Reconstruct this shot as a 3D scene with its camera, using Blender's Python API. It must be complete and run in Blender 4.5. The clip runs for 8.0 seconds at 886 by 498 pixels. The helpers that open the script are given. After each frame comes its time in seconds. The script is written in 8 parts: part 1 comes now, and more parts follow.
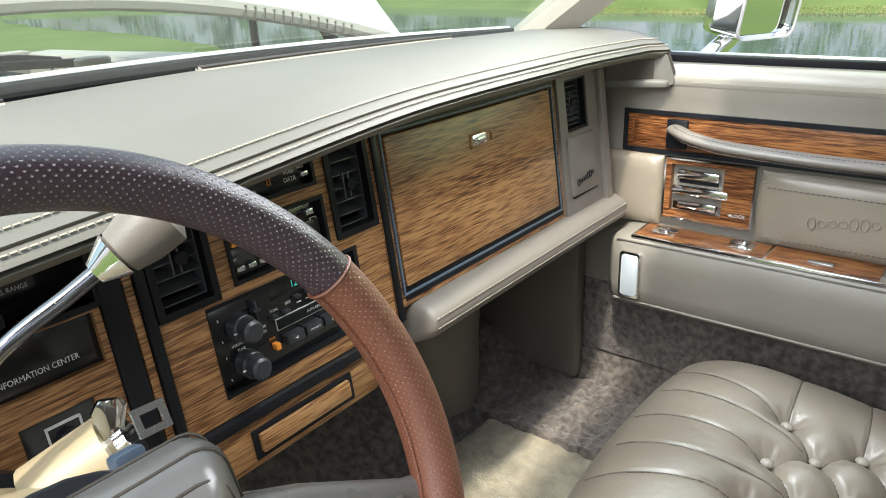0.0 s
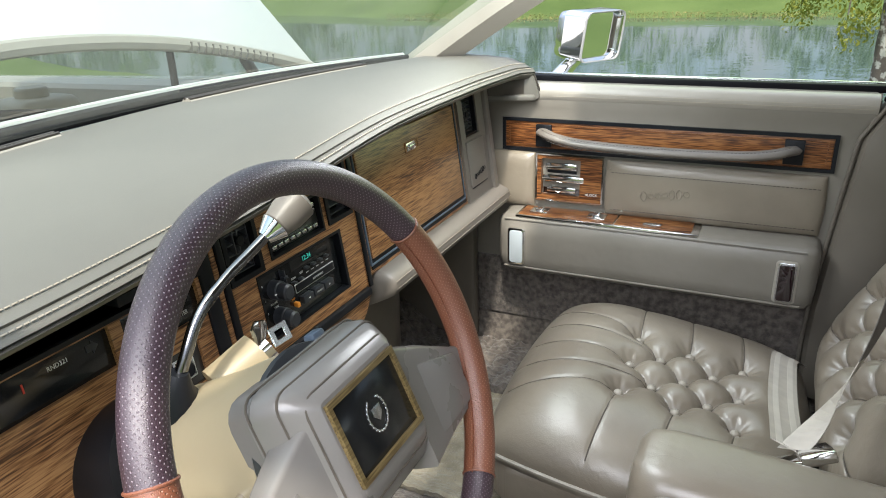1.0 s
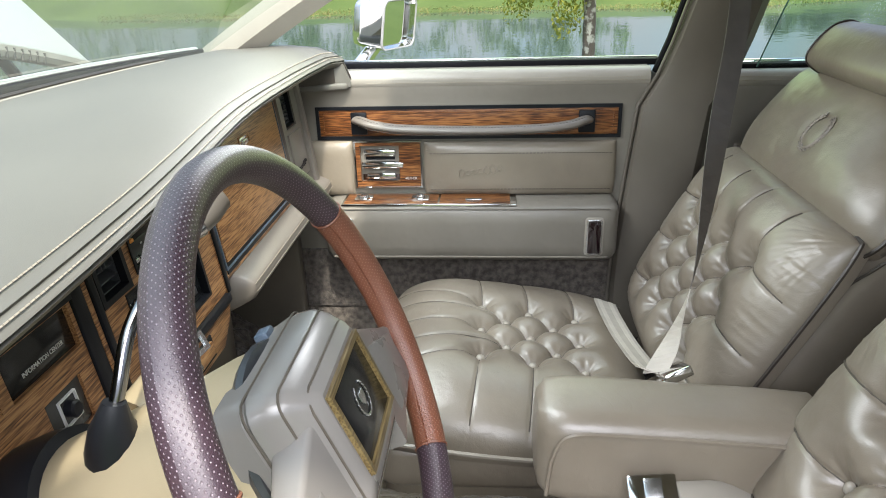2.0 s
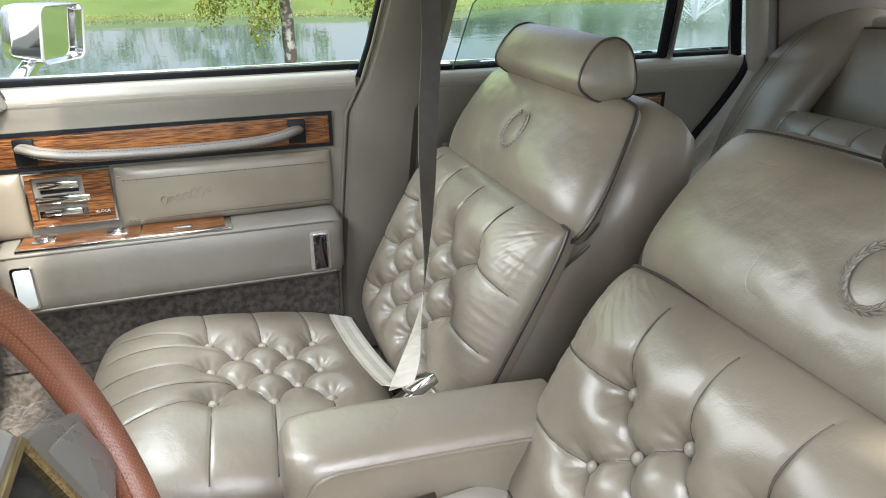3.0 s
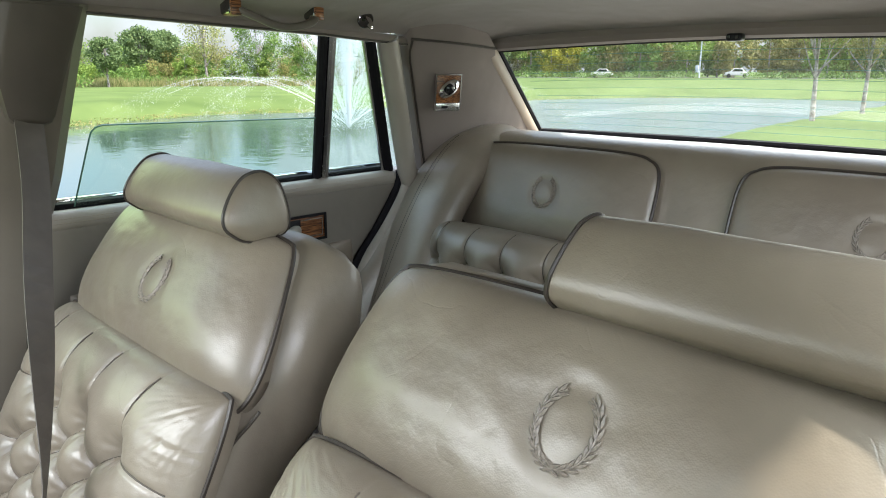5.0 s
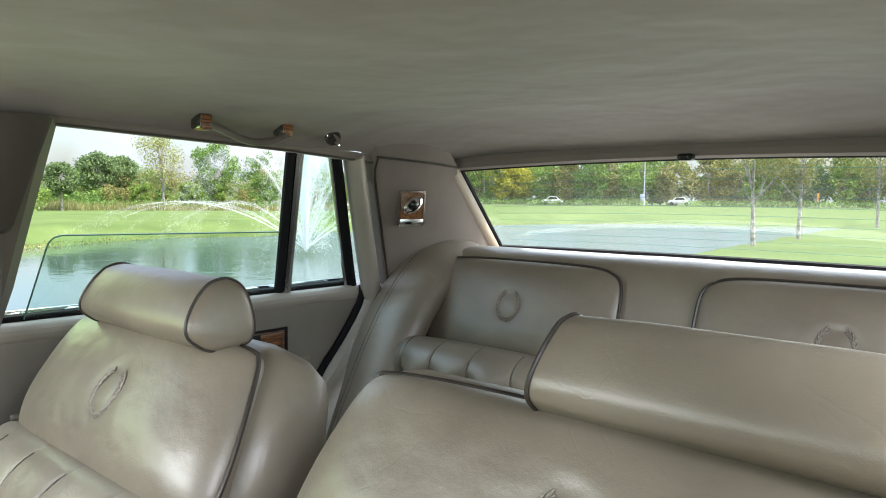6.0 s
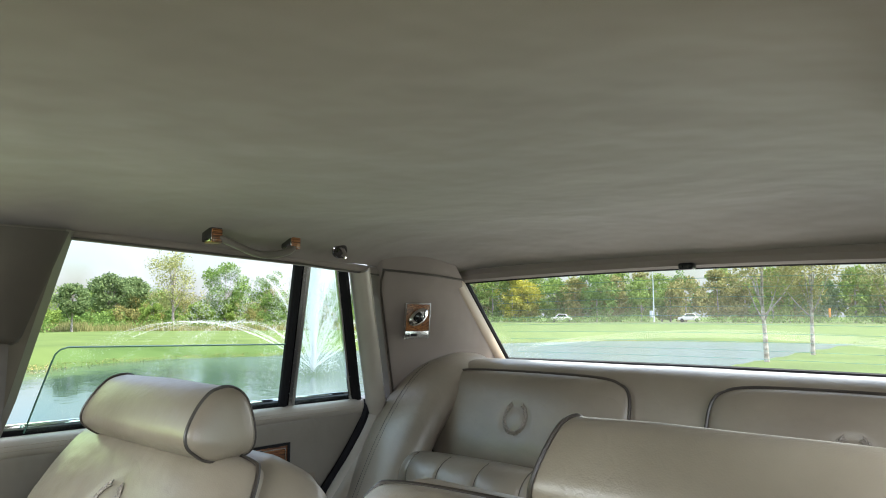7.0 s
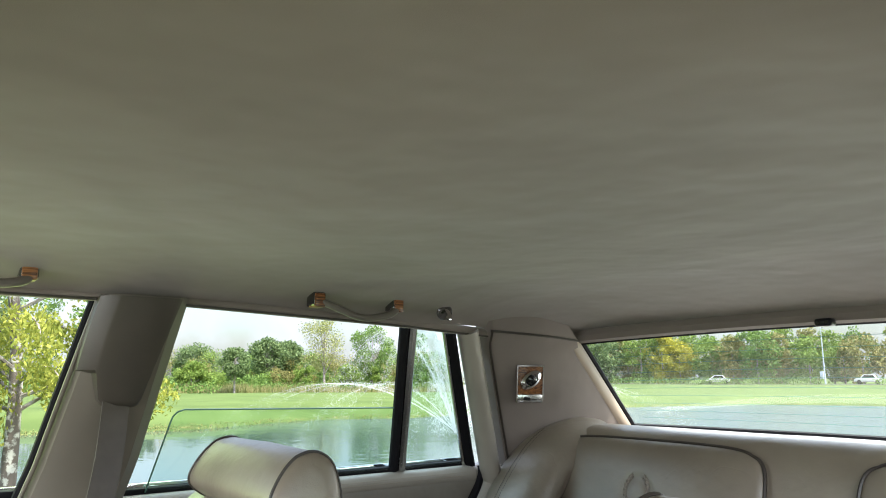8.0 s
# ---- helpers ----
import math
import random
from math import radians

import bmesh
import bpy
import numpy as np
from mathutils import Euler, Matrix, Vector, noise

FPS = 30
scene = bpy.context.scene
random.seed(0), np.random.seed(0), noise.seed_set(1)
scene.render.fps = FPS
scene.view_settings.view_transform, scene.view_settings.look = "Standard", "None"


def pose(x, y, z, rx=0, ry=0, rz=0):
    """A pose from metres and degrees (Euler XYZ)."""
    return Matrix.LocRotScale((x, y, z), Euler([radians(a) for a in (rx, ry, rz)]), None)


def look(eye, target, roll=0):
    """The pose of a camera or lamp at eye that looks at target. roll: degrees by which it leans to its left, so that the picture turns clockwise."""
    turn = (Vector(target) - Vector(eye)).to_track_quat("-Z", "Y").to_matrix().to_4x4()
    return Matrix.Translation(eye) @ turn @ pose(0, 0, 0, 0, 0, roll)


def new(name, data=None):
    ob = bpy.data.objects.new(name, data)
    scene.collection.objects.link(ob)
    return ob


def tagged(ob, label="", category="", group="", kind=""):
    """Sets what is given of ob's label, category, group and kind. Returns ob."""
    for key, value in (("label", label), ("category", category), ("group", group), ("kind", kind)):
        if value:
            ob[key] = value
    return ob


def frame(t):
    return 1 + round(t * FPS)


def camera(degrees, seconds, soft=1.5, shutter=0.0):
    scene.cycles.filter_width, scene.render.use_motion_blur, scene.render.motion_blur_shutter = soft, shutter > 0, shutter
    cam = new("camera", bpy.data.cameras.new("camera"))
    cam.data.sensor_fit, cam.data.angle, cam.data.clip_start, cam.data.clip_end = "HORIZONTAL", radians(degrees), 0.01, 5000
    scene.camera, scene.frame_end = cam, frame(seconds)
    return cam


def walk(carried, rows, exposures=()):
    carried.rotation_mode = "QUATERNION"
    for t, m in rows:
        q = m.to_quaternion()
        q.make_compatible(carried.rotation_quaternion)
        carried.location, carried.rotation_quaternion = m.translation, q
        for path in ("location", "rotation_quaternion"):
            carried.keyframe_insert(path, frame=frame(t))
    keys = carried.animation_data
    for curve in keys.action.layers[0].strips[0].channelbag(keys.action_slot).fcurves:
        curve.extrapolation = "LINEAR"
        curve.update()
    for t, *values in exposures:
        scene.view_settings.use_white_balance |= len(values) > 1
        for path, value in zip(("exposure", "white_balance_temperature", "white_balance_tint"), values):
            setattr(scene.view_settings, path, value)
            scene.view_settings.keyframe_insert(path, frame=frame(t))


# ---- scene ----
# camera and its path: seconds, eye, yaw, pitch, roll
cam = camera(64.16, 8.0, soft=1.0)
PATH_ROWS = [
    (0.0, -0.4473, 0.0301, 1.1010, -51.068, -21.508, -2.385),
    (0.5, -0.6066, -0.0127, 1.1600, -56.983, -21.534, -2.198),
    (1.0, -0.7756, -0.0025, 1.1788, -64.434, -21.610, -1.900),
    (1.2, -0.8125, 0.0110, 1.1688, -67.943, -21.605, -1.955),
    (2.3, -0.8266, 0.1789, 1.1610, -92.780, -22.484, -1.191),
    (2.5, -0.8028, 0.1735, 1.1584, -97.687, -22.450, -0.862),
    (3.0, -0.7461, 0.1378, 1.1543, -108.800, -22.251, -0.444),
    (3.5, -0.6885, 0.0944, 1.1536, -118.605, -21.790, -0.066),
    (4.0, -0.6553, 0.0460, 1.1657, -126.218, -20.467, 0.250),
    (4.5, -0.6313, 0.0328, 1.1730, -131.806, -17.875, 0.474),
    (4.7, -0.6310, 0.0299, 1.1743, -133.454, -16.493, 0.439),
    (5.8, -0.6127, 0.0376, 1.1601, -138.395, -6.439, 0.293),
    (6.0, -0.6106, 0.0407, 1.1508, -138.738, -4.082, 0.482),
    (6.5, -0.6142, 0.0538, 1.1380, -138.797, 0.917, 0.207),
    (7.0, -0.6259, 0.0448, 1.1347, -137.995, 5.490, 0.032),
    (7.5, -0.6311, -0.0039, 1.1312, -135.345, 8.959, -0.186),
    (8.0, -0.6565, -0.0325, 1.1374, -126.508, 10.392, -0.029),
]
EXPOSURES = [(0.0, 1.52), (1.2, 1.20), (2.3, 1.52), (2.9, 1.68), (4.7, 1.95), (5.8, 2.02), (8.0, 2.06)]
walk(cam, [(t, pose(x, y, z, 0, 0, yaw) @ pose(0, 0, 0, 90 + pitch, 0, 0) @ pose(0, 0, 0, 0, 0, roll))
           for t, x, y, z, yaw, pitch, roll in PATH_ROWS], EXPOSURES)

# ---- daylight: hazy sky with a high sun on the driver's side
SUN_EL, SUN_AZ = 58.5, -108.0          # degrees above the horizon; clockwise from the car's nose
world = bpy.data.worlds.new("sky")
scene.world = world
world.use_nodes = True
wn, wl = world.node_tree.nodes, world.node_tree.links
wn.clear()
w_out, w_bg = wn.new("ShaderNodeOutputWorld"), wn.new("ShaderNodeBackground")
w_sky = wn.new("ShaderNodeTexSky")
w_sky.sky_type, w_sky.sun_disc = "NISHITA", False
w_sky.sun_elevation, w_sky.sun_rotation = radians(SUN_EL), radians(SUN_AZ)
w_sky.air_density, w_sky.dust_density, w_sky.ozone_density = 1.0, 3.0, 1.0
w_noise, w_ramp, w_mix = wn.new("ShaderNodeTexNoise"), wn.new("ShaderNodeValToRGB"), wn.new("ShaderNodeMix")
w_noise.inputs["Scale"].default_value, w_noise.inputs["Detail"].default_value = 9.0, 6.0
w_ramp.color_ramp.elements[0].position, w_ramp.color_ramp.elements[1].position = 0.40, 0.62
w_mix.data_type = "RGBA"
w_mix.inputs["B"].default_value = (5.2, 5.65, 6.05, 1)
wl.new(w_noise.outputs["Fac"], w_ramp.inputs["Fac"])
wl.new(w_ramp.outputs["Color"], w_mix.inputs["Factor"])
w_gain = wn.new("ShaderNodeVectorMath")
w_gain.operation = "SCALE"
w_gain.inputs["Scale"].default_value = 1.7
wl.new(w_sky.outputs["Color"], w_gain.inputs[0])
wl.new(w_gain.outputs["Vector"], w_mix.inputs["A"])
wl.new(w_mix.outputs["Result"], w_bg.inputs["Color"])
# an overcast dome is brighter overhead than at the horizon
w_tc, w_sep, w_up, w_lum = wn.new("ShaderNodeTexCoord"), wn.new("ShaderNodeSeparateXYZ"), wn.new("ShaderNodeMath"), wn.new("ShaderNodeMath")
w_up.operation, w_lum.operation = "MAXIMUM", "MULTIPLY_ADD"
w_up.inputs[1].default_value = 0.0
w_lum.inputs[1].default_value, w_lum.inputs[2].default_value = 0.21, 0.043
wl.new(w_tc.outputs["Generated"], w_sep.inputs["Vector"])
wl.new(w_sep.outputs["Z"], w_up.inputs[0])
w_pow = wn.new("ShaderNodeMath")
w_pow.operation = "POWER"
w_pow.inputs[1].default_value = 1.5
wl.new(w_up.outputs[0], w_pow.inputs[0])
wl.new(w_pow.outputs[0], w_lum.inputs[0])
wl.new(w_lum.outputs[0], w_bg.inputs["Strength"])
wl.new(w_bg.outputs["Background"], w_out.inputs["Surface"])
sun = new("sun", bpy.data.lights.new("sun", "SUN"))
sun.data.energy, sun.data.angle, sun.data.color = 2.0, radians(3.0), (1.0, 0.94, 0.82)
_e, _a = radians(SUN_EL), radians(SUN_AZ)
sun.matrix_world = look((0, 0, 30), (-math.sin(_a) * math.cos(_e), -math.cos(_a) * math.cos(_e), 30 - math.sin(_e)))

# daylight through the windshield, the open driver's doorway, the rear side window behind it and the passenger-side windows
for nm, at, to, wd, ht, watts, tint in (("doorway_daylight", (-1.42, 0.14, 1.72), (0.15, 0.04, 0.50), 0.9, 0.80, 11.0, (0.96, 0.985, 1.07)),
                                        ("side_window_daylight", (-0.80, -0.72, 1.10), (0.20, -0.72, 0.60), 0.72, 0.28, 0.62, (0.98, 1.0, 1.03)),
                                        ("windshield_daylight", (0.28, 0.40, 1.205), (0.34, 0.16, 0.605), 0.60, 0.16, 2.4, (0.97, 1.0, 1.03)),
                                        ("rear_window_daylight", (0.0, -1.60, 1.09), (0.0, -0.80, 1.24), 1.05, 0.16, 0.5, (1.0, 1.0, 0.94)),
                                        ("passenger_window_daylight", (0.84, -0.02, 1.09), (-0.2, -0.06, 1.17), 0.90, 0.26, 0.50, (0.74, 1.0, 0.28))):
    lamp_data = bpy.data.lights.new(nm, "AREA")
    lamp_data.shape, lamp_data.size, lamp_data.size_y, lamp_data.energy, lamp_data.color = "RECTANGLE", wd, ht, watts, tint
    new(nm, lamp_data).matrix_world = look(at, to)


# ---- materials
def _mat(name):
    m = bpy.data.materials.new(name)
    m.use_nodes = True
    return m, m.node_tree.nodes, m.node_tree.links, m.node_tree.nodes["Principled BSDF"]


def mottled(name, a, b, rough=0.5, scale=6.0, grain=0.0, grain_scale=400.0, wrinkle=0.0, wrinkle_scale=30.0,
            metal=0.0, spec=0.5, stretch=(1, 1, 1), coat=0.0, rvar=0.08, cell=False, sheen=0.0, edge=(0.35, 0.65)):
    """A surface whose colour wanders from a to b, with fine grain and broader unevenness."""
    m, n, l, p = _mat(name)
    tc, mp = n.new("ShaderNodeTexCoord"), n.new("ShaderNodeMapping")
    mp.inputs["Scale"].default_value = stretch
    l.new(tc.outputs["Object"], mp.inputs["Vector"])
    no, cr = n.new("ShaderNodeTexNoise"), n.new("ShaderNodeValToRGB")
    no.inputs["Scale"].default_value, no.inputs["Detail"].default_value = scale, 5.0
    cr.color_ramp.elements[0].position, cr.color_ramp.elements[1].position = edge
    cr.color_ramp.elements[0].color, cr.color_ramp.elements[1].color = (*a, 1), (*b, 1)
    l.new(mp.outputs["Vector"], no.inputs["Vector"])
    l.new(no.outputs["Fac"], cr.inputs["Fac"])
    l.new(cr.outputs["Color"], p.inputs["Base Color"])
    mr = n.new("ShaderNodeMapRange")
    mr.inputs["To Min"].default_value, mr.inputs["To Max"].default_value = max(0.02, rough - rvar), rough + rvar
    l.new(no.outputs["Fac"], mr.inputs["Value"])
    l.new(mr.outputs["Result"], p.inputs["Roughness"])
    p.inputs["Metallic"].default_value, p.inputs["Specular IOR Level"].default_value = metal, spec
    p.inputs["Coat Weight"].default_value = coat
    p.inputs["Coat Roughness"].default_value = 0.32 if coat < 0.4 else 0.1
    if sheen:
        p.inputs["Sheen Weight"].default_value = sheen
    last = None
    for amount, sc, kind in ((wrinkle, wrinkle_scale, "noise"), (grain, grain_scale, "cell" if cell else "noise")):
        if amount:
            t = n.new("ShaderNodeTexVoronoi" if kind == "cell" else "ShaderNodeTexNoise")
            t.inputs["Scale"].default_value = sc
            bu = n.new("ShaderNodeBump")
            bu.inputs["Strength"].default_value, bu.inputs["Distance"].default_value = amount, 0.5 / sc
            l.new(mp.outputs["Vector"], t.inputs["Vector"])
            l.new(t.outputs["Distance" if kind == "cell" else "Fac"], bu.inputs["Height"])
            if last:
                l.new(last.outputs["Normal"], bu.inputs["Normal"])
            last = bu
    if last:
        l.new(last.outputs["Normal"], p.inputs["Normal"])
    return m


def wood(name, dark, mid, light, axis=0, rough=0.32):
    """Printed walnut with long grain along one axis."""
    m, n, l, p = _mat(name)
    tc, mp = n.new("ShaderNodeTexCoord"), n.new("ShaderNodeMapping")
    s = [130.0, 130.0, 130.0]
    s[axis] = 6.5
    mp.inputs["Scale"].default_value = s
    mp.inputs["Rotation"].default_value = (0, radians(7) if axis == 0 else 0, radians(4) if axis == 1 else 0)
    l.new(tc.outputs["Object"], mp.inputs["Vector"])
    a, b = n.new("ShaderNodeTexNoise"), n.new("ShaderNodeTexNoise")
    a.inputs["Scale"].default_value, a.inputs["Detail"].default_value, a.inputs["Distortion"].default_value = 0.30, 3.0, 0.3
    b.inputs["Scale"].default_value, b.inputs["Detail"].default_value = 4.4, 5.0
    mx = n.new("ShaderNodeMath")
    mx.operation = "MULTIPLY_ADD"
    mx.inputs[1].default_value = 0.85
    l.new(mp.outputs["Vector"], a.inputs["Vector"])
    l.new(mp.outputs["Vector"], b.inputs["Vector"])
    l.new(b.outputs["Fac"], mx.inputs[0])
    sc = n.new("ShaderNodeMath")
    sc.operation = "MULTIPLY"
    sc.inputs[1].default_value = 0.32
    l.new(a.outputs["Fac"], sc.inputs[0])
    l.new(sc.outputs[0], mx.inputs[2])
    cr = n.new("ShaderNodeValToRGB")
    cr.color_ramp.elements[0].position, cr.color_ramp.elements[1].position = 0.44, 0.68
    cr.color_ramp.elements[0].color, cr.color_ramp.elements[1].color = (*dark, 1), (*light, 1)
    e = cr.color_ramp.elements.new(0.55)
    e.color = (*mid, 1)
    l.new(mx.outputs[0], cr.inputs["Fac"])
    l.new(cr.outputs["Color"], p.inputs["Base Color"])
    p.inputs["Roughness"].default_value = rough
    bu = n.new("ShaderNodeBump")
    bu.inputs["Strength"].default_value, bu.inputs["Distance"].default_value = 0.15, 0.001
    l.new(mx.outputs[0], bu.inputs["Height"])
    l.new(bu.outputs["Normal"], p.inputs["Normal"])
    return m


def plain(name, c, rough=0.4, metal=0.0, spec=0.5, emit=0.0, coat=0.0):
    """A small plain part: one colour, with a little unevenness in its gloss."""
    m, n, l, p = _mat(name)
    p.inputs["Base Color"].default_value = (*c, 1)
    p.inputs["Metallic"].default_value, p.inputs["Specular IOR Level"].default_value = metal, spec
    no, mr = n.new("ShaderNodeTexNoise"), n.new("ShaderNodeMapRange")
    no.inputs["Scale"].default_value = 60.0
    mr.inputs["To Min"].default_value, mr.inputs["To Max"].default_value = rough * 0.75, rough * 1.25
    l.new(no.outputs["Fac"], mr.inputs["Value"])
    l.new(mr.outputs["Result"], p.inputs["Roughness"])
    p.inputs["Coat Weight"].default_value = coat
    if emit:
        p.inputs["Emission Color"].default_value, p.inputs["Emission Strength"].default_value = (*c, 1), emit
    return m


def glass(name, tint, gloss=0.08, haze=0.0):
    """Thin car glass: mostly clear, with a weak tint and a faint mirror."""
    m, n, l, p = _mat(name)
    n.remove(p)
    tr, gl, mx, fr = n.new("ShaderNodeBsdfTransparent"), n.new("ShaderNodeBsdfGlossy"), n.new("ShaderNodeMixShader"), n.new("ShaderNodeLayerWeight")
    pw, ma = n.new("ShaderNodeMath"), n.new("ShaderNodeMath")
    pw.operation, ma.operation = "POWER", "MULTIPLY_ADD"
    pw.inputs[1].default_value, ma.inputs[1].default_value, ma.inputs[2].default_value = 5.0, 0.8, gloss * 0.5
    fr.inputs["Blend"].default_value = 0.5
    tr.inputs["Color"].default_value = (*tint, 1)
    gl.inputs["Roughness"].default_value = 0.01
    l.new(fr.outputs["Facing"], pw.inputs[0])
    l.new(pw.outputs[0], ma.inputs[0])
    l.new(ma.outputs[0], mx.inputs["Fac"])
    l.new(tr.outputs["BSDF"], mx.inputs[1])
    l.new(gl.outputs["BSDF"], mx.inputs[2])
    last = mx
    if haze:
        # a pale film mixed in to imitate haze over the view beyond
        df, tl, m1, last = n.new("ShaderNodeBsdfDiffuse"), n.new("ShaderNodeBsdfTranslucent"), n.new("ShaderNodeMixShader"), n.new("ShaderNodeMixShader")
        df.inputs["Color"].default_value = tl.inputs["Color"].default_value = (0.84, 0.90, 0.78, 1)
        m1.inputs["Fac"].default_value, last.inputs["Fac"].default_value = 0.6, haze
        l.new(df.outputs["BSDF"], m1.inputs[1])
        l.new(tl.outputs["BSDF"], m1.inputs[2])
        l.new(mx.outputs["Shader"], last.inputs[1])
        l.new(m1.outputs["Shader"], last.inputs[2])
    l.new(last.outputs["Shader"], n["Material Output"].inputs["Surface"])
    return m


def perforated(name, c, dot, rough):
    """Perforated leather for a wheel rim; the holes follow the rim's own length and girth."""
    m, n, l, p = _mat(name)
    uv = n.new("ShaderNodeUVMap")
    mp = n.new("ShaderNodeMapping")
    l.new(uv.outputs["UV"], mp.inputs["Vector"])
    mp.inputs["Rotation"].default_value = (0, 0, radians(45))
    mp.inputs["Scale"].default_value = (300.0, 300.0, 1.0)
    fr = n.new("ShaderNodeVectorMath")
    fr.operation = "FRACTION"
    l.new(mp.outputs["Vector"], fr.inputs[0])
    sb = n.new("ShaderNodeVectorMath")
    sb.operation = "SUBTRACT"
    sb.inputs[1].default_value = (0.5, 0.5, 0.0)
    l.new(fr.outputs["Vector"], sb.inputs[0])
    ln = n.new("ShaderNodeVectorMath")
    ln.operation = "LENGTH"
    l.new(sb.outputs["Vector"], ln.inputs[0])
    mr = n.new("ShaderNodeMapRange")
    mr.inputs["From Min"].default_value, mr.inputs["From Max"].default_value = 0.08, 0.22
    l.new(ln.outputs["Value"], mr.inputs["Value"])
    mx = n.new("ShaderNodeMix")
    mx.data_type = "RGBA"
    mx.inputs["A"].default_value, mx.inputs["B"].default_value = (*dot, 1), (*c, 1)
    l.new(mr.outputs["Result"], mx.inputs["Factor"])
    l.new(mx.outputs["Result"], p.inputs["Base Color"])
    p.inputs["Roughness"].default_value = rough
    p.inputs["Specular IOR Level"].default_value = 0.9
    no = n.new("ShaderNodeTexNoise")
    no.inputs["Scale"].default_value = 300.0
    b1, b2 = n.new("ShaderNodeBump"), n.new("ShaderNodeBump")
    b1.inputs["Strength"].default_value, b1.inputs["Distance"].default_value = 0.3, 0.001
    b2.inputs["Strength"].default_value, b2.inputs["Distance"].default_value = 0.6, 0.001
    l.new(no.outputs["Fac"], b1.inputs["Height"])
    l.new(mr.outputs["Result"], b2.inputs["Height"])
    l.new(b1.outputs["Normal"], b2.inputs["Normal"])
    l.new(b2.outputs["Normal"], p.inputs["Normal"])
    return m


def creased(m):
    """Adds soft sags and a few fine crease lines of worn leather on top of the grain."""
    n, l = m.node_tree.nodes, m.node_tree.links
    p = n["Principled BSDF"]
    tc = n.new("ShaderNodeTexCoord")
    sag, line, where = n.new("ShaderNodeTexNoise"), n.new("ShaderNodeTexNoise"), n.new("ShaderNodeTexNoise")
    sag.inputs["Scale"].default_value, sag.inputs["Detail"].default_value = 8.0, 1.0
    line.inputs["Scale"].default_value, line.inputs["Detail"].default_value, line.inputs["Distortion"].default_value = 11.0, 2.5, 0.8
    where.inputs["Scale"].default_value, where.inputs["Detail"].default_value = 9.0, 1.0
    off = n.new("ShaderNodeMath")
    off.operation = "SUBTRACT"
    off.inputs[1].default_value = 0.5
    ab = n.new("ShaderNodeMath")
    ab.operation = "ABSOLUTE"
    thin, mask = n.new("ShaderNodeMapRange"), n.new("ShaderNodeMapRange")
    thin.inputs["From Min"].default_value, thin.inputs["From Max"].default_value = 0.0, 0.022
    thin.inputs["To Min"].default_value, thin.inputs["To Max"].default_value = 1.0, 0.0
    mask.inputs["From Min"].default_value, mask.inputs["From Max"].default_value = 0.50, 0.66
    mul = n.new("ShaderNodeMath")
    mul.operation = "MULTIPLY"
    for t in (sag, line, where):
        l.new(tc.outputs["Object"], t.inputs["Vector"])
    l.new(line.outputs["Fac"], off.inputs[0])
    l.new(off.outputs[0], ab.inputs[0])
    l.new(ab.outputs[0], thin.inputs["Value"])
    l.new(where.outputs["Fac"], mask.inputs["Value"])
    l.new(thin.outputs["Result"], mul.inputs[0])
    l.new(mask.outputs["Result"], mul.inputs[1])
    b1, b2 = n.new("ShaderNodeBump"), n.new("ShaderNodeBump")
    b1.inputs["Strength"].default_value, b1.inputs["Distance"].default_value = 0.25, 0.010
    b2.inputs["Strength"].default_value, b2.inputs["Distance"].default_value = 0.16, 0.0010
    b2.invert = True
    l.new(p.inputs["Normal"].links[0].from_socket, b1.inputs["Normal"])
    l.new(sag.outputs["Fac"], b1.inputs["Height"])
    l.new(mul.outputs[0], b2.inputs["Height"])
    l.new(b1.outputs["Normal"], b2.inputs["Normal"])
    l.new(b2.outputs["Normal"], p.inputs["Normal"])
    return m


M_LEATHER = creased(mottled("seat_leather", (0.178, 0.149, 0.114), (0.250, 0.215, 0.166), 0.375, 4.5, 0.14, 600, 0.09, 48, cell=True, rvar=0.04, spec=0.85))
M_EMBROIDERY = mottled("embroidery_thread", (0.17, 0.148, 0.125), (0.29, 0.255, 0.215), 0.45, 300)
# dark colour for seam thread and for shade drawn into folds and grooves
M_SEAM_SHADE = mottled("seam_shadow_thread", (0.075, 0.062, 0.048), (0.10, 0.084, 0.066), 0.7, 40)
M_BUTTON = mottled("button_leather", (0.30, 0.268, 0.222), (0.34, 0.305, 0.255), 0.4, 30)
M_PIPING = mottled("piping", (0.030, 0.024, 0.020), (0.048, 0.039, 0.032), 0.42, 20)
M_PIPING_PALE = mottled("pale_piping", (0.27, 0.245, 0.20), (0.33, 0.30, 0.245), 0.4, 20)
M_THREAD = plain("thread", (0.30, 0.265, 0.215), 0.7)
M_DASH = mottled("dash_vinyl", (0.113, 0.108, 0.093), (0.130, 0.125, 0.108), 0.55, 4, 0.16, 900, cell=True)
M_DOOR = mottled("door_vinyl", (0.184, 0.169, 0.143), (0.216, 0.199, 0.170), 0.36, 5, 0.14, 900, 0.10, 20, cell=True)
M_TRIM = mottled("moulded_trim", (0.27, 0.250, 0.213), (0.31, 0.287, 0.247), 0.40, 6, 0.12, 800, cell=True)
M_MOULDING = mottled("beige_moulding", (0.34, 0.285, 0.225), (0.38, 0.32, 0.255), 0.45, 6, 0.06, 800, cell=True)
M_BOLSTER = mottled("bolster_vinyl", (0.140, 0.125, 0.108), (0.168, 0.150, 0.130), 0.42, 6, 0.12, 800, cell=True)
M_COLUMN = mottled("column_plastic", (0.34, 0.28, 0.18), (0.38, 0.315, 0.205), 0.38, 6, 0.06, 800, cell=True)
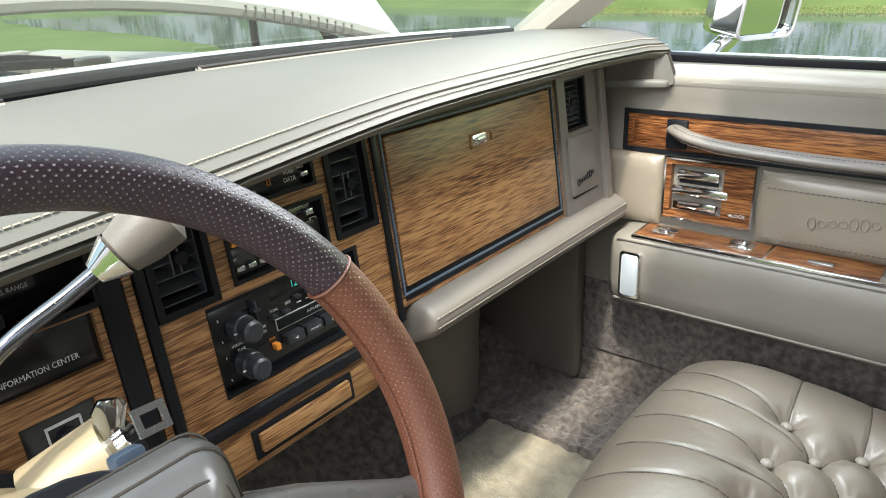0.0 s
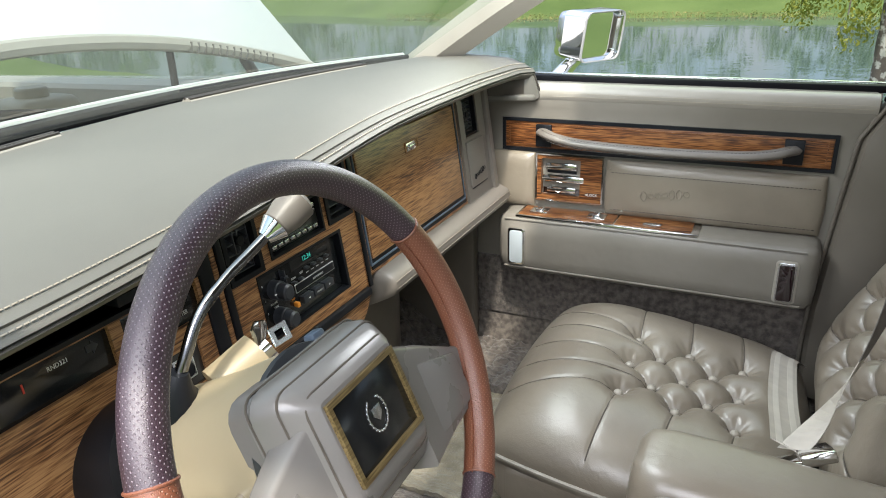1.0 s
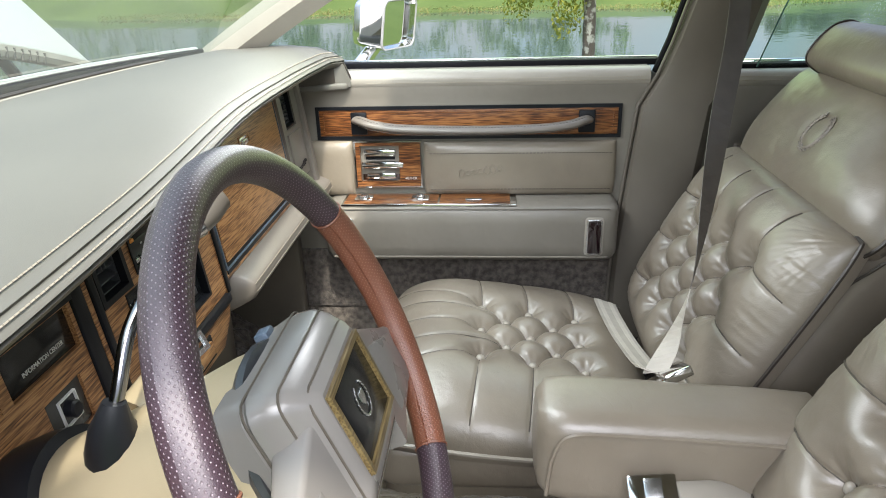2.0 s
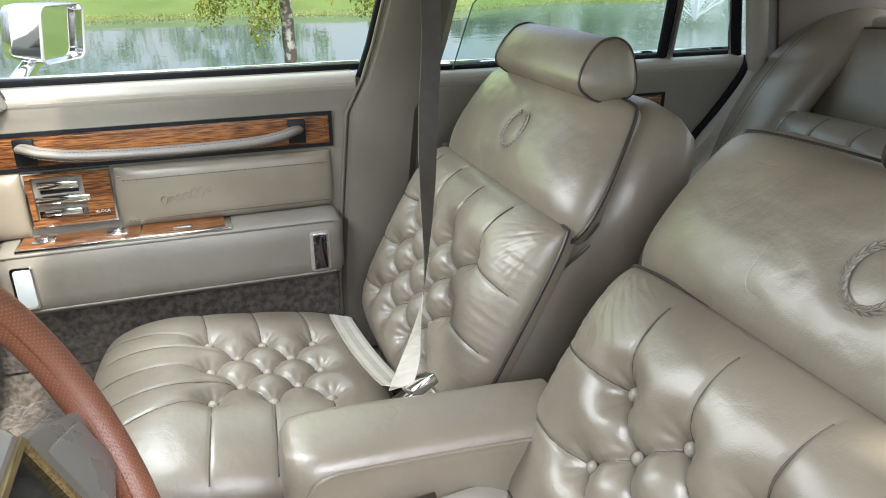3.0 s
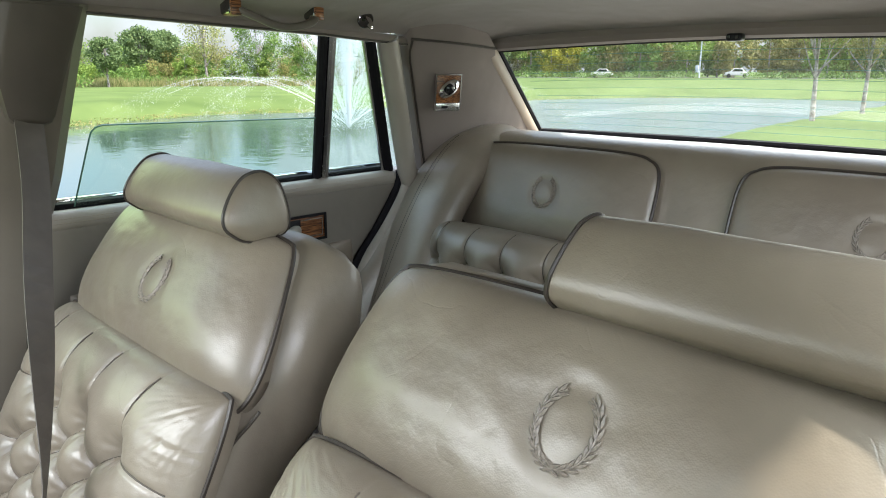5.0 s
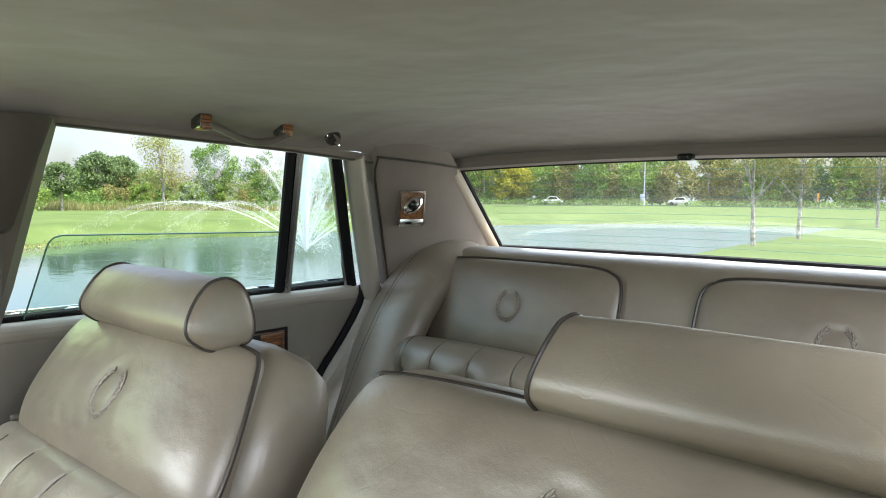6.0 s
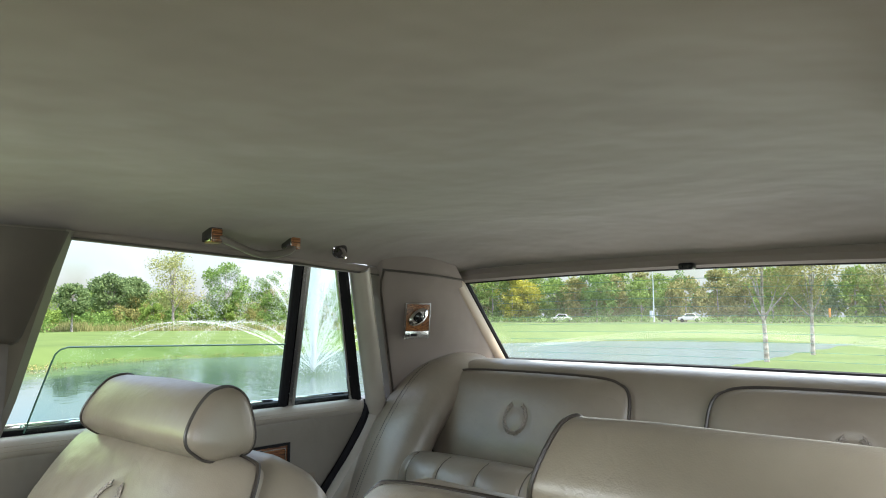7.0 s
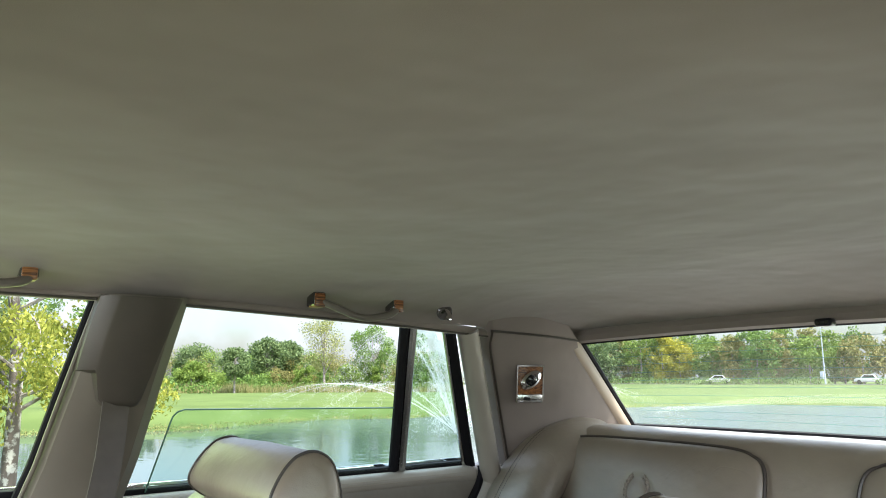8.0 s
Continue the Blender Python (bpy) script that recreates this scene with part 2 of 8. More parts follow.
M_HUB = mottled("hub_plastic", (0.185, 0.174, 0.161), (0.215, 0.202, 0.187), 0.27, 6, 0.05, 800, cell=True)
M_HEADLINER = mottled("headliner_cloth", (0.166, 0.140, 0.123), (0.197, 0.166, 0.147), 0.9, 3, 0.25, 1500, 0.12, 9, sheen=0.2)
M_CARPET = mottled("cut_pile_carpet", (0.062, 0.052, 0.045), (0.170, 0.146, 0.124), 0.95, 75, 1.0, 420, 0.9, 90, sheen=0.3)
M_MAT = mottled("tan_carpet", (0.20, 0.175, 0.125), (0.31, 0.275, 0.20), 0.95, 30, 1.0, 300, 0.8, 80, sheen=0.3)
M_BELT = mottled("belt_webbing", (0.085, 0.074, 0.064), (0.11, 0.096, 0.083), 0.6, 30, 0.4, 900)
M_BELT_PALE = mottled("lap_webbing", (0.38, 0.345, 0.295), (0.45, 0.41, 0.35), 0.6, 30, 0.4, 900)
M_BELT_RIB = mottled("webbing_stripe", (0.50, 0.46, 0.40), (0.56, 0.52, 0.45), 0.6, 30, 0.4, 900)
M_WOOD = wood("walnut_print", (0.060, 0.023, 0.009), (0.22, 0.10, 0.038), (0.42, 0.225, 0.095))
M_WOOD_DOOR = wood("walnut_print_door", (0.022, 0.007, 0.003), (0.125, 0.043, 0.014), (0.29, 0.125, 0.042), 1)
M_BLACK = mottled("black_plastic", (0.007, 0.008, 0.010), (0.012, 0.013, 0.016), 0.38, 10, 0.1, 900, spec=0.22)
M_FACE = plain("instrument_face", (0.010, 0.011, 0.012), 0.15)
M_GREYFACE = plain("grey_instrument_face", (0.045, 0.045, 0.042), 0.2)
M_VANE = plain("louvre_plastic", (0.060, 0.064, 0.068), 0.35)
M_KNOB = plain("knob_plastic", (0.03, 0.033, 0.038), 0.35)
M_CHROME = plain("chrome", (0.78, 0.78, 0.78), 0.08, 1.0)
M_STEEL = plain("brushed_steel", (0.60, 0.61, 0.62), 0.25, 1.0)
# chrome darkened in colour for the dark surroundings it should mirror
M_STALK = plain("darkened_chrome", (0.20, 0.20, 0.21), 0.16, 1.0)
M_PRINT = plain("white_print", (0.62, 0.62, 0.60), 0.6)
M_AMBER = plain("amber_button", (0.75, 0.27, 0.03), 0.4)
M_TEAL = plain("teal_digits", (0.04, 0.50, 0.40), 0.4, emit=0.22)
M_RED = plain("red_pointer", (0.55, 0.05, 0.03), 0.4)
M_GOLD = wood("gold_wood", (0.05, 0.032, 0.012), (0.11, 0.075, 0.028), (0.19, 0.14, 0.06))
M_RIM_BLACK = perforated("rim_dark_leather", (0.040, 0.022, 0.031), (0.20, 0.16, 0.185), 0.34)
M_RIM_BROWN = perforated("rim_brown_leather", (0.19, 0.062, 0.030), (0.34, 0.18, 0.115), 0.40)
M_PAINT = mottled("cream_white_paint", (0.46, 0.46, 0.43), (0.50, 0.50, 0.47), 0.16, 2, coat=0.5, rvar=0.03)
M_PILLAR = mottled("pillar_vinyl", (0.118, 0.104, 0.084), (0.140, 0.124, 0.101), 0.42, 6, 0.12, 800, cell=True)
M_COVER = mottled("retractor_plastic", (0.050, 0.043, 0.035), (0.068, 0.058, 0.047), 0.45, 8, 0.1, 800, cell=True)
M_MIRROR_RIM = plain("mirror_rim_paint", (0.33, 0.33, 0.33), 0.25, coat=0.5)
M_RUBBER = plain("rubber", (0.008, 0.008, 0.010), 0.65, spec=0.12)
M_BLUE = plain("blue_grey_plastic", (0.09, 0.12, 0.16), 0.3)
M_LENS = plain("white_lamp_lens", (0.44, 0.49, 0.52), 0.2)
M_REFLECT = plain("dark_red_lens", (0.010, 0.003, 0.005), 0.1, coat=1.0)
M_GLASS = glass("side_glass", (0.74, 0.86, 0.82))
M_WINDSHIELD = glass("windshield_glass", (0.76, 0.86, 0.79), 0.10, 0.015)
M_BACKLIGHT = glass("rear_glass", (0.95, 0.98, 0.96), 0.08, 0.045)
M_EDGE = plain("glass_edge", (0.10, 0.22, 0.19), 0.2)
M_MIRROR = plain("mirror_glass", (0.85, 0.87, 0.88), 0.01, 1.0)
M_ENGINE = mottled("engine_dark", (0.02, 0.02, 0.02), (0.10, 0.095, 0.085), 0.6, 14)
M_GRASS = mottled("lawn", (0.053, 0.082, 0.022), (0.088, 0.124, 0.038), 0.9, 0.35, 0.5, 60, edge=(0.3, 0.7), spec=0.06)
M_BANK = mottled("shore_grass", (0.12, 0.14, 0.03), (0.26, 0.23, 0.09), 0.95, 1.2, 0.5, 40)
M_BARK = mottled("bark", (0.12, 0.10, 0.08), (0.36, 0.34, 0.31), 0.9, 9, 0.8, 60)
M_LICHEN = mottled("lichen_bark", (0.105, 0.090, 0.075), (0.42, 0.42, 0.38), 0.9, 16, 0.8, 60, edge=(0.50, 0.60))
M_ROAD = mottled("asphalt", (0.05, 0.05, 0.05), (0.07, 0.07, 0.07), 0.9, 2, 0.4, 90)


def leafy(name, a, b):
    """Foliage whose clumps differ a little from each other."""
    m, n, l, p = _mat(name)
    ge, cr = n.new("ShaderNodeNewGeometry"), n.new("ShaderNodeValToRGB")
    cr.color_ramp.elements[0].color, cr.color_ramp.elements[1].color = (*a, 1), (*b, 1)
    l.new(ge.outputs["Random Per Island"], cr.inputs["Fac"])
    l.new(cr.outputs["Color"], p.inputs["Base Color"])
    p.inputs["Roughness"].default_value = 0.7
    p.inputs["Specular IOR Level"].default_value = 0.25
    tl, mx = n.new("ShaderNodeBsdfTranslucent"), n.new("ShaderNodeMixShader")
    l.new(cr.outputs["Color"], tl.inputs["Color"])
    mx.inputs["Fac"].default_value = 0.35
    l.new(p.outputs["BSDF"], mx.inputs[1])
    l.new(tl.outputs["BSDF"], mx.inputs[2])
    l.new(mx.outputs["Shader"], n["Material Output"].inputs["Surface"])
    return m


def spray_mat():
    m, n, l, p = _mat("water_spray")
    n.remove(p)
    df, tr, mx = n.new("ShaderNodeBsdfTranslucent"), n.new("ShaderNodeBsdfDiffuse"), n.new("ShaderNodeMixShader")
    tp, m2 = n.new("ShaderNodeBsdfTransparent"), n.new("ShaderNodeMixShader")
    df.inputs["Color"].default_value = tr.inputs["Color"].default_value = (0.93, 0.95, 0.97, 1)
    l.new(df.outputs["BSDF"], mx.inputs[1])
    l.new(tr.outputs["BSDF"], mx.inputs[2])
    m2.inputs["Fac"].default_value = 0.34
    l.new(tp.outputs["BSDF"], m2.inputs[1])
    l.new(mx.outputs["Shader"], m2.inputs[2])
    l.new(m2.outputs["Shader"], n["Material Output"].inputs["Surface"])
    return m


def water_mat():
    m, n, l, p = _mat("pond_water")
    p.inputs["Base Color"].default_value = (0.040, 0.062, 0.056, 1)
    p.inputs["IOR"].default_value = 1.33
    tc, mp = n.new("ShaderNodeTexCoord"), n.new("ShaderNodeMapping")
    l.new(tc.outputs["Object"], mp.inputs["Vector"])
    # the breeze ruffles the open end of the pond, the near end lies calm
    sx, wind = n.new("ShaderNodeSeparateXYZ"), n.new("ShaderNodeMapRange")
    wind.interpolation_type = "SMOOTHSTEP"
    wind.inputs["From Min"].default_value, wind.inputs["From Max"].default_value = -4.0, -22.0
    l.new(tc.outputs["Object"], sx.inputs["Vector"])
    l.new(sx.outputs["Y"], wind.inputs["Value"])
    chop = n.new("ShaderNodeMath")
    chop.operation = "MULTIPLY_ADD"
    chop.inputs[1].default_value, chop.inputs[2].default_value = 0.19, 0.03
    l.new(wind.outputs["Result"], chop.inputs[0])
    l.new(chop.outputs[0], p.inputs["Roughness"])
    last = None
    for sc, st, di in ((0.9, 0.55, 0.08), (3.6, 0.55, 0.030), (11.0, 0.32, 0.012)):
        no, bu = n.new("ShaderNodeTexNoise"), n.new("ShaderNodeBump")
        no.inputs["Scale"].default_value, no.inputs["Detail"].default_value = sc, 3.0
        bu.inputs["Distance"].default_value = di
        gust = n.new("ShaderNodeMath")
        gust.operation = "MULTIPLY_ADD"
        gust.inputs[1].default_value, gust.inputs[2].default_value = st * 0.5, st * 0.08
        l.new(wind.outputs["Result"], gust.inputs[0])
        l.new(gust.outputs[0], bu.inputs["Strength"])
        l.new(mp.outputs["Vector"], no.inputs["Vector"])
        l.new(no.outputs["Fac"], bu.inputs["Height"])
        if last:
            l.new(last.outputs["Normal"], bu.inputs["Normal"])
        last = bu
    l.new(last.outputs["Normal"], p.inputs["Normal"])
    return m


M_OAK = leafy("oak_leaves", (0.070, 0.118, 0.046), (0.175, 0.245, 0.095))
M_LIGHT = leafy("light_leaves", (0.10, 0.17, 0.03), (0.20, 0.28, 0.06))
M_YELLOW = leafy("yellow_blossom_leaves", (0.22, 0.24, 0.03), (0.42, 0.38, 0.05))
M_OLIVE = leafy("olive_leaves", (0.13, 0.14, 0.045), (0.27, 0.25, 0.085))
M_AIRY = leafy("airy_leaves", (0.16, 0.19, 0.06), (0.32, 0.33, 0.13))
M_REED = leafy("tall_dry_grass", (0.10, 0.14, 0.035), (0.30, 0.27, 0.12))
M_CYPRESS = leafy("cypress_leaves", (0.16, 0.20, 0.03), (0.32, 0.33, 0.06))
M_HEDGE = leafy("hedge_leaves", (0.075, 0.145, 0.032), (0.17, 0.265, 0.062))
M_SPRAY = spray_mat()
M_WATER = water_mat()

# ---- mesh helpers: a shape is (vertices, faces)
def link(name, shape, mat, parent=None, label="", angle=38.0, uvs=None):
    me = bpy.data.meshes.new(name)
    me.from_pydata([tuple(v) for v in shape[0]], [], [tuple(f) for f in shape[1]])
    me.materials.append(mat)
    if uvs is not None:
        lay = me.uv_layers.new(name="UVMap")
        for lp in me.loops:
            lay.data[lp.index].uv = uvs[lp.vertex_index]
    me.polygons.foreach_set("use_smooth", [True] * len(me.polygons))
    me.set_sharp_from_angle(angle=radians(angle))
    me.update()
    ob = new(name, me)
    if parent:
        ob.parent = parent
    if label:
        ob["label"] = label
    return ob


part = link


def thing(name, label, category, group="", kind="", at=(0, 0, 0)):
    ob = new(name)
    ob.empty_display_size = 0.05
    ob.location = at
    return tagged(ob, label, category, group, kind)


def join(*shapes):
    vs, fs = [], []
    for v, f in shapes:
        k = len(vs)
        vs.extend(tuple(p) for p in v)
        fs.extend(tuple(i + k for i in q) for q in f)
    return vs, fs


def moved(shape, m):
    return [tuple(m @ Vector(v)) for v in shape[0]], shape[1]


def mapped(shape, fn):
    return [tuple(fn(*v)) for v in shape[0]], shape[1]


def flipped(shape):
    return shape[0], [tuple(reversed(f)) for f in shape[1]]


def rbox(x0, x1, y0, y1, z0, z1, b=0.003, seg=2):
    """A box with rounded edges."""
    bm = bmesh.new()
    bmesh.ops.create_cube(bm, size=1.0)
    for v in bm.verts:
        v.co = ((x0 + x1) / 2 + v.co.x * (x1 - x0), (y0 + y1) / 2 + v.co.y * (y1 - y0), (z0 + z1) / 2 + v.co.z * (z1 - z0))
    b = min(b, 0.45 * min(x1 - x0, y1 - y0, z1 - z0))
    if b > 0:
        bmesh.ops.bevel(bm, geom=list(bm.edges), offset=b, segments=seg, profile=0.5, affect="EDGES")
    bm.verts.index_update()
    out = [tuple(v.co) for v in bm.verts], [tuple(v.index for v in f.verts) for f in bm.faces]
    bm.free()
    return out


def prism(outline, axis, a, b, bev=0.0, seg=2):
    """A flat outline (two coordinates in axis order) pushed out along an axis from a to b."""
    bm = bmesh.new()

    def put(p, d):
        q = list(p)
        q.insert(axis, d)
        return q
    lo = [bm.verts.new(put(p, a)) for p in outline]
    hi = [bm.verts.new(put(p, b)) for p in outline]
    n = len(lo)
    bm.faces.new(lo)
    bm.faces.new(hi)
    for i in range(n):
        bm.faces.new((lo[i], lo[(i + 1) % n], hi[(i + 1) % n], hi[i]))
    bmesh.ops.recalc_face_normals(bm, faces=list(bm.faces))
    if bev:
        bmesh.ops.bevel(bm, geom=list(bm.edges), offset=bev, segments=seg, profile=0.5, affect="EDGES")
    bm.verts.index_update()
    out = [tuple(v.co) for v in bm.verts], [tuple(v.index for v in f.verts) for f in bm.faces]
    bm.free()
    return out


def round_rect(x0, x1, y0, y1, r, n=5):
    pts = []
    for cx, cy, a0 in ((x1 - r, y1 - r, 0), (x0 + r, y1 - r, 90), (x0 + r, y0 + r, 180), (x1 - r, y0 + r, 270)):
        for i in range(n + 1):
            a = radians(a0 + 90 * i / n)
            pts.append((cx + r * math.cos(a), cy + r * math.sin(a)))
    return pts


def smooth_path(pts, per=8, closed=False):
    """Points along a Catmull-Rom curve through pts."""
    p = [Vector(q) for q in pts]
    n = len(p)
    out = []
    for i in range(n if closed else n - 1):
        a, b = p[i - 1] if (i or closed) else p[0], p[i]
        c, d = p[(i + 1) % n], p[(i + 2) % n] if (closed or i + 2 < n) else p[-1]
        for k in range(per):
            t = k / per
            out.append(0.5 * (2 * b + (c - a) * t + (2 * a - 5 * b + 4 * c - d) * t * t + (3 * b - a - 3 * c + d) * t ** 3))
    if not closed:
        out.append(p[-1])
    return out


def tube(pts, r, n=8, closed=False, flat=1.0, up=(0, 0, 1)):
    """A round (or flattened) bar along pts; r may be one radius or one for each point."""
    p = [Vector(q) for q in pts]
    k = len(p)
    rs = [float(q) for q in r] if isinstance(r, (list, tuple)) else [float(r)] * k
    vs, fs = [], []
    nrm = None
    for i in range(k):
        a, b = p[(i - 1) % k] if (closed or i) else p[0], p[(i + 1) % k] if (closed or i < k - 1) else p[-1]
        t = (b - a).normalized()
        if nrm is None:
            u = Vector(up)
            if abs(u.dot(t)) > 0.95:
                u = Vector((1, 0, 0))
            nrm = (u - u.dot(t) * t).normalized()
        else:
            nrm = (nrm - nrm.dot(t) * t).normalized()
        bi = t.cross(nrm)
        for j in range(n):
            w = 2 * math.pi * j / n
            vs.append(tuple(p[i] + rs[i] * (math.cos(w) * nrm * flat + math.sin(w) * bi)))
    for i in range(k if closed else k - 1):
        for j in range(n):
            a, b = i * n + j, i * n + (j + 1) % n
            c, d = ((i + 1) % k) * n + (j + 1) % n, ((i + 1) % k) * n + j
            fs.append((a, b, c, d))
    if not closed:
        fs.append(tuple(range(n - 1, -1, -1)))
        fs.append(tuple((k - 1) * n + j for j in range(n)))
    return vs, fs


def loft(rings, cap=True, wrap=True):
    """Rings with the same number of points, joined one to the next."""
    vs, fs = [], []
    m = len(rings[0])
    for r in rings:
        vs.extend(tuple(q) for q in r)
    for i in range(len(rings) - 1):
        for j in range(m if wrap else m - 1):
            fs.append((i * m + j, i * m + (j + 1) % m, (i + 1) * m + (j + 1) % m, (i + 1) * m + j))
    if cap and wrap:
        fs.append(tuple(range(m - 1, -1, -1)))
        fs.append(tuple((len(rings) - 1) * m + j for j in range(m)))
    return vs, fs


def sheet(fn, nu, nv, thick=None):
    """A curved sheet fn(u, v), u and v from 0 to 1; thick: a vector by which its back lies behind it."""
    front = [Vector(fn(i / nu, j / nv)) for j in range(nv + 1) for i in range(nu + 1)]
    w = nu + 1
    fs = [(j * w + i, j * w + i + 1, (j + 1) * w + i + 1, (j + 1) * w + i) for j in range(nv) for i in range(nu)]
    if thick is None:
        return front, fs
    t = Vector(thick)
    k = len(front)
    vs = front + [p + t for p in front]
    fs += [tuple(k + q for q in reversed(f)) for f in fs]
    rim = [i for i in range(w)] + [j * w + nu for j in range(1, nv + 1)] + [nv * w + i for i in range(nu - 1, -1, -1)] + [j * w for j in range(nv - 1, 0, -1)]
    for a, b in zip(rim, rim[1:] + rim[:1]):
        fs.append((b, a, a + k, b + k))
    return vs, fs


def holed(x0, x1, z0, z1, holes, d0, d1):
    """An upright panel in x and z with rectangular openings, from depth d0 (back) to d1 (front)."""
    xs = sorted({x0, x1, *(h[0] for h in holes), *(h[1] for h in holes)})
    zs = sorted({z0, z1, *(h[2] for h in holes), *(h[3] for h in holes)})
    nx, nz = len(xs), len(zs)

    def solid(i, j):
        if not (0 <= i < nx - 1 and 0 <= j < nz - 1):
            return False
        cx, cz = (xs[i] + xs[i + 1]) / 2, (zs[j] + zs[j + 1]) / 2
        return not any(h[0] < cx < h[1] and h[2] < cz < h[3] for h in holes)
    vs = [(x, d, z) for d in (d1, d0) for z in zs for x in xs]
    k = nx * nz
    fs = []
    for j in range(nz - 1):
        for i in range(nx - 1):
            if not solid(i, j):
                continue
            a, b, c, d = j * nx + i, j * nx + i + 1, (j + 1) * nx + i + 1, (j + 1) * nx + i
            fs += [(a, b, c, d), (k + d, k + c, k + b, k + a)]
            for (p, q), nb in (((a, b), (i, j - 1)), ((b, c), (i + 1, j)), ((c, d), (i, j + 1)), ((d, a), (i - 1, j))):
                if not solid(*nb):
                    fs.append((q, p, p + k, q + k))
    return vs, fs


def ring_frame(x0, x1, z0, z1, w, d0, d1):
    return holed(x0, x1, z0, z1, [(x0 + w, x1 - w, z0 + w, z1 - w)], d0, d1)


def disc(r, d0, d1, n=20, b=0.0):
    """A short cylinder along y, with a softened front edge at d1."""
    rings = [[(r * math.cos(2 * math.pi * i / n), d0, r * math.sin(2 * math.pi * i / n)) for i in range(n)]]
    s = 1 if d1 > d0 else -1
    rings.append([(r * math.cos(2 * math.pi * i / n), d1 - s * b, r * math.sin(2 * math.pi * i / n)) for i in range(n)])
    if b:
        rings.append([((r - b) * math.cos(2 * math.pi * i / n), d1, (r - b) * math.sin(2 * math.pi * i / n)) for i in range(n)])
    return loft(rings)


def shifted(shape, dx=0, dy=0, dz=0):
    return [(v[0] + dx, v[1] + dy, v[2] + dz) for v in shape[0]], shape[1]


def writing(name, text, size, m, mat, parent, depth=0.0002, squeeze=1.0):
    """Raised lettering in the built-in font, turned into a mesh; it reads along m's x with m's y up."""
    cu = bpy.data.curves.new(name, "FONT")
    cu.body, cu.size, cu.extrude, cu.align_x, cu.align_y = text, size, depth, "CENTER", "CENTER"
    cu.resolution_u = 2
    tmp = new(name + "_tmp", cu)
    dg = bpy.context.evaluated_depsgraph_get()
    me = bpy.data.meshes.new_from_object(tmp.evaluated_get(dg))
    bpy.data.objects.remove(tmp)
    me.transform(m @ Matrix.Diagonal((squeeze, 1, 1, 1)))
    me.materials.clear()
    me.materials.append(mat)
    ob = new(name, me)
    ob.parent = parent
    return ob


def smoothstep(a, b, x):
    t = np.clip((x - a) / (b - a), 0, 1)
    return t * t * (3 - 2 * t)


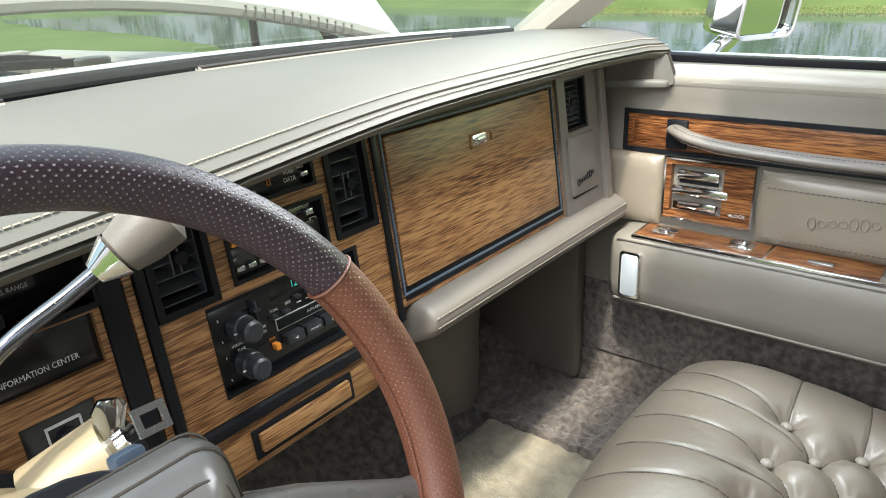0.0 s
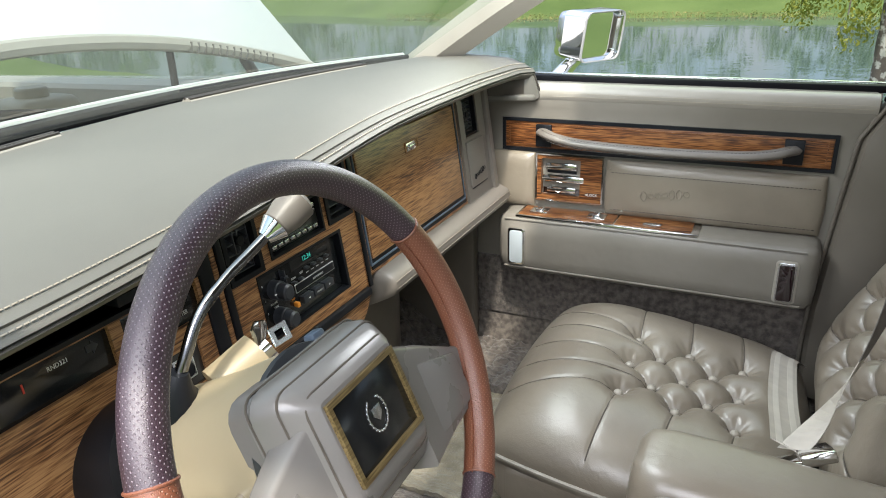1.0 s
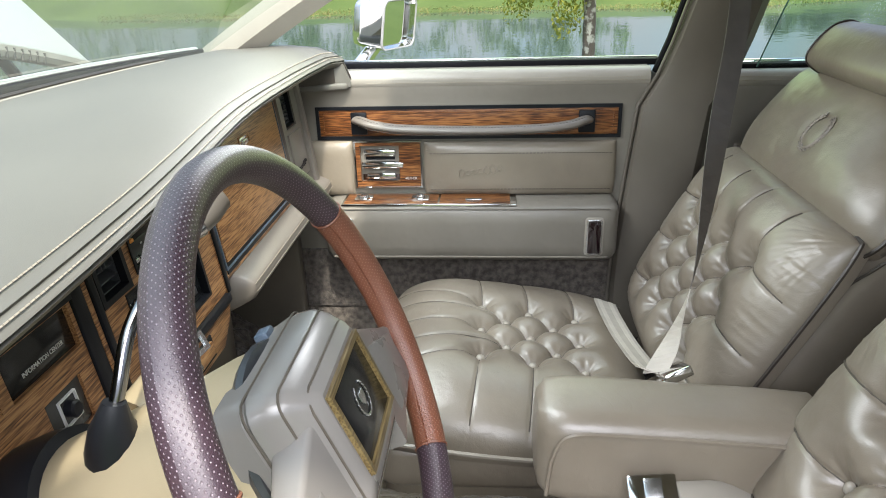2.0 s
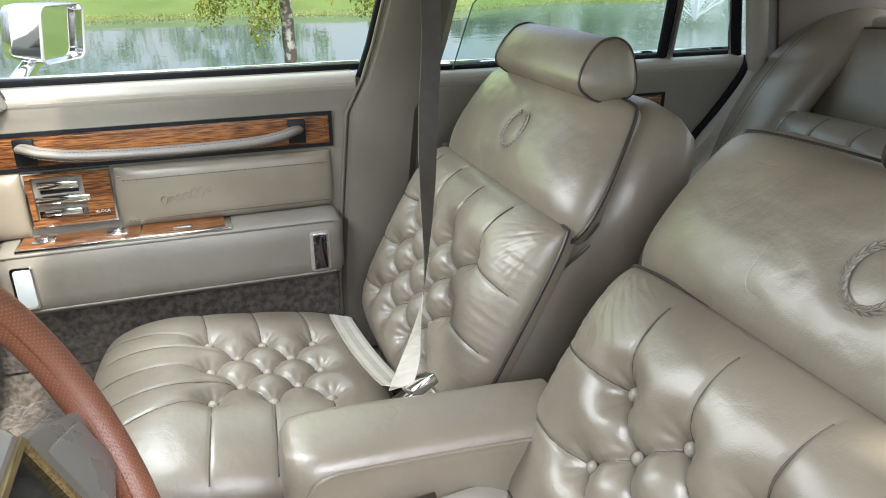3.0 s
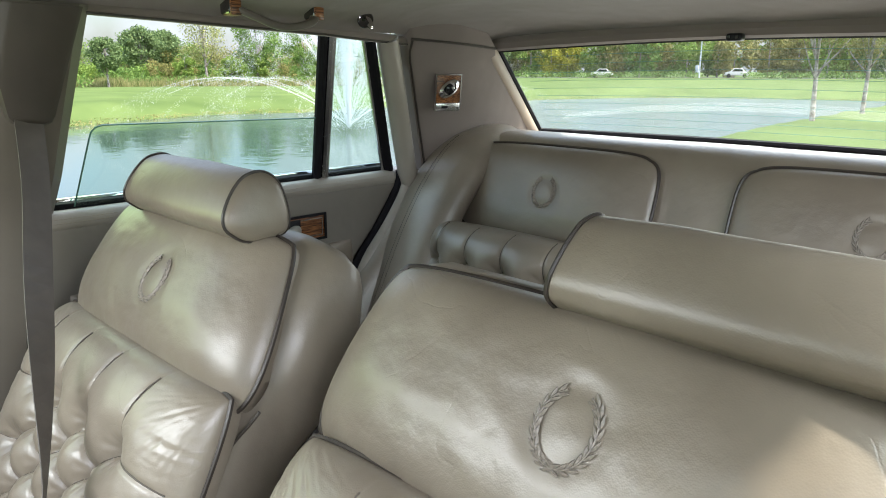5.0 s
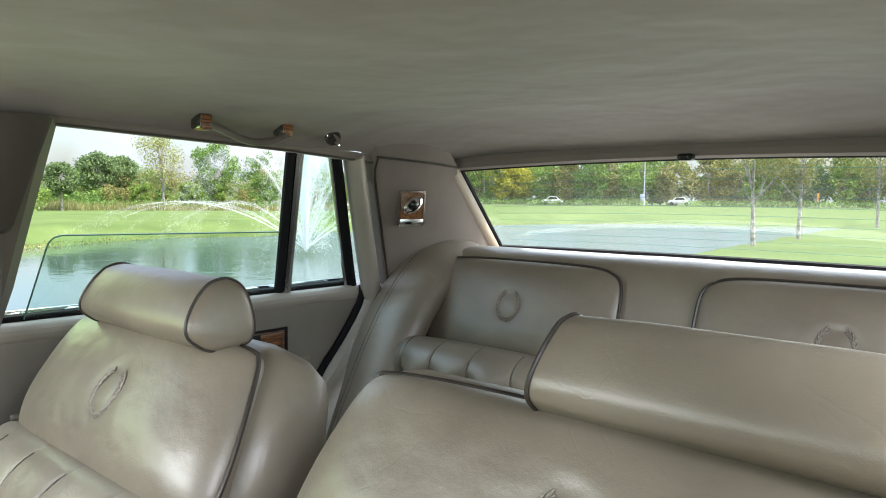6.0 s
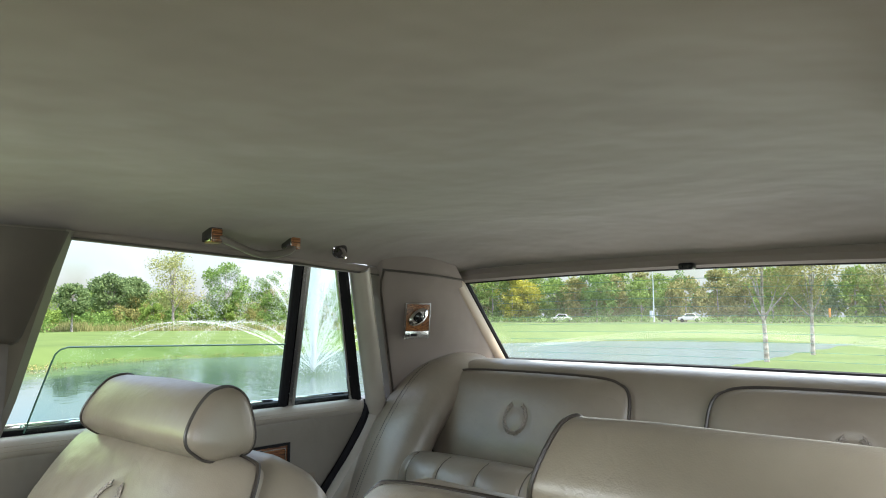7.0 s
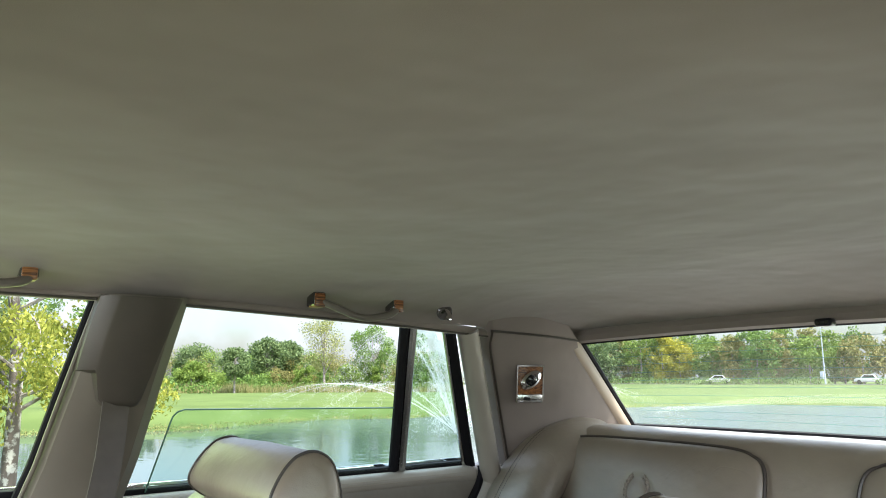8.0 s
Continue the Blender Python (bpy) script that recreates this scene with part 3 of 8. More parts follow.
def pad(hu, hv, thick, corner=0.25, power=3.0, under=0.02, buttons=(), creases=(), dent=0.03, spread=0.028,
        crease_depth=0.012, nu=96, nv=96, sag=None, wrinkles=0.0, seed=0, cup=0.55, pleats=(), ear=0.0, folds=0.0):
    """A stuffed cushion lying in u, v with its face towards +w. Returns the shape, its border and its height function.
    buttons pull the face in, creases (u0, v0, u1, v1) run between them."""
    a, b = np.meshgrid(np.linspace(-1, 1, nu + 1), np.linspace(-1, 1, nv + 1))
    # crowd the rows towards the border, where the face rolls over
    a, b = np.sign(a) * (1 - (1 - np.abs(a)) ** 1.25), np.sign(b) * (1 - (1 - np.abs(b)) ** 1.25)

    def place(a, b):
        e = 1 + ear * np.abs(a * b) ** 6
        return hu * a * np.sqrt(1 - corner * b * b / 2) * e, hv * b * np.sqrt(1 - corner * a * a / 2) * e

    def height(a, b):
        u, v = place(a, b)
        h = thick * (np.clip(1 - np.abs(a) ** power, 0, 1) ** cup) * (np.clip(1 - np.abs(b) ** power, 0, 1) ** cup)
        roof = h.copy() if hasattr(h, "copy") else h
        cut = np.zeros_like(u)
        for bu, bv in buttons:
            r = np.maximum(np.hypot(u - bu, v - bv) - 0.0055, 0.0)
            th = np.arctan2(v - bv, u - bu)
            cut = cut + dent * (0.38 * np.exp(-(r / spread) ** 2) + 0.62 * np.exp(-r / (0.42 * spread)))
            cut = cut + 0.0011 * np.cos(9 * th + 3 * bu) * np.exp(-((r - 0.014) / 0.008) ** 2)
        groove = np.zeros_like(u)
        for u0, v0, u1, v1 in creases:
            du, dv = u1 - u0, v1 - v0
            t = np.clip(((u - u0) * du + (v - v0) * dv) / (du * du + dv * dv), 0, 1)
            d = np.hypot(u - u0 - t * du, v - v0 - t * dv)
            groove = np.maximum(groove, crease_depth * (0.72 * np.exp(-d / 0.012) + 0.28 * np.exp(-(d / 0.0032) ** 2)))
        for u0, v0, u1, v1 in pleats:
            du, dv = u1 - u0, v1 - v0
            t = np.clip(((u - u0) * du + (v - v0) * dv) / (du * du + dv * dv), 0, 1)
            d = np.hypot(u - u0 - t * du, v - v0 - t * dv)
            groove = np.maximum(groove, crease_depth * (1 - 0.72 * t) * (0.20 * np.exp(-d / 0.016) + 0.26 * np.exp(-(d / 0.0028) ** 2)))
        h = h - (cut + groove) * np.clip(roof / (0.6 * thick), 0, 1)
        if sag is not None:
            h = h + sag(u, v) * np.clip(roof / thick, 0, 1)
        return h
    u, v = place(a, b)
    w = height(a, b)
    if wrinkles:
        q = np.array([[noise.noise(Vector((uu * 9 + seed, vv * 22, 0.3))) + 0.5 * noise.noise(Vector((uu * 34, vv * 50 + seed, 1.7)))
                       for uu, vv in zip(ru, rv)] for ru, rv in zip(u, v)])
        w = w + wrinkles * q * np.clip(w / thick, 0, 1)
    if folds:
        # leather gathered towards the corners and the side seams
        g = np.zeros_like(w)
        for cu, cv in ((hu, hv), (-hu, hv), (hu, -hv), (-hu, -hv)):
            d, th = np.hypot(u - cu, v - cv), np.arctan2(v - cv, u - cu)
            n1 = np.array([[noise.noise(Vector((tt * 9, dd * 14, seed))) + 0.6 * noise.noise(Vector((tt * 21, dd * 24, seed + 5))) for tt, dd in zip(rt, rd)] for rt, rd in zip(th, d)])
            g = g - np.abs(n1) * np.exp(-((d - 0.07) / 0.05) ** 2)
        n2 = np.array([[noise.noise(Vector((uu * 8, vv * 60, seed + 9))) for uu, vv in zip(ru, rv)] for ru, rv in zip(u, v)])
        g = g - 0.8 * np.abs(n2) * smoothstep(0.66, 0.96, np.abs(a))
        w = w + folds * g * np.clip(w / (0.5 * thick), 0, 1)
    k = nu + 1
    top = np.stack([u, v, w], -1).reshape(-1, 3)
    n = len(top)
    fs = []
    for j in range(nv):
        for i in range(nu):
            p = j * k + i
            fs.append((p, p + 1, p + k + 1, p + k))
    rim = [i for i in range(k)] + [j * k + nu for j in range(1, nv + 1)] + [nv * k + i for i in range(nu - 1, -1, -1)] + [j * k for j in range(nv - 1, 0, -1)]
    m = len(rim)
    inner = np.stack([top[rim][:, 0] * 0.975, top[rim][:, 1] * 0.975, np.full(m, -under)], -1)
    for i in range(m):
        j = (i + 1) % m
        fs.append((rim[j], rim[i], n + i, n + j))
    fs.append(tuple(n + i for i in reversed(range(m))))
    border = [tuple(top[i]) for i in rim]
    
    def face_height(uu, vv):
        aa, bb = uu / hu, vv / hv
        for _ in range(12):
            aa = uu / (hu * math.sqrt(1 - corner * bb * bb / 2))
            bb = vv / (hv * math.sqrt(1 - corner * aa * aa / 2))
        return float(height(np.array([aa]), np.array([bb]))[0])
    return (np.concatenate([top, inner]).tolist(), fs), border, face_height


def button(r=0.0084, h=0.0055):
    """A covered upholstery button, face towards +z."""
    rings = []
    for k in range(4):
        a = math.pi / 2 * k / 3
        rings.append([(r * math.cos(a * 0.98) * math.cos(t), r * math.cos(a * 0.98) * math.sin(t), h * math.sin(a)) for t in [2 * math.pi * i / 12 for i in range(12)]])
    return loft(rings)


def stitches(pts, step=0.006, length=0.004, r=0.0006):
    """A row of stitches along pts, as one thread."""
    p = [Vector(q) for q in pts]
    shapes = []
    acc, nxt = 0.0, 0.0
    for a, b in zip(p, p[1:]):
        d = (b - a).length
        if d < 1e-6:
            continue
        t = (b - a) / d
        while nxt < acc + d:
            s = a + t * (nxt - acc)
            shapes.append(tube([s - t * length / 2, s + t * length / 2], r, 4))
            nxt += step
        acc += d
    return join(*shapes)

# ---- the car's shell
HEADER_Y, REAR_Y = 0.27, -1.36


RW_TL, RW_BL = Vector((0.575, -1.375, 1.228)), Vector((0.622, -1.62, 1.010))


def backlight(u, v):
    k = 2 * u - 1
    p = RW_BL.lerp(RW_TL, v)
    y = p.y - 0.06 * (1 - k * k)
    return k * p.x, y, p.z + 0.016 * (1 - k * k) * v


def roof_point(u, v):
    """Headliner: u across (0 driver's side, 1 passenger's), v from the rear header to the windshield header."""
    x = -0.60 + 1.20 * u
    y = REAR_Y + (HEADER_Y - REAR_Y) * v
    k = abs(2 * u - 1)
    z = 1.277 + 0.045 * (1 - k ** 6) - 0.022 * k ** 6 * float(smoothstep(-0.40, -0.95, y))
    z -= 0.030 * max(0.0, 1 - v / 0.20) ** 1.6 + 0.045 * max(0.0, (v - 0.80) / 0.20) ** 2
    y -= 0.10 * (1 - k ** 2) * max(0.0, 1 - v / 0.3) * 0.3
    if v < 0.16:
        t = float(smoothstep(0.16, 0.0, v))
        bx, by, bz = backlight((x / 0.66 + 1) / 2, 1.0)
        y, z = y + (by + 0.006 - y) * t, z + (bz + 0.012 - z) * t
    z += 0.0030 * noise.noise(Vector((x * 3.1, y * 5.0, 0.4))) + 0.0012 * noise.noise(Vector((x * 9, y * 16, 2.4)))
    return x, y, z


ceiling = tagged(link("ceiling", sheet(roof_point, 60, 80, (0, 0, 0.05)), M_HEADLINER, angle=60), "taupe cloth headliner with soft sags along the roof", "ceiling", kind="structure")


def side_line(s, y):
    """Where the roof rail runs on the side s, at y."""
    return s * 0.60, y, 1.276 - 0.036 * max(0.0, -y - 0.36) - 0.025 * max(0.0, -y - 0.85)


for s, word, dx in ((1, "east", 0.0), (-1, "west", 0.022)):
    pts = [(side_line(s, y)[0] + dx, y, side_line(s, y)[2]) for y in np.linspace(0.24, -1.16, 20)]
    rail = tagged(link("trim_roof_rail_" + word, tube([(p[0] + s * 0.012, p[1], p[2] - 0.002) for p in pts], 0.011, 10), M_HEADLINER),
                  "taupe roof rail trim above the side windows", "trim", kind="structure")
    link("piping", tube([(p[0] + s * 0.003, p[1], p[2] - 0.010) for p in pts], 0.0022, 6), M_PIPING, rail)

# outer roof skin keeps daylight out of the joints
# its unseen driver's-side edge is pushed out to shade the driver's seat
tagged(link("roof", sheet(lambda u, v: (-0.73 + 1.39 * u, -1.55 + 1.86 * v, 1.335 + 0.03 * (1 - (2 * u - 1) ** 2) - 0.07 * max(0, 1 - v / 0.15) ** 2 - 0.05 * max(0, (v - 0.85) / 0.15) ** 2), 16, 20, (0, 0, 0.02)), M_PAINT),
       "cream-white painted steel roof", "car roof", kind="structure")

# floor: carpet with the centre hump, rising to the toe board and the sills


def floor_point(u, v):
    x = -0.80 + 1.62 * u
    y = -1.35 + 2.35 * v
    z = 0.275
    z += 0.05 * math.exp(-(x / 0.15) ** 4)
    if y > 0.72:
        z += 0.80 * (y - 0.72)
    z += 0.16 * smoothstep(0.725, 0.775, abs(x))
    if y < -0.75:
        z += 0.18 * float(smoothstep(-0.75, -0.85, y))
    z += 0.006 * noise.noise(Vector((x * 22, y * 22, 0.2))) + 0.004 * noise.noise(Vector((x * 70, y * 70, 1.2)))
    return x, y, float(z)


tagged(link("floor", sheet(floor_point, 150, 190, (0, 0, -0.03)), M_CARPET, angle=80), "brown carpet over the car's floor and hump", "carpet", kind="structure")
floor_mat = tagged(link("floor_mat", sheet(lambda u, v: ((lambda x, y: (x, y, floor_point((x + 0.80) / 1.62, (y + 1.35) / 2.35)[2] + 0.022 + 0.010 * noise.noise(Vector((x * 34, y * 34, 4))) + 0.006 * noise.noise(Vector((x * 90, y * 90, 7)))))(0.505 + 0.215 * u, 0.16 + 0.66 * v)), 90, 200, (0, 0, -0.018)), M_CARPET, angle=80),
                   "brown deep-pile mat in the passenger footwell", "floor mat")

tagged(link("floor_mat", sheet(lambda u, v: ((lambda x, y: (x, y, floor_point((x + 0.80) / 1.62, (y + 1.35) / 2.35)[2] + 0.012 + 0.003 * noise.noise(Vector((x * 60, y * 60, 4)))))(0.110 + 0.392 * u, 0.10 + 0.60 * v)), 80, 100, (0, 0, -0.010)), M_MAT, angle=80),
       "flat tan carpet mat beside the deep-pile mat", "floor mat")

# sides below the sills and the body behind the seats
for s, word in ((1, "east"), (-1, "west")):
    tagged(link("wall_sill_" + word, rbox(*sorted((s * 0.77, s * 0.86)), -1.5, 0.9, 0.10, 0.42, 0.01), M_PAINT), "cream-white painted body sill", "body sill", kind="structure")
tagged(link("wall_firewall", rbox(-0.80, 0.80, 0.98, 1.03, 0.10, 0.90, 0.005), M_ENGINE), "dark firewall behind the dashboard", "firewall", kind="structure")
tagged(link("wall_rear", rbox(-0.72, 0.72, -1.75, -1.70, 0.10, 1.0, 0.005), M_ENGINE), "dark bulkhead behind the rear seat", "bulkhead", kind="structure")

# pillars


def pillar(name, rings, mat, label, kindname="pillar"):
    return tagged(link(name, loft(rings), mat), label, kindname, kind="structure")


for s, word in ((1, "east"), (-1, "west")):
    # windshield pillar
    lo, hi = Vector((s * 0.765, 0.80, 0.965)), Vector((s * 0.60, 0.255, 1.262))
    rings = []
    for k in range(13):
        t = k / 12
        c = lo.lerp(hi, t)
        c.z += 0.012 * math.sin(math.pi * t)
        w = 0.030 + 0.004 * math.cos(3 * t)
        rings.append([(c.x - s * w * 0.9, c.y - 0.010, c.z + 0.012), (c.x - s * w * 1.1, c.y - 0.022, c.z - 0.012), (c.x - s * 0.3 * w, c.y - 0.050, c.z - 0.030),
                      (c.x + s * w, c.y - 0.035, c.z - 0.026), (c.x + s * w * 1.2, c.y, c.z + 0.010), (c.x, c.y + 0.016, c.z + 0.022)])
    post = pillar("wall_windshield_pillar_" + word, rings, M_TRIM, "beige moulded windshield pillar trim with a screw")
    q = lo.lerp(hi, 0.25)
    link("screw", moved(disc(0.0055, 0, 0.003, 12, 0.001), Matrix.Translation((s * 0.700, 0.645, 1.040)) @ pose(0, 0, 0, -40, 0, 180 if s < 0 else 150)), M_STEEL, post)
    # centre pillar
    rings = []
    for k in range(15):
        t = k / 14
        z = 0.30 + (1.275 - 0.30) * t
        tum = max(0.0, (z - 0.93) / 0.33)
        x = 0.745 - 0.125 * tum
        yf = -0.128 - 0.12 * max(0.0, (z - 0.46)) ** 1.25 - 0.022 * tum - 0.036 * float(smoothstep(0.86, 0.95, z))
        wd = 0.150 - 0.02 * tum
        rings.append([(s * x, yf + 0.012, z), (s * (x - 0.022), yf, z), (s * (x - 0.036), yf - 0.035, z), (s * (x - 0.034), yf - wd + 0.02, z), (s * (x - 0.014), yf - wd, z), (s * (x + 0.055), yf - wd, z), (s * (x + 0.055), yf + 0.012, z)])
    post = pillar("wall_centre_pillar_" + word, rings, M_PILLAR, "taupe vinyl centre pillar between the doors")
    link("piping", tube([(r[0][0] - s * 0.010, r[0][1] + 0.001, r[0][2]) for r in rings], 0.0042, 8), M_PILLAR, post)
    link("weatherstrip", tube([(r[0][0] + s * 0.012, r[0][1] + 0.004, r[0][2]) for r in rings[9:]], 0.007, 8), M_RUBBER, post)
    if s > 0:
        rr = []
        for z, fo, fi, bk, r0 in ((1.090, -0.296, -0.302, -0.342, 0.3), (1.094, -0.284, -0.290, -0.348, 0.8), (1.104, -0.276, -0.280, -0.352, 1.0), (1.130, -0.270, -0.274, -0.358, 1.0), (1.146, -0.266, -0.271, -0.362, 1.0),
                                  (1.152, -0.244, -0.268, -0.363, 1.0), (1.180, -0.247, -0.270, -0.370, 1.0), (1.220, -0.253, -0.276, -0.380, 1.0), (1.270, -0.262, -0.286, -0.392, 1.0)):
            x = 0.709 - 0.125 * max(0.0, (z - 0.93) / 0.33)
            rr.append([(x + 0.030, fo, z), (x + 0.012 - 0.004 * r0, fo - 0.003, z), (x - 0.014 * r0, fi - 0.002, z), (x - 0.016 * r0, fi - 0.008, z), (x - 0.016 * r0, bk + 0.010, z), (x - 0.010 * r0, bk + 0.002, z), (x + 0.030, bk, z)])
        link("retractor_cover", loft(rr), M_COVER, post, "dark taupe belt retractor cover")

for s, word in ((1, "east"), (-1, "west")):
    tagged(link("wall_quarter_lower_" + word, rbox(*sorted((s * 0.748, s * 0.80)), -1.72, -0.92, 0.20, 0.930, 0.01), M_DOOR), "taupe vinyl lower quarter panel behind the rear door", "quarter panel", kind="structure")

# quarter panels beside the rear window
QW = [Vector((0.705, -1.180, 0.93)), Vector((0.616, -1.044, 1.245))]
for s, word in ((1, "east"), (-1, "west")):
    def quarter(u, v, s=s):
        v = v * 1.0
        f = QW[0].lerp(QW[1], v) + Vector((-0.010, -0.044, 0))
        b = RW_BL.lerp(RW_TL, v) + Vector((-0.012, 0.045, 0.0))
        p = f.lerp(b, u)
        p.x -= 0.018 * math.sin(math.pi * u)
        if v > 0.85:
            p.x -= 0.02 * min(1.0, (v - 0.85) / 0.15) ** 2
        return s * p.x, p.y, p.z
    qp = tagged(link("wall_quarter_" + word, sheet(lambda u, v, q=quarter: q(u, 1.16 * v), 24, 18, (s * 0.05, 0, 0)), M_HEADLINER, angle=60),
                "padded taupe cloth quarter panel beside the rear window", "quarter panel", kind="structure")
    link("piping", tube([quarter(0.02, v) for v in np.linspace(0, 1, 14)], 0.003, 6), M_PIPING, qp)
    link("piping", tube([quarter(u, 1.0) for u in np.linspace(0, 1, 10)], 0.003, 6), M_PIPING, qp)
    # door-frame trim ahead of it
    link("window_trim", tube([QW[0].lerp(QW[1], t) * 1.0 if s > 0 else Vector((-QW[0].lerp(QW[1], t).x, *QW[0].lerp(QW[1], t).yz)) for t in np.linspace(-0.12, 1.0, 10)], 0.025, 10), M_TRIM, qp)
    rt = [RW_BL.lerp(RW_TL, t) + Vector((0.002, 0.040, 0.002)) for t in np.linspace(-0.1, 1.0, 10)]
    link("window_moulding", tube([Vector((s * p.x, p.y, p.z)) for p in rt], 0.021, 10), M_MOULDING, qp, "beige moulding along the rear window")

# rear window


rear_window = tagged(new("window_rear"), "tinted rear window with thin heater lines", "window", kind="structure")
pane = link("pane", sheet(backlight, 30, 10), M_BACKLIGHT, rear_window)
pane.visible_shadow = False
for k in range(1, 12):
    v = 0.04 + 0.085 * k
    link("heater_line", tube([Vector(backlight(u, v)) + Vector((0, 0.003, 0)) for u in np.linspace(0.04, 0.96, 24)], 0.00045, 4), M_EDGE, rear_window)
edge = [backlight(u, 1.0) for u in np.linspace(0, 1, 24)] + [backlight(1, v) for v in np.linspace(1, 0, 10)] + [backlight(u, 0) for u in np.linspace(1, 0, 24)] + [backlight(0, v) for v in np.linspace(0, 1, 10)]
link("window_frame", tube(edge[:-1], 0.0085, 8, closed=True), M_RUBBER, rear_window)
tagged(link("trim_rear_header", tube([Vector(backlight(u, 1.0)) + Vector((0, 0.020, 0.012)) for u in np.linspace(0, 1, 24)], 0.018, 8), M_HEADLINER), "taupe header trim over the rear window", "trim", kind="structure")
tagged(link("parcel_shelf", rbox(-0.66, 0.66, -1.70, -1.40, 0.970, 0.992, 0.006), M_CARPET), "carpeted parcel shelf behind the rear seat", "shelf", kind="structure")

# windshield


def shield(u, v):
    k = 2 * u - 1
    lo, hi = Vector((0.775, 0.815, 0.965)), Vector((0.605, 0.285, 1.262))
    p = lo.lerp(hi, v)
    bow = 0.115 * (1 - v) + 0.06 * v
    return k * p.x, p.y + bow * (1 - k * k), p.z + 0.012 * (1 - k * k) * (1 - v)


windshield = tagged(new("windshield"), "green-tinted curved windshield", "windshield", kind="structure")
pane = link("pane", sheet(shield, 40, 14), M_WINDSHIELD, windshield)
pane.visible_shadow = False
link("gasket", tube([Vector(shield(u, 0.0)) + Vector((0, -0.010, 0.015)) for u in np.linspace(0, 1, 40)], 0.0115, 8), M_RUBBER, windshield)
link("chrome_moulding", tube([Vector(shield(u, 0.0)) + Vector((0, 0.014, 0.022)) for u in np.linspace(0, 1, 40)], 0.0075, 8), M_PAINT, windshield)
tagged(link("trim_front_header", tube([Vector(shield(u, 1.0)) + Vector((0, -0.02, 0.006)) for u in np.linspace(0, 1, 24)], 0.026, 8), M_HEADLINER), "taupe header trim over the windshield", "trim", kind="structure")

# out of view; added to bounce daylight up onto the headliner
tagged(link("wall_trunk", sheet(lambda u, v: ((2 * u - 1) * (0.80 - 0.03 * v), -1.72 - 1.05 * v, 0.900 - 0.05 * v * v - 0.06 * abs(2 * u - 1) ** 6), 20, 12, (0, 0, -0.03)), M_PAINT, angle=60),
       "unseen cream-white trunk lid, added to bounce daylight through the rear window", "trunk lid", kind="structure")

# ---- dashboard
dash = thing("dashboard", "beige stitched vinyl dashboard with walnut-print fascia", "dashboard", at=(0, 0.75, 0.7))
dash.matrix_basis = Matrix.Identity(4)


def fascia(x, d, z):
    """The fascia leans: d is the depth towards the seats."""
    return x, 0.47306 + 0.13 * z - d, z


def on_fascia(shape):
    return mapped(shape, lambda x, y, z: fascia(x, y, z))


def lettering(name, text, size, x, z, d, parent, mat=None, squeeze=0.9):
    m = Matrix.Translation(fascia(x, d, z)) @ Matrix.Rotation(math.atan(0.13), 4, "X").inverted() @ pose(0, 0, 0, 90, 0, 0)
    return writing(name, text, size, m, mat or M_PRINT, parent, squeeze=squeeze)


def pad_section(x):
    """The padded top in profile, from the windshield to under the lip, at x."""
    back = 0.790 + 0.125 * (1 - min(1.0, abs(x) / 0.80) ** 2)
    rear = 0.506 - 0.030 * float(smoothstep(0.30, -0.25, x))
    z = 0.996 - 0.006 * float(smoothstep(0.45, 0.78, x)) - 0.034 * float(smoothstep(0.15, -0.55, x))
    zb = 0.990 + 0.3 * (z - 0.996)
    return [(x, back + 0.06, zb - 0.06), (x, back, zb - 0.012), (x, back - 0.03, zb), (x, 0.74, zb + 0.006), (x, rear + 0.110, z + 0.008), (x, rear + 0.055, z + 0.003), (x, rear + 0.022, z - 0.009),
            (x, rear + 0.011, z - 0.0150), (x, rear + 0.0125, z - 0.0178), (x, rear + 0.004, z - 0.0192), (x, rear - 0.001, z - 0.0250), (x, rear + 0.0060, z - 0.0275), (x, rear + 0.000, z - 0.0298),
            (x, rear + 0.005, z - 0.0360), (x, rear + 0.018, z - 0.0410), (x, 0.60, z - 0.050), (x, 0.66, z - 0.07)]


xs = list(np.linspace(-0.78, 0.780, 64))
top_rings = [pad_section(x) for x in xs]
end = []
for k in range(1, 6):
    a = math.pi / 2 * k / 5
    end.append([(0.780 + 0.022 * math.sin(a), y + 0.004 * (1 - math.cos(a)), z - 0.014 * (1 - math.cos(a))) for _, y, z in pad_section(0.780)])
def tuck(x, y, z):
    """The pad's end draws in beside the door."""
    if x <= 0.70:
        return x, y, z
    w = float(smoothstep(0.62, 0.75, y))
    return 0.70 + (x - 0.70) * (0.40 + 0.60 * w), y - 0.022 * (1 - w) * min(1.0, (x - 0.70) / 0.08), z


link("pad", mapped(loft(top_rings + end), tuck), M_DASH, dash, "sunlit beige stitched vinyl pad", angle=50)
cap = [[(x, y, z) for y, z in ((0.620, 0.985 - d), (0.520, 0.982 - d), (0.497, 0.972 - d), (0.486, 0.955), (0.476, 0.930), (0.471, 0.916), (0.472, 0.909), (0.485, 0.906), (0.62, 0.906))] for x, d in ((0.728, 0.006), (0.731, 0.0), (0.738, 0.002), (0.742, 0.008))]
link("end_cap", loft(cap), M_DASH, dash, angle=40)
link("cap_welt", tube([(0.7345, y - 0.002, z) for y, z in ((0.497, 0.972), (0.486, 0.955), (0.476, 0.930), (0.471, 0.914))], 0.0022, 6), M_PIPING, dash)
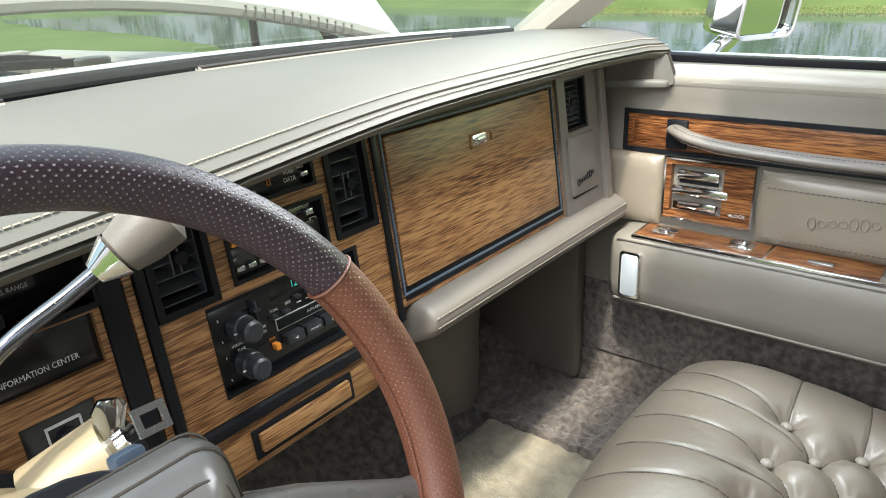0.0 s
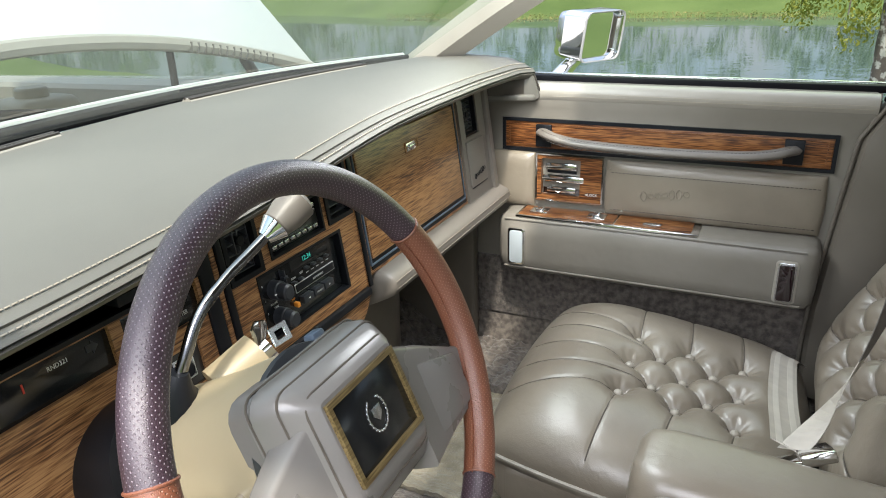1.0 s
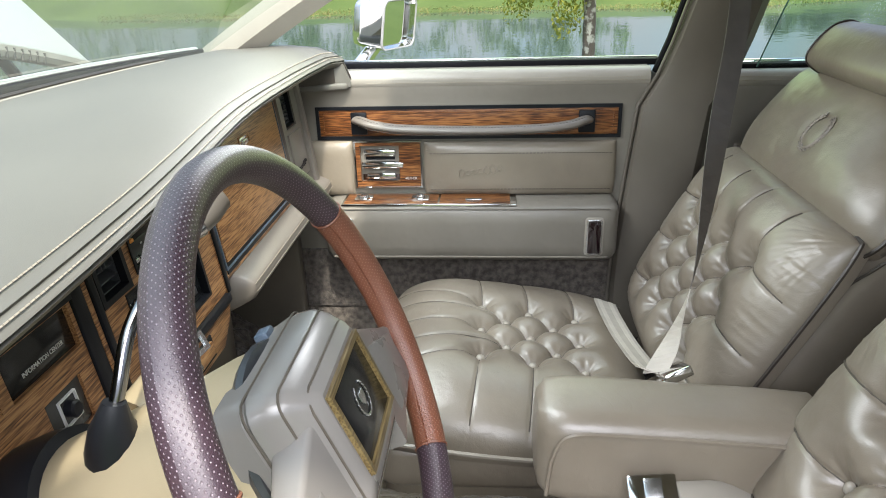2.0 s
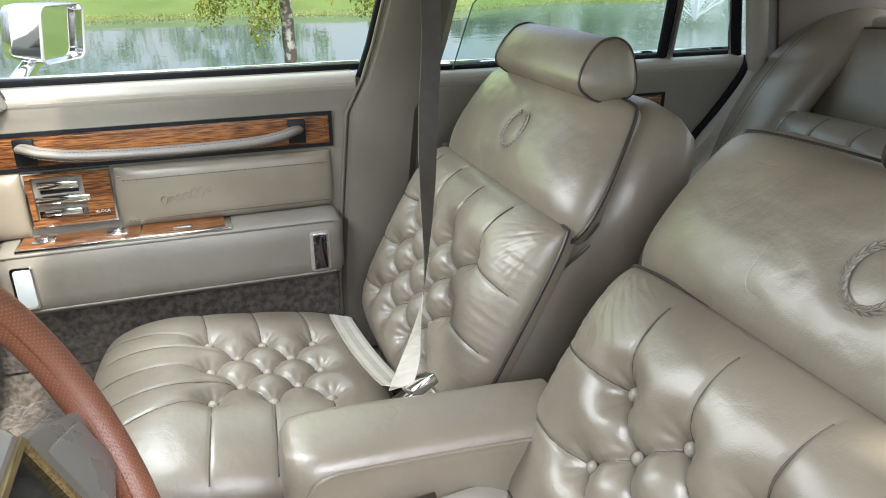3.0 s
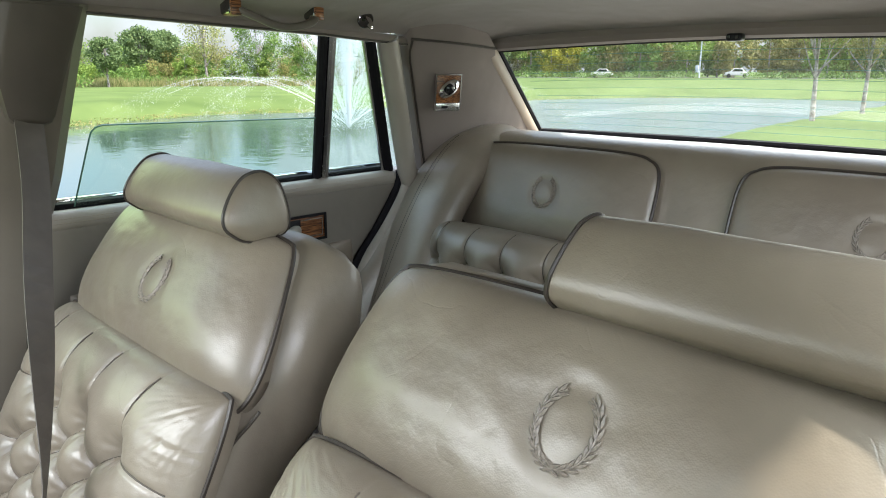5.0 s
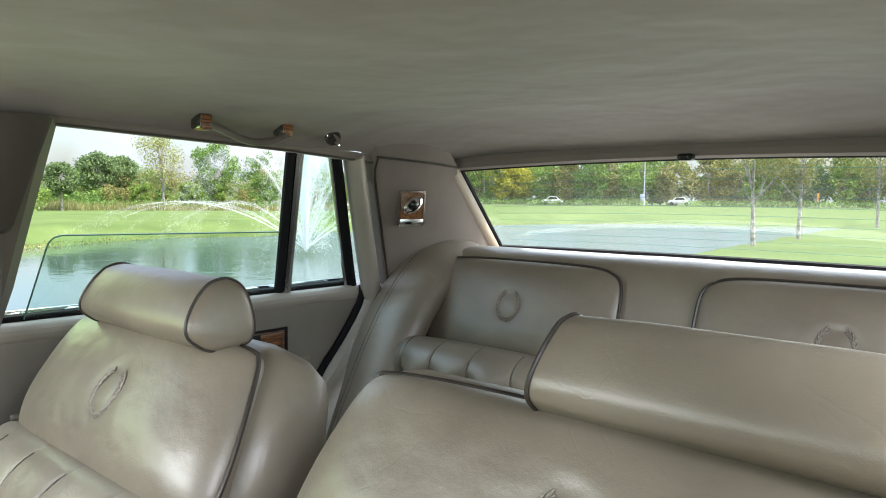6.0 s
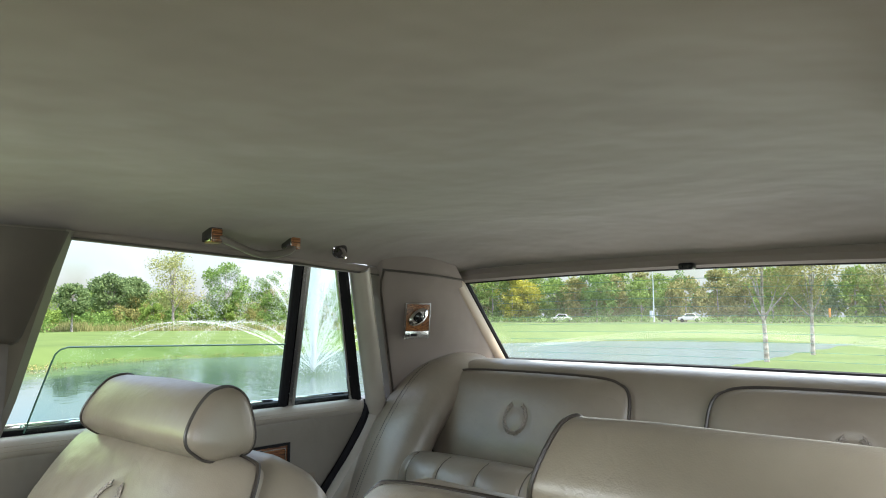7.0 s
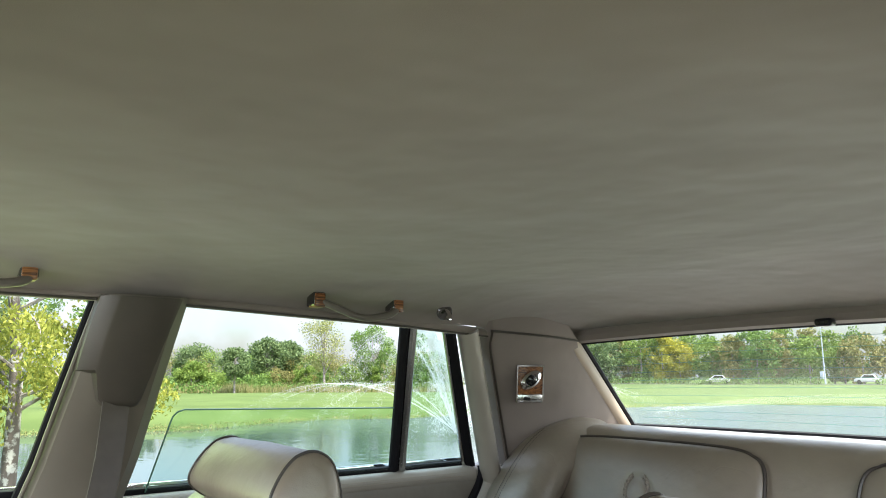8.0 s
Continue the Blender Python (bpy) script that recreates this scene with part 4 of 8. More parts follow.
link("end_shelf", prism([(0.688, 0.600), (0.722, 0.482), (0.738, 0.474), (0.741, 0.64), (0.688, 0.64)], 2, 0.902, 0.916, 0.004), M_DASH, dash)
# dark fill near the opening, in place of the hollow's shade
link("recess_shade", prism([(0.690, 0.66), (0.690, 0.575), (0.727, 0.505), (0.727, 0.66)], 2, 0.914, 0.958, 0.002), M_COVER, dash)
for off in (6, 9):
    row = [tuck(r[off][0], r[off][1] - 0.001, r[off][2] + 0.0012) for r in top_rings]
    link("stitching", stitches(row, 0.0060, 0.0046, 0.0009), M_THREAD, dash)
# defroster slots along the windshield
for x0, x1 in ((-0.62, -0.145), (0.10, 0.56)):
    def slot_at(x):
        s = pad_section(x)
        return s[2][1], s[2][2]
    pts = [(x, slot_at(x)[0] - 0.012, slot_at(x)[1] + 0.001) for x in np.linspace(x0, x1, 14)]
    link("defroster_slot", tube(pts, 0.010, 8, flat=0.45), M_TRIM, dash)
    link("defroster_grille", tube([(a, b - 0.006, c + 0.0035) for a, b, c in pts], 0.0025, 6), M_PIPING, dash)
    link("defroster_grille", tube([(a, b + 0.004, c + 0.0035) for a, b, c in pts], 0.0025, 6), M_PIPING, dash)

# walnut fascia with real openings
VENT_L, VENT_C = (-0.169, -0.110, 0.823, 0.915), (0.050, 0.110, 0.832, 0.932)
FUEL, CLIM, RADIO = (-0.095, 0.033, 0.896, 0.926), (-0.090, 0.037, 0.826, 0.884), (-0.126, 0.072, 0.722, 0.816)
link("centre_fascia", on_fascia(holed(-0.172, 0.118, 0.703, 0.940, [VENT_L, VENT_C, FUEL, CLIM, RADIO], -0.02, 0.002)), M_WOOD, dash)
link("fascia_backing", on_fascia(rbox(-0.75, 0.70, -0.06, -0.05, 0.64, 0.94, 0.002)), M_BLACK, dash)
for x0, x1 in ((-0.1835, -0.1735), (0.1195, 0.1300)):
    link("divider", on_fascia(rbox(x0, x1, -0.01, 0.006, 0.700, 0.940, 0.002)), M_BLACK, dash)
link("divider", on_fascia(rbox(-0.215, -0.194, -0.02, 0.004, 0.700, 0.935, 0.002)), M_BLACK, dash)
link("fascia_strip", on_fascia(rbox(-0.193, -0.1845, -0.012, 0.003, 0.700, 0.935, 0.0015)), M_WOOD, dash)
link("fascia_strip", on_fascia(rbox(0.1185, 0.1195, -0.012, 0.003, 0.700, 0.938, 0.0004)), M_WOOD, dash)
link("lower_rail", on_fascia(rbox(-0.172, 0.118, -0.012, 0.009, 0.690, 0.702, 0.002)), M_BLACK, dash)
lower = [(-0.150, 0.640), (0.062, 0.640), (0.100, 0.665), (0.122, 0.6895), (-0.172, 0.6895)]
link("lower_fascia", on_fascia(prism(lower, 1, -0.02, 0.004, 0.002)), M_WOOD, dash)
ash = link("ashtray_front", on_fascia(rbox(-0.105, 0.020, 0.0, 0.010, 0.654, 0.674, 0.002)), M_WOOD, dash)
link("ashtray_lip", on_fascia(holed(-0.112, 0.026, 0.648, 0.680, [(-0.1055, 0.0205, 0.6535, 0.6745)], 0.0, 0.006)), M_BLACK, dash)


def vent(box, rows, tilt=0.4):
    x0, x1, z0, z1 = box
    v = link("air_vent", on_fascia(ring_frame(x0 - 0.003, x1 + 0.003, z0 - 0.003, z1 + 0.003, 0.007, -0.045, 0.005)), M_BLACK, dash, "black louvred air vent")
    link("vent_back", on_fascia(rbox(x0, x1, -0.049, -0.045, z0, z1, 0)), M_FACE, v)
    link("inner_frame", on_fascia(ring_frame(x0 + 0.007, x1 - 0.005, z0 + 0.006, z1 - 0.005, 0.0014, -0.018, -0.004)), M_VANE, v)
    for k in range(rows):
        z = z0 + 0.006 + (z1 - z0 - 0.011) * (k + 1) / (rows + 1)
        bl = rbox(x0 + 0.007, x1 - 0.005, -0.024, -0.004, -0.0008, 0.0008, 0.0004, 1)
        bl = mapped(bl, lambda x, d, zz: (x, d, zz + z - tilt * (d + 0.01)))
        link("vane", on_fascia(bl), M_VANE, v)
    xm, zm = (x0 + x1) / 2, (z0 + z1) / 2
    for x in (xm - 0.004, xm + 0.004):
        link("thumb_tab", on_fascia(rbox(x - 0.0009, x + 0.0009, -0.016, -0.002, zm - 0.015, zm + 0.015, 0.0004)), M_VANE, v)
    link("thumb_wheel", on_fascia(shifted(disc(0.007, -0.006, 0.000, 14, 0.001), xm + 0.006, 0, zm)), M_BLACK, v)
    return v


vent(VENT_L, 5)
vent(VENT_C, 5)

# fuel data display
fd = link("fuel_display", on_fascia(ring_frame(FUEL[0], FUEL[1], FUEL[2], FUEL[3], 0.004, -0.02, 0.004)), M_BLACK, dash, "black trip computer panel")
link("face", on_fascia(rbox(FUEL[0] + 0.004, FUEL[1] - 0.004, -0.012, -0.004, FUEL[2] + 0.004, FUEL[3] - 0.004, 0.0005)), M_FACE, fd)
lettering("print", "FUEL", 0.0068, 0.005, 0.915, -0.0035, fd)
lettering("print", "DATA", 0.0068, 0.005, 0.907, -0.0035, fd)
lettering("print", "RESET", 0.0040, 0.021, 0.9165, -0.0035, fd)
link("reset_key", on_fascia(rbox(0.0165, 0.026, -0.004, 0.002, 0.9075, 0.9125, 0.0008)), M_STEEL, fd)
link("digit", on_fascia(ring_frame(-0.024, -0.0195, 0.907, 0.916, 0.0009, -0.004, -0.0034)), M_AMBER, fd)
lettering("print", "USED", 0.0040, -0.043, 0.905, -0.0035, fd)
# climate control
cc = link("climate_panel", on_fascia(ring_frame(CLIM[0], CLIM[1], CLIM[2], CLIM[3], 0.004, -0.02, 0.004)), M_BLACK, dash, "black climate control panel with steel keys")
link("face", on_fascia(rbox(CLIM[0] + 0.004, CLIM[1] - 0.004, -0.012, -0.004, CLIM[2] + 0.004, CLIM[3] - 0.004, 0.0005)), M_FACE, cc)
link("face_strip", on_fascia(rbox(CLIM[0] + 0.005, CLIM[1] - 0.006, -0.006, -0.003, CLIM[2] + 0.006, CLIM[2] + 0.033, 0.0005)), M_GREYFACE, cc)
lettering("print", "OUTSIDE TEMP", 0.0044, 0.012, 0.8775, -0.0035, cc, squeeze=0.8)
lettering("print", "ELECTRONIC", 0.0042, -0.055, 0.868, -0.0035, cc, squeeze=0.8)
lettering("print", "OFF", 0.0036, -0.081, 0.848, -0.0025, cc)
lettering("print", "LO", 0.0036, -0.052, 0.852, -0.0025, cc)
lettering("print", "AUTO", 0.0036, -0.030, 0.853, -0.0025, cc)
link("temperature_key", on_fascia(rbox(0.012, 0.022, -0.004, 0.003, 0.867, 0.8735, 0.001)), M_STEEL, cc)
link("temperature_key", on_fascia(rbox(-0.083, -0.074, -0.004, 0.003, 0.862, 0.8665, 0.001)), M_AMBER, cc, "red and blue warm and cool keys")
link("defrost_mark", on_fascia(ring_frame(0.020, 0.029, 0.853, 0.8615, 0.0008, -0.004, -0.0032)), M_PRINT, cc)
link("defrost_mark", on_fascia(ring_frame(0.005, 0.015, 0.849, 0.857, 0.0008, -0.004, -0.0032)), M_PRINT, cc)
for k in range(8):
    x = -0.079 + 0.0137 * k
    link("selector_key", on_fascia(rbox(x - 0.0048, x + 0.0048, -0.004, 0.0035, 0.8375, 0.8425, 0.001)), M_STEEL, cc)
# radio and cassette player
ra = link("radio", on_fascia(holed(RADIO[0], RADIO[1], RADIO[2], RADIO[3], [(RADIO[0] + 0.001, RADIO[1] - 0.006, RADIO[2] + 0.004, RADIO[3] - 0.004)], -0.03, 0.003)), M_BLACK, dash, "black cassette radio with two round knobs")
link("face", on_fascia(rbox(RADIO[0] + 0.002, RADIO[1] - 0.012, -0.02, -0.004, RADIO[2] + 0.005, RADIO[3] - 0.005, 0.001)), M_FACE, ra)
for z in (0.785, 0.746):
    kn = link("knob", on_fascia(shifted(disc(0.0135, -0.004, 0.010, 24, 0.001), -0.093, 0, z)), M_KNOB, ra, "ribbed black knob")
    link("knob_face", on_fascia(shifted(disc(0.0112, 0.010, 0.024, 24, 0.0025), -0.093, 0, z)), M_KNOB, kn)
    link("pointer", on_fascia(rbox(-0.1075, -0.0965, 0.0095, 0.0108, z - 0.0007, z + 0.0007, 0)), M_PRINT, kn)
lettering("clock_digits", "12:34", 0.0105, -0.012, 0.8015, -0.0036, ra, M_TEAL)
link("display_window", on_fascia(rbox(-0.050, 0.040, -0.0041, -0.0037, 0.793, 0.8095, 0.0002)), M_FACE, ra)
link("cassette_slot", on_fascia(ring_frame(-0.050, 0.046, 0.7605, 0.7730, 0.0007, -0.004, -0.0028)), M_PRINT, ra)
link("cassette_door", on_fascia(rbox(-0.049, 0.045, -0.004, -0.0016, 0.7615, 0.7720, 0.001)), M_BLACK, ra)
lettering("print", "AUTO REVERSE", 0.0042, 0.003, 0.7672, -0.0012, ra)
lettering("print", "SCAN", 0.0042, -0.049, 0.783, -0.0036, ra)
lettering("print", "SEEK", 0.0042, -0.030, 0.7845, -0.0036, ra)
lettering("print", "VOLUME", 0.0040, -0.098, 0.7665, -0.0036, ra)
lettering("print", "TUNE", 0.0040, -0.095, 0.7605, -0.0036, ra)
lettering("print", "BASS", 0.0038, -0.066, 0.7665, -0.0036, ra)
lettering("print", "TREB", 0.0038, -0.066, 0.772, -0.0036, ra)
lettering("print", "PWR", 0.0040, -0.058, 0.7555, -0.0036, ra, M_AMBER)
lettering("print", "R", 0.0040, -0.113, 0.797, -0.0036, ra)
lettering("print", "L", 0.0040, -0.113, 0.776, -0.0036, ra)
lettering("print", "F", 0.0040, -0.113, 0.758, -0.0036, ra)
lettering("print", "R", 0.0040, -0.113, 0.735, -0.0036, ra)
link("power_button", on_fascia(rbox(-0.060, -0.054, -0.004, 0.004, 0.7445, 0.7515, 0.001)), M_AMBER, ra, "amber power button")
link("slider", on_fascia(rbox(-0.0755, -0.0735, -0.004, 0.006, 0.786, 0.806, 0.0006)), M_KNOB, ra)
link("slider_cap", on_fascia(rbox(-0.079, -0.070, 0.0, 0.007, 0.7945, 0.7975, 0.0006)), M_KNOB, ra)
for k in range(3):
    x = -0.034 + 0.026 * k
    link("tape_key", on_fascia(rbox(x - 0.0115, x + 0.0115, -0.004, 0.005, 0.744, 0.7545, 0.001)), M_KNOB, ra)
lettering("print", "STOP EJECT", 0.0030, -0.008, 0.7492, 0.0054, ra)
for x, ch in ((-0.034, -1), (0.018, 1)):
    link("arrow_mark", on_fascia(prism([(x + 0.002 * ch, 0.7492), (x - 0.002 * ch, 0.7508), (x - 0.002 * ch, 0.7476)], 1, 0.0050, 0.0054)), M_PRINT, ra)
for k in range(6):
    x = -0.052 + 0.0165 * k
    link("preset_key", on_fascia(rbox(x - 0.004, x + 0.004, -0.004, 0.002, 0.7765 + 0.010 * (k > 1), 0.7795 + 0.010 * (k > 1), 0.0006)), M_KNOB, ra)
for k in range(5):
    x = -0.016 + 0.0125 * k
    link("preset_mark", on_fascia(rbox(x - 0.003, x + 0.003, -0.004, -0.0035, 0.7795, 0.7805, 0)), M_PRINT, ra)

# glove compartment
gb = link("glove_box_frame", on_fascia(holed(0.131, 0.536, 0.716, 0.941, [(0.1375, 0.5295, 0.7225, 0.9345)], -0.02, 0.003)), M_WOOD, dash)
link("glove_box_seal", on_fascia(holed(0.1375, 0.5295, 0.7225, 0.9345, [(0.1385, 0.515, 0.740, 0.926)], -0.02, 0.0045)), M_BLACK, dash)
link("glove_box_bead", on_fascia(holed(0.134, 0.5245, 0.7305, 0.9305, [(0.1365, 0.5225, 0.7330, 0.9285)], 0.002, 0.0065)), M_BLUE, dash)
door = link("glove_box_door", on_fascia(prism(round_rect(0.139, 0.514, 0.741, 0.925, 0.004, 3), 1, -0.006, 0.008, 0.002)), M_WOOD, dash, "walnut-print glove box door")
lt = link("latch", on_fascia(ring_frame(0.300, 0.352, 0.877, 0.897, 0.004, 0.006, 0.0095)), M_WOOD, door)
link("latch_plate", on_fascia(rbox(0.304, 0.336, 0.008, 0.0105, 0.880, 0.8945, 0.0015)), M_CHROME, door, "chrome latch")
link("latch_button", on_fascia(rbox(0.311, 0.333, 0.010, 0.0135, 0.8835, 0.8905, 0.0012)), M_STEEL, door)
# panel with the side vent beside the door
VENT_R = (0.562, 0.632, 0.848, 0.931)
link("side_panel", on_fascia(holed(0.538, 0.688, 0.700, 0.944, [VENT_R], -0.02, 0.008)), M_BOLSTER, dash, "taupe moulded end panel")
link("side_panel_edge", on_fascia(prism(round_rect(0.668, 0.690, 0.695, 0.946, 0.004, 3), 1, -0.05, 0.016, 0.003)), M_BOLSTER, dash)
vent(VENT_R, 7, 0.2)
link("blank_plate", on_fascia(prism(round_rect(0.554, 0.642, 0.744, 0.840, 0.003, 3), 1, 0.006, 0.012, 0.0015)), M_BOLSTER, dash)
link("plate_gap", on_fascia(rbox(0.560, 0.646, 0.006, 0.0095, 0.7395, 0.7435, 0.001)), M_BLACK, dash)
link("plate_gap", on_fascia(rbox(0.640, 0.646, 0.006, 0.0095, 0.7435, 0.838, 0.001)), M_BLACK, dash)
# script ornament: a row of plain loops
scr = []
for k in range(7):
    x = 0.573 + 0.0085 * k
    h = 0.011 if k in (0, 4, 5) else 0.006
    scr.append(tube([fascia(x + 0.0036 * math.cos(a), 0.0135, 0.765 + 0.0012 * k + h * 0.5 * math.sin(a)) for a in np.linspace(0, 2 * math.pi, 13)[:-1]], 0.0008, 5, closed=True))
link("script_ornament", join(*scr), M_BLACK, dash, "dark metal script ornament")

# padded knee bolster under the glove box


def knee_section(x, t=0.0):
    y0 = 0.47306 + 0.13 * 0.70
    return [(x, y0 + 0.01, 0.716), (x, y0 - 0.012, 0.714), (x, y0 - 0.030, 0.706), (x, y0 - 0.0345, 0.700), (x, y0 - 0.036, 0.693), (x, y0 - 0.036, 0.688), (x, y0 - 0.032, 0.676), (x, y0 - 0.018, 0.668), (x, y0 + 0.10, 0.672)]


rings = [knee_section(x) for x in np.linspace(0.155, 0.700, 30)]
left = []
for k in range(8):
    t = 1 - k / 8
    left.append([(0.155 - 0.022 * t, y + 0.07 * t * t, z - 0.030 * t * t) for _, y, z in knee_section(0.155)])
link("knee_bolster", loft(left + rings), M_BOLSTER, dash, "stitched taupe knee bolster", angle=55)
link("stitching", stitches([(r[3][0], r[3][1] - 0.0015, r[3][2] + 0.001) for r in rings], 0.008, 0.0055, 0.0007), M_THREAD, dash)
link("stitching", stitches([(r[5][0], r[5][1] - 0.0015, r[5][2]) for r in rings], 0.008, 0.0055, 0.0007), M_THREAD, dash)
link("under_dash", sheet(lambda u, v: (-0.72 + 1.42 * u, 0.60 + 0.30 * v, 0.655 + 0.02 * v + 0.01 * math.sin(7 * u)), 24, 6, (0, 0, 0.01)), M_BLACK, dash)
duct = [[(0.475 + (0.115 - 0.1 * (0.66 - z)) * math.cos(a), 0.800 + 0.075 * math.sin(a), z) for a in np.linspace(0, 2 * math.pi, 25)[:-1]] for z in (0.315, 0.325, 0.42, 0.54, 0.61, 0.66)]
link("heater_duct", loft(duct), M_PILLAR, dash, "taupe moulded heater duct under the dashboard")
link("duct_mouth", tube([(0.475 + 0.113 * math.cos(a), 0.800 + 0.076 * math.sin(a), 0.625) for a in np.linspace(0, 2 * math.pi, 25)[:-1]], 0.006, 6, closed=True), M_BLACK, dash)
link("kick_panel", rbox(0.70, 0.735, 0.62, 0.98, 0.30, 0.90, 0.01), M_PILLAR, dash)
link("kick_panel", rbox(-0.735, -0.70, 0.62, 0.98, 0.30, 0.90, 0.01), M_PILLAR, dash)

# instrument cluster behind the wheel
cl = link("instrument_panel", on_fascia(holed(-0.62, -0.216, 0.700, 0.950, [(-0.60, -0.218, 0.862, 0.925), (-0.33, -0.222, 0.808, 0.853), (-0.60, -0.345, 0.808, 0.853), (-0.300, -0.240, 0.735, 0.785)], -0.02, 0.001)), M_WOOD, dash, "walnut-print instrument cluster")
link("speedometer_face", on_fascia(rbox(-0.60, -0.218, -0.05, -0.03, 0.862, 0.925, 0.001)), M_FACE, cl)
link("speedometer_hood", on_fascia(holed(-0.605, -0.216, 0.857, 0.930, [(-0.60, -0.219, 0.862, 0.925)], -0.03, 0.006)), M_BLACK, cl)
lettering("print", "FUEL RANGE", 0.0056, -0.266, 0.8805, -0.029, cl)
lettering("digits", "60", 0.0095, -0.268, 0.892, -0.029, cl, M_TEAL)
link("trip_switch", on_fascia(rbox(-0.330, -0.285, -0.03, 0.006, 0.866, 0.878, 0.002)), M_BLACK, cl)
link("information_panel", on_fascia(rbox(-0.33, -0.222, -0.02, -0.004, 0.808, 0.853, 0.001)), M_FACE, cl)
lettering("print", "INFORMATION CENTER", 0.0070, -0.272, 0.821, -0.0035, cl, squeeze=0.85)
link("warning_panel", on_fascia(rbox(-0.60, -0.345, -0.02, -0.004, 0.808, 0.853, 0.001)), M_FACE, cl)
lettering("gear_letters", "RND321", 0.0070, -0.404, 0.840, -0.0035, cl, squeeze=0.9)
link("gear_pointer", on_fascia(rbox(-0.4425, -0.4408, -0.004, -0.0032, 0.831, 0.840, 0)), M_RED, cl)
link("turn_arrow", on_fascia(prism([(-0.358, 0.839), (-0.365, 0.846), (-0.365, 0.8425), (-0.372, 0.8425), (-0.372, 0.8355), (-0.365, 0.8355), (-0.365, 0.832)], 1, -0.0045, -0.0032)), M_KNOB, cl)
link("switch_plate", on_fascia(rbox(-0.300, -0.240, -0.015, -0.002, 0.735, 0.785, 0.001)), M_GREYFACE, cl, "grey lighter plate")
link("lighter_ring", on_fascia(ring_frame(-0.282, -0.254, 0.748, 0.776, 0.0012, -0.002, 0.001)), M_PRINT, cl)
link("lighter", on_fascia(shifted(disc(0.009, -0.002, 0.008, 18, 0.002), -0.268, 0, 0.762)), M_BLACK, cl)
link("left_fascia", on_fascia(rbox(-0.75, -0.62, -0.02, 0.002, 0.70, 0.94, 0.003)), M_WOOD, dash)
link("lower_left_panel", on_fascia(rbox(-0.72, -0.215, -0.02, 0.0, 0.56, 0.699, 0.004)), M_TRIM, dash)

# ---- steering wheel, column and levers
TILT_W = radians(23.2)
W_C = Vector((-0.3644, 0.2786, 0.8513))
W_M = Matrix.Translation(W_C) @ Matrix(((1, 0, 0, 0), (0, math.sin(TILT_W), -math.cos(TILT_W), 0), (0, math.cos(TILT_W), math.sin(TILT_W), 0), (0, 0, 0, 1)))
wheel = thing("steering_wheel", "leather-wrapped steering wheel in dark plum and brown with a taupe hub", "steering wheel")
R_W, R_T = 0.192, 0.0150


def rim_arc(a0, a1, name, mat, swell=0.0):
    n = max(8, int(abs(a1 - a0) / 2.5))
    g = 20
    vs, fs, uv = [], [], []
    for i in range(n + 1):
        a = radians(a0 + (a1 - a0) * i / n)
        for j in range(g + 1):
            w = 2 * math.pi * j / g
            r = R_T + swell
            if 0 < j < g:
                r *= 1 - 0.05 * max(0.0, math.cos(w - math.pi)) ** 8
            p = Vector(((R_W + r * math.cos(w)) * math.cos(a), (R_W + r * math.cos(w)) * math.sin(a), r * math.sin(w) * 1.02))
            vs.append(tuple(W_M @ p))
            uv.append((R_W * a, R_T * w))
    for i in range(n):
        for j in range(g):
            p = i * (g + 1) + j
            fs.append((p, p + g + 1, p + g + 2, p + 1))
    return link(name, (vs, fs), mat, wheel, uvs=uv, angle=80)


rim_arc(30, 163, "rim_wrap", M_RIM_BLACK)
rim_arc(-53, 30, "rim_grip", M_RIM_BROWN, 0.0004)
rim_arc(163, 233, "rim_grip", M_RIM_BROWN, 0.0004)
rim_arc(233, 307, "rim_wrap", M_RIM_BLACK)


def seam(a):
    a = radians(a)
    return tube([W_M @ Vector(((R_W + 0.0155 * math.cos(w)) * math.cos(a), (R_W + 0.0155 * math.cos(w)) * math.sin(a), 0.0157 * math.sin(w))) for w in np.linspace(0, 2 * math.pi, 20)[:-1]], 0.0012, 6, closed=True)


for a in (30, -53, 163, 233):
    link("rim_seam", seam(a), M_RIM_BROWN, wheel)
inner = [W_M @ Vector(((R_W - 0.0153) * math.cos(radians(a)), (R_W - 0.0153) * math.sin(radians(a)), 0.002)) for a in range(-53, 31, 2)]
link("lacing", stitches(inner, 0.006, 0.005, 0.0007), M_RIM_BROWN, wheel)


def in_wheel(shape):
    return moved(shape, W_M)


# hub: stepped housing round the emblem
def hub_ring(hw, top, bot, z, r=0.02):
    return [(x, y, z) for x, y in round_rect(-hw, hw, bot, top, r, 4)]


link("hub", in_wheel(loft([hub_ring(0.072, 0.046, -0.092, -0.062), hub_ring(0.078, 0.051, -0.096, -0.034), hub_ring(0.0765, 0.0505, -0.094, -0.031), hub_ring(0.079, 0.051, -0.095, -0.028), hub_ring(0.075, 0.049, -0.092, -0.012, 0.016), hub_ring(0.068, 0.044, -0.086, -0.001, 0.014), hub_ring(0.064, 0.038, -0.076, 0.005, 0.012),
                           hub_ring(0.058, 0.033, -0.066, 0.0115, 0.009), hub_ring(0.052, 0.027, -0.056, 0.0155, 0.005)])), M_HUB, wheel, "moulded taupe hub pad", angle=30)
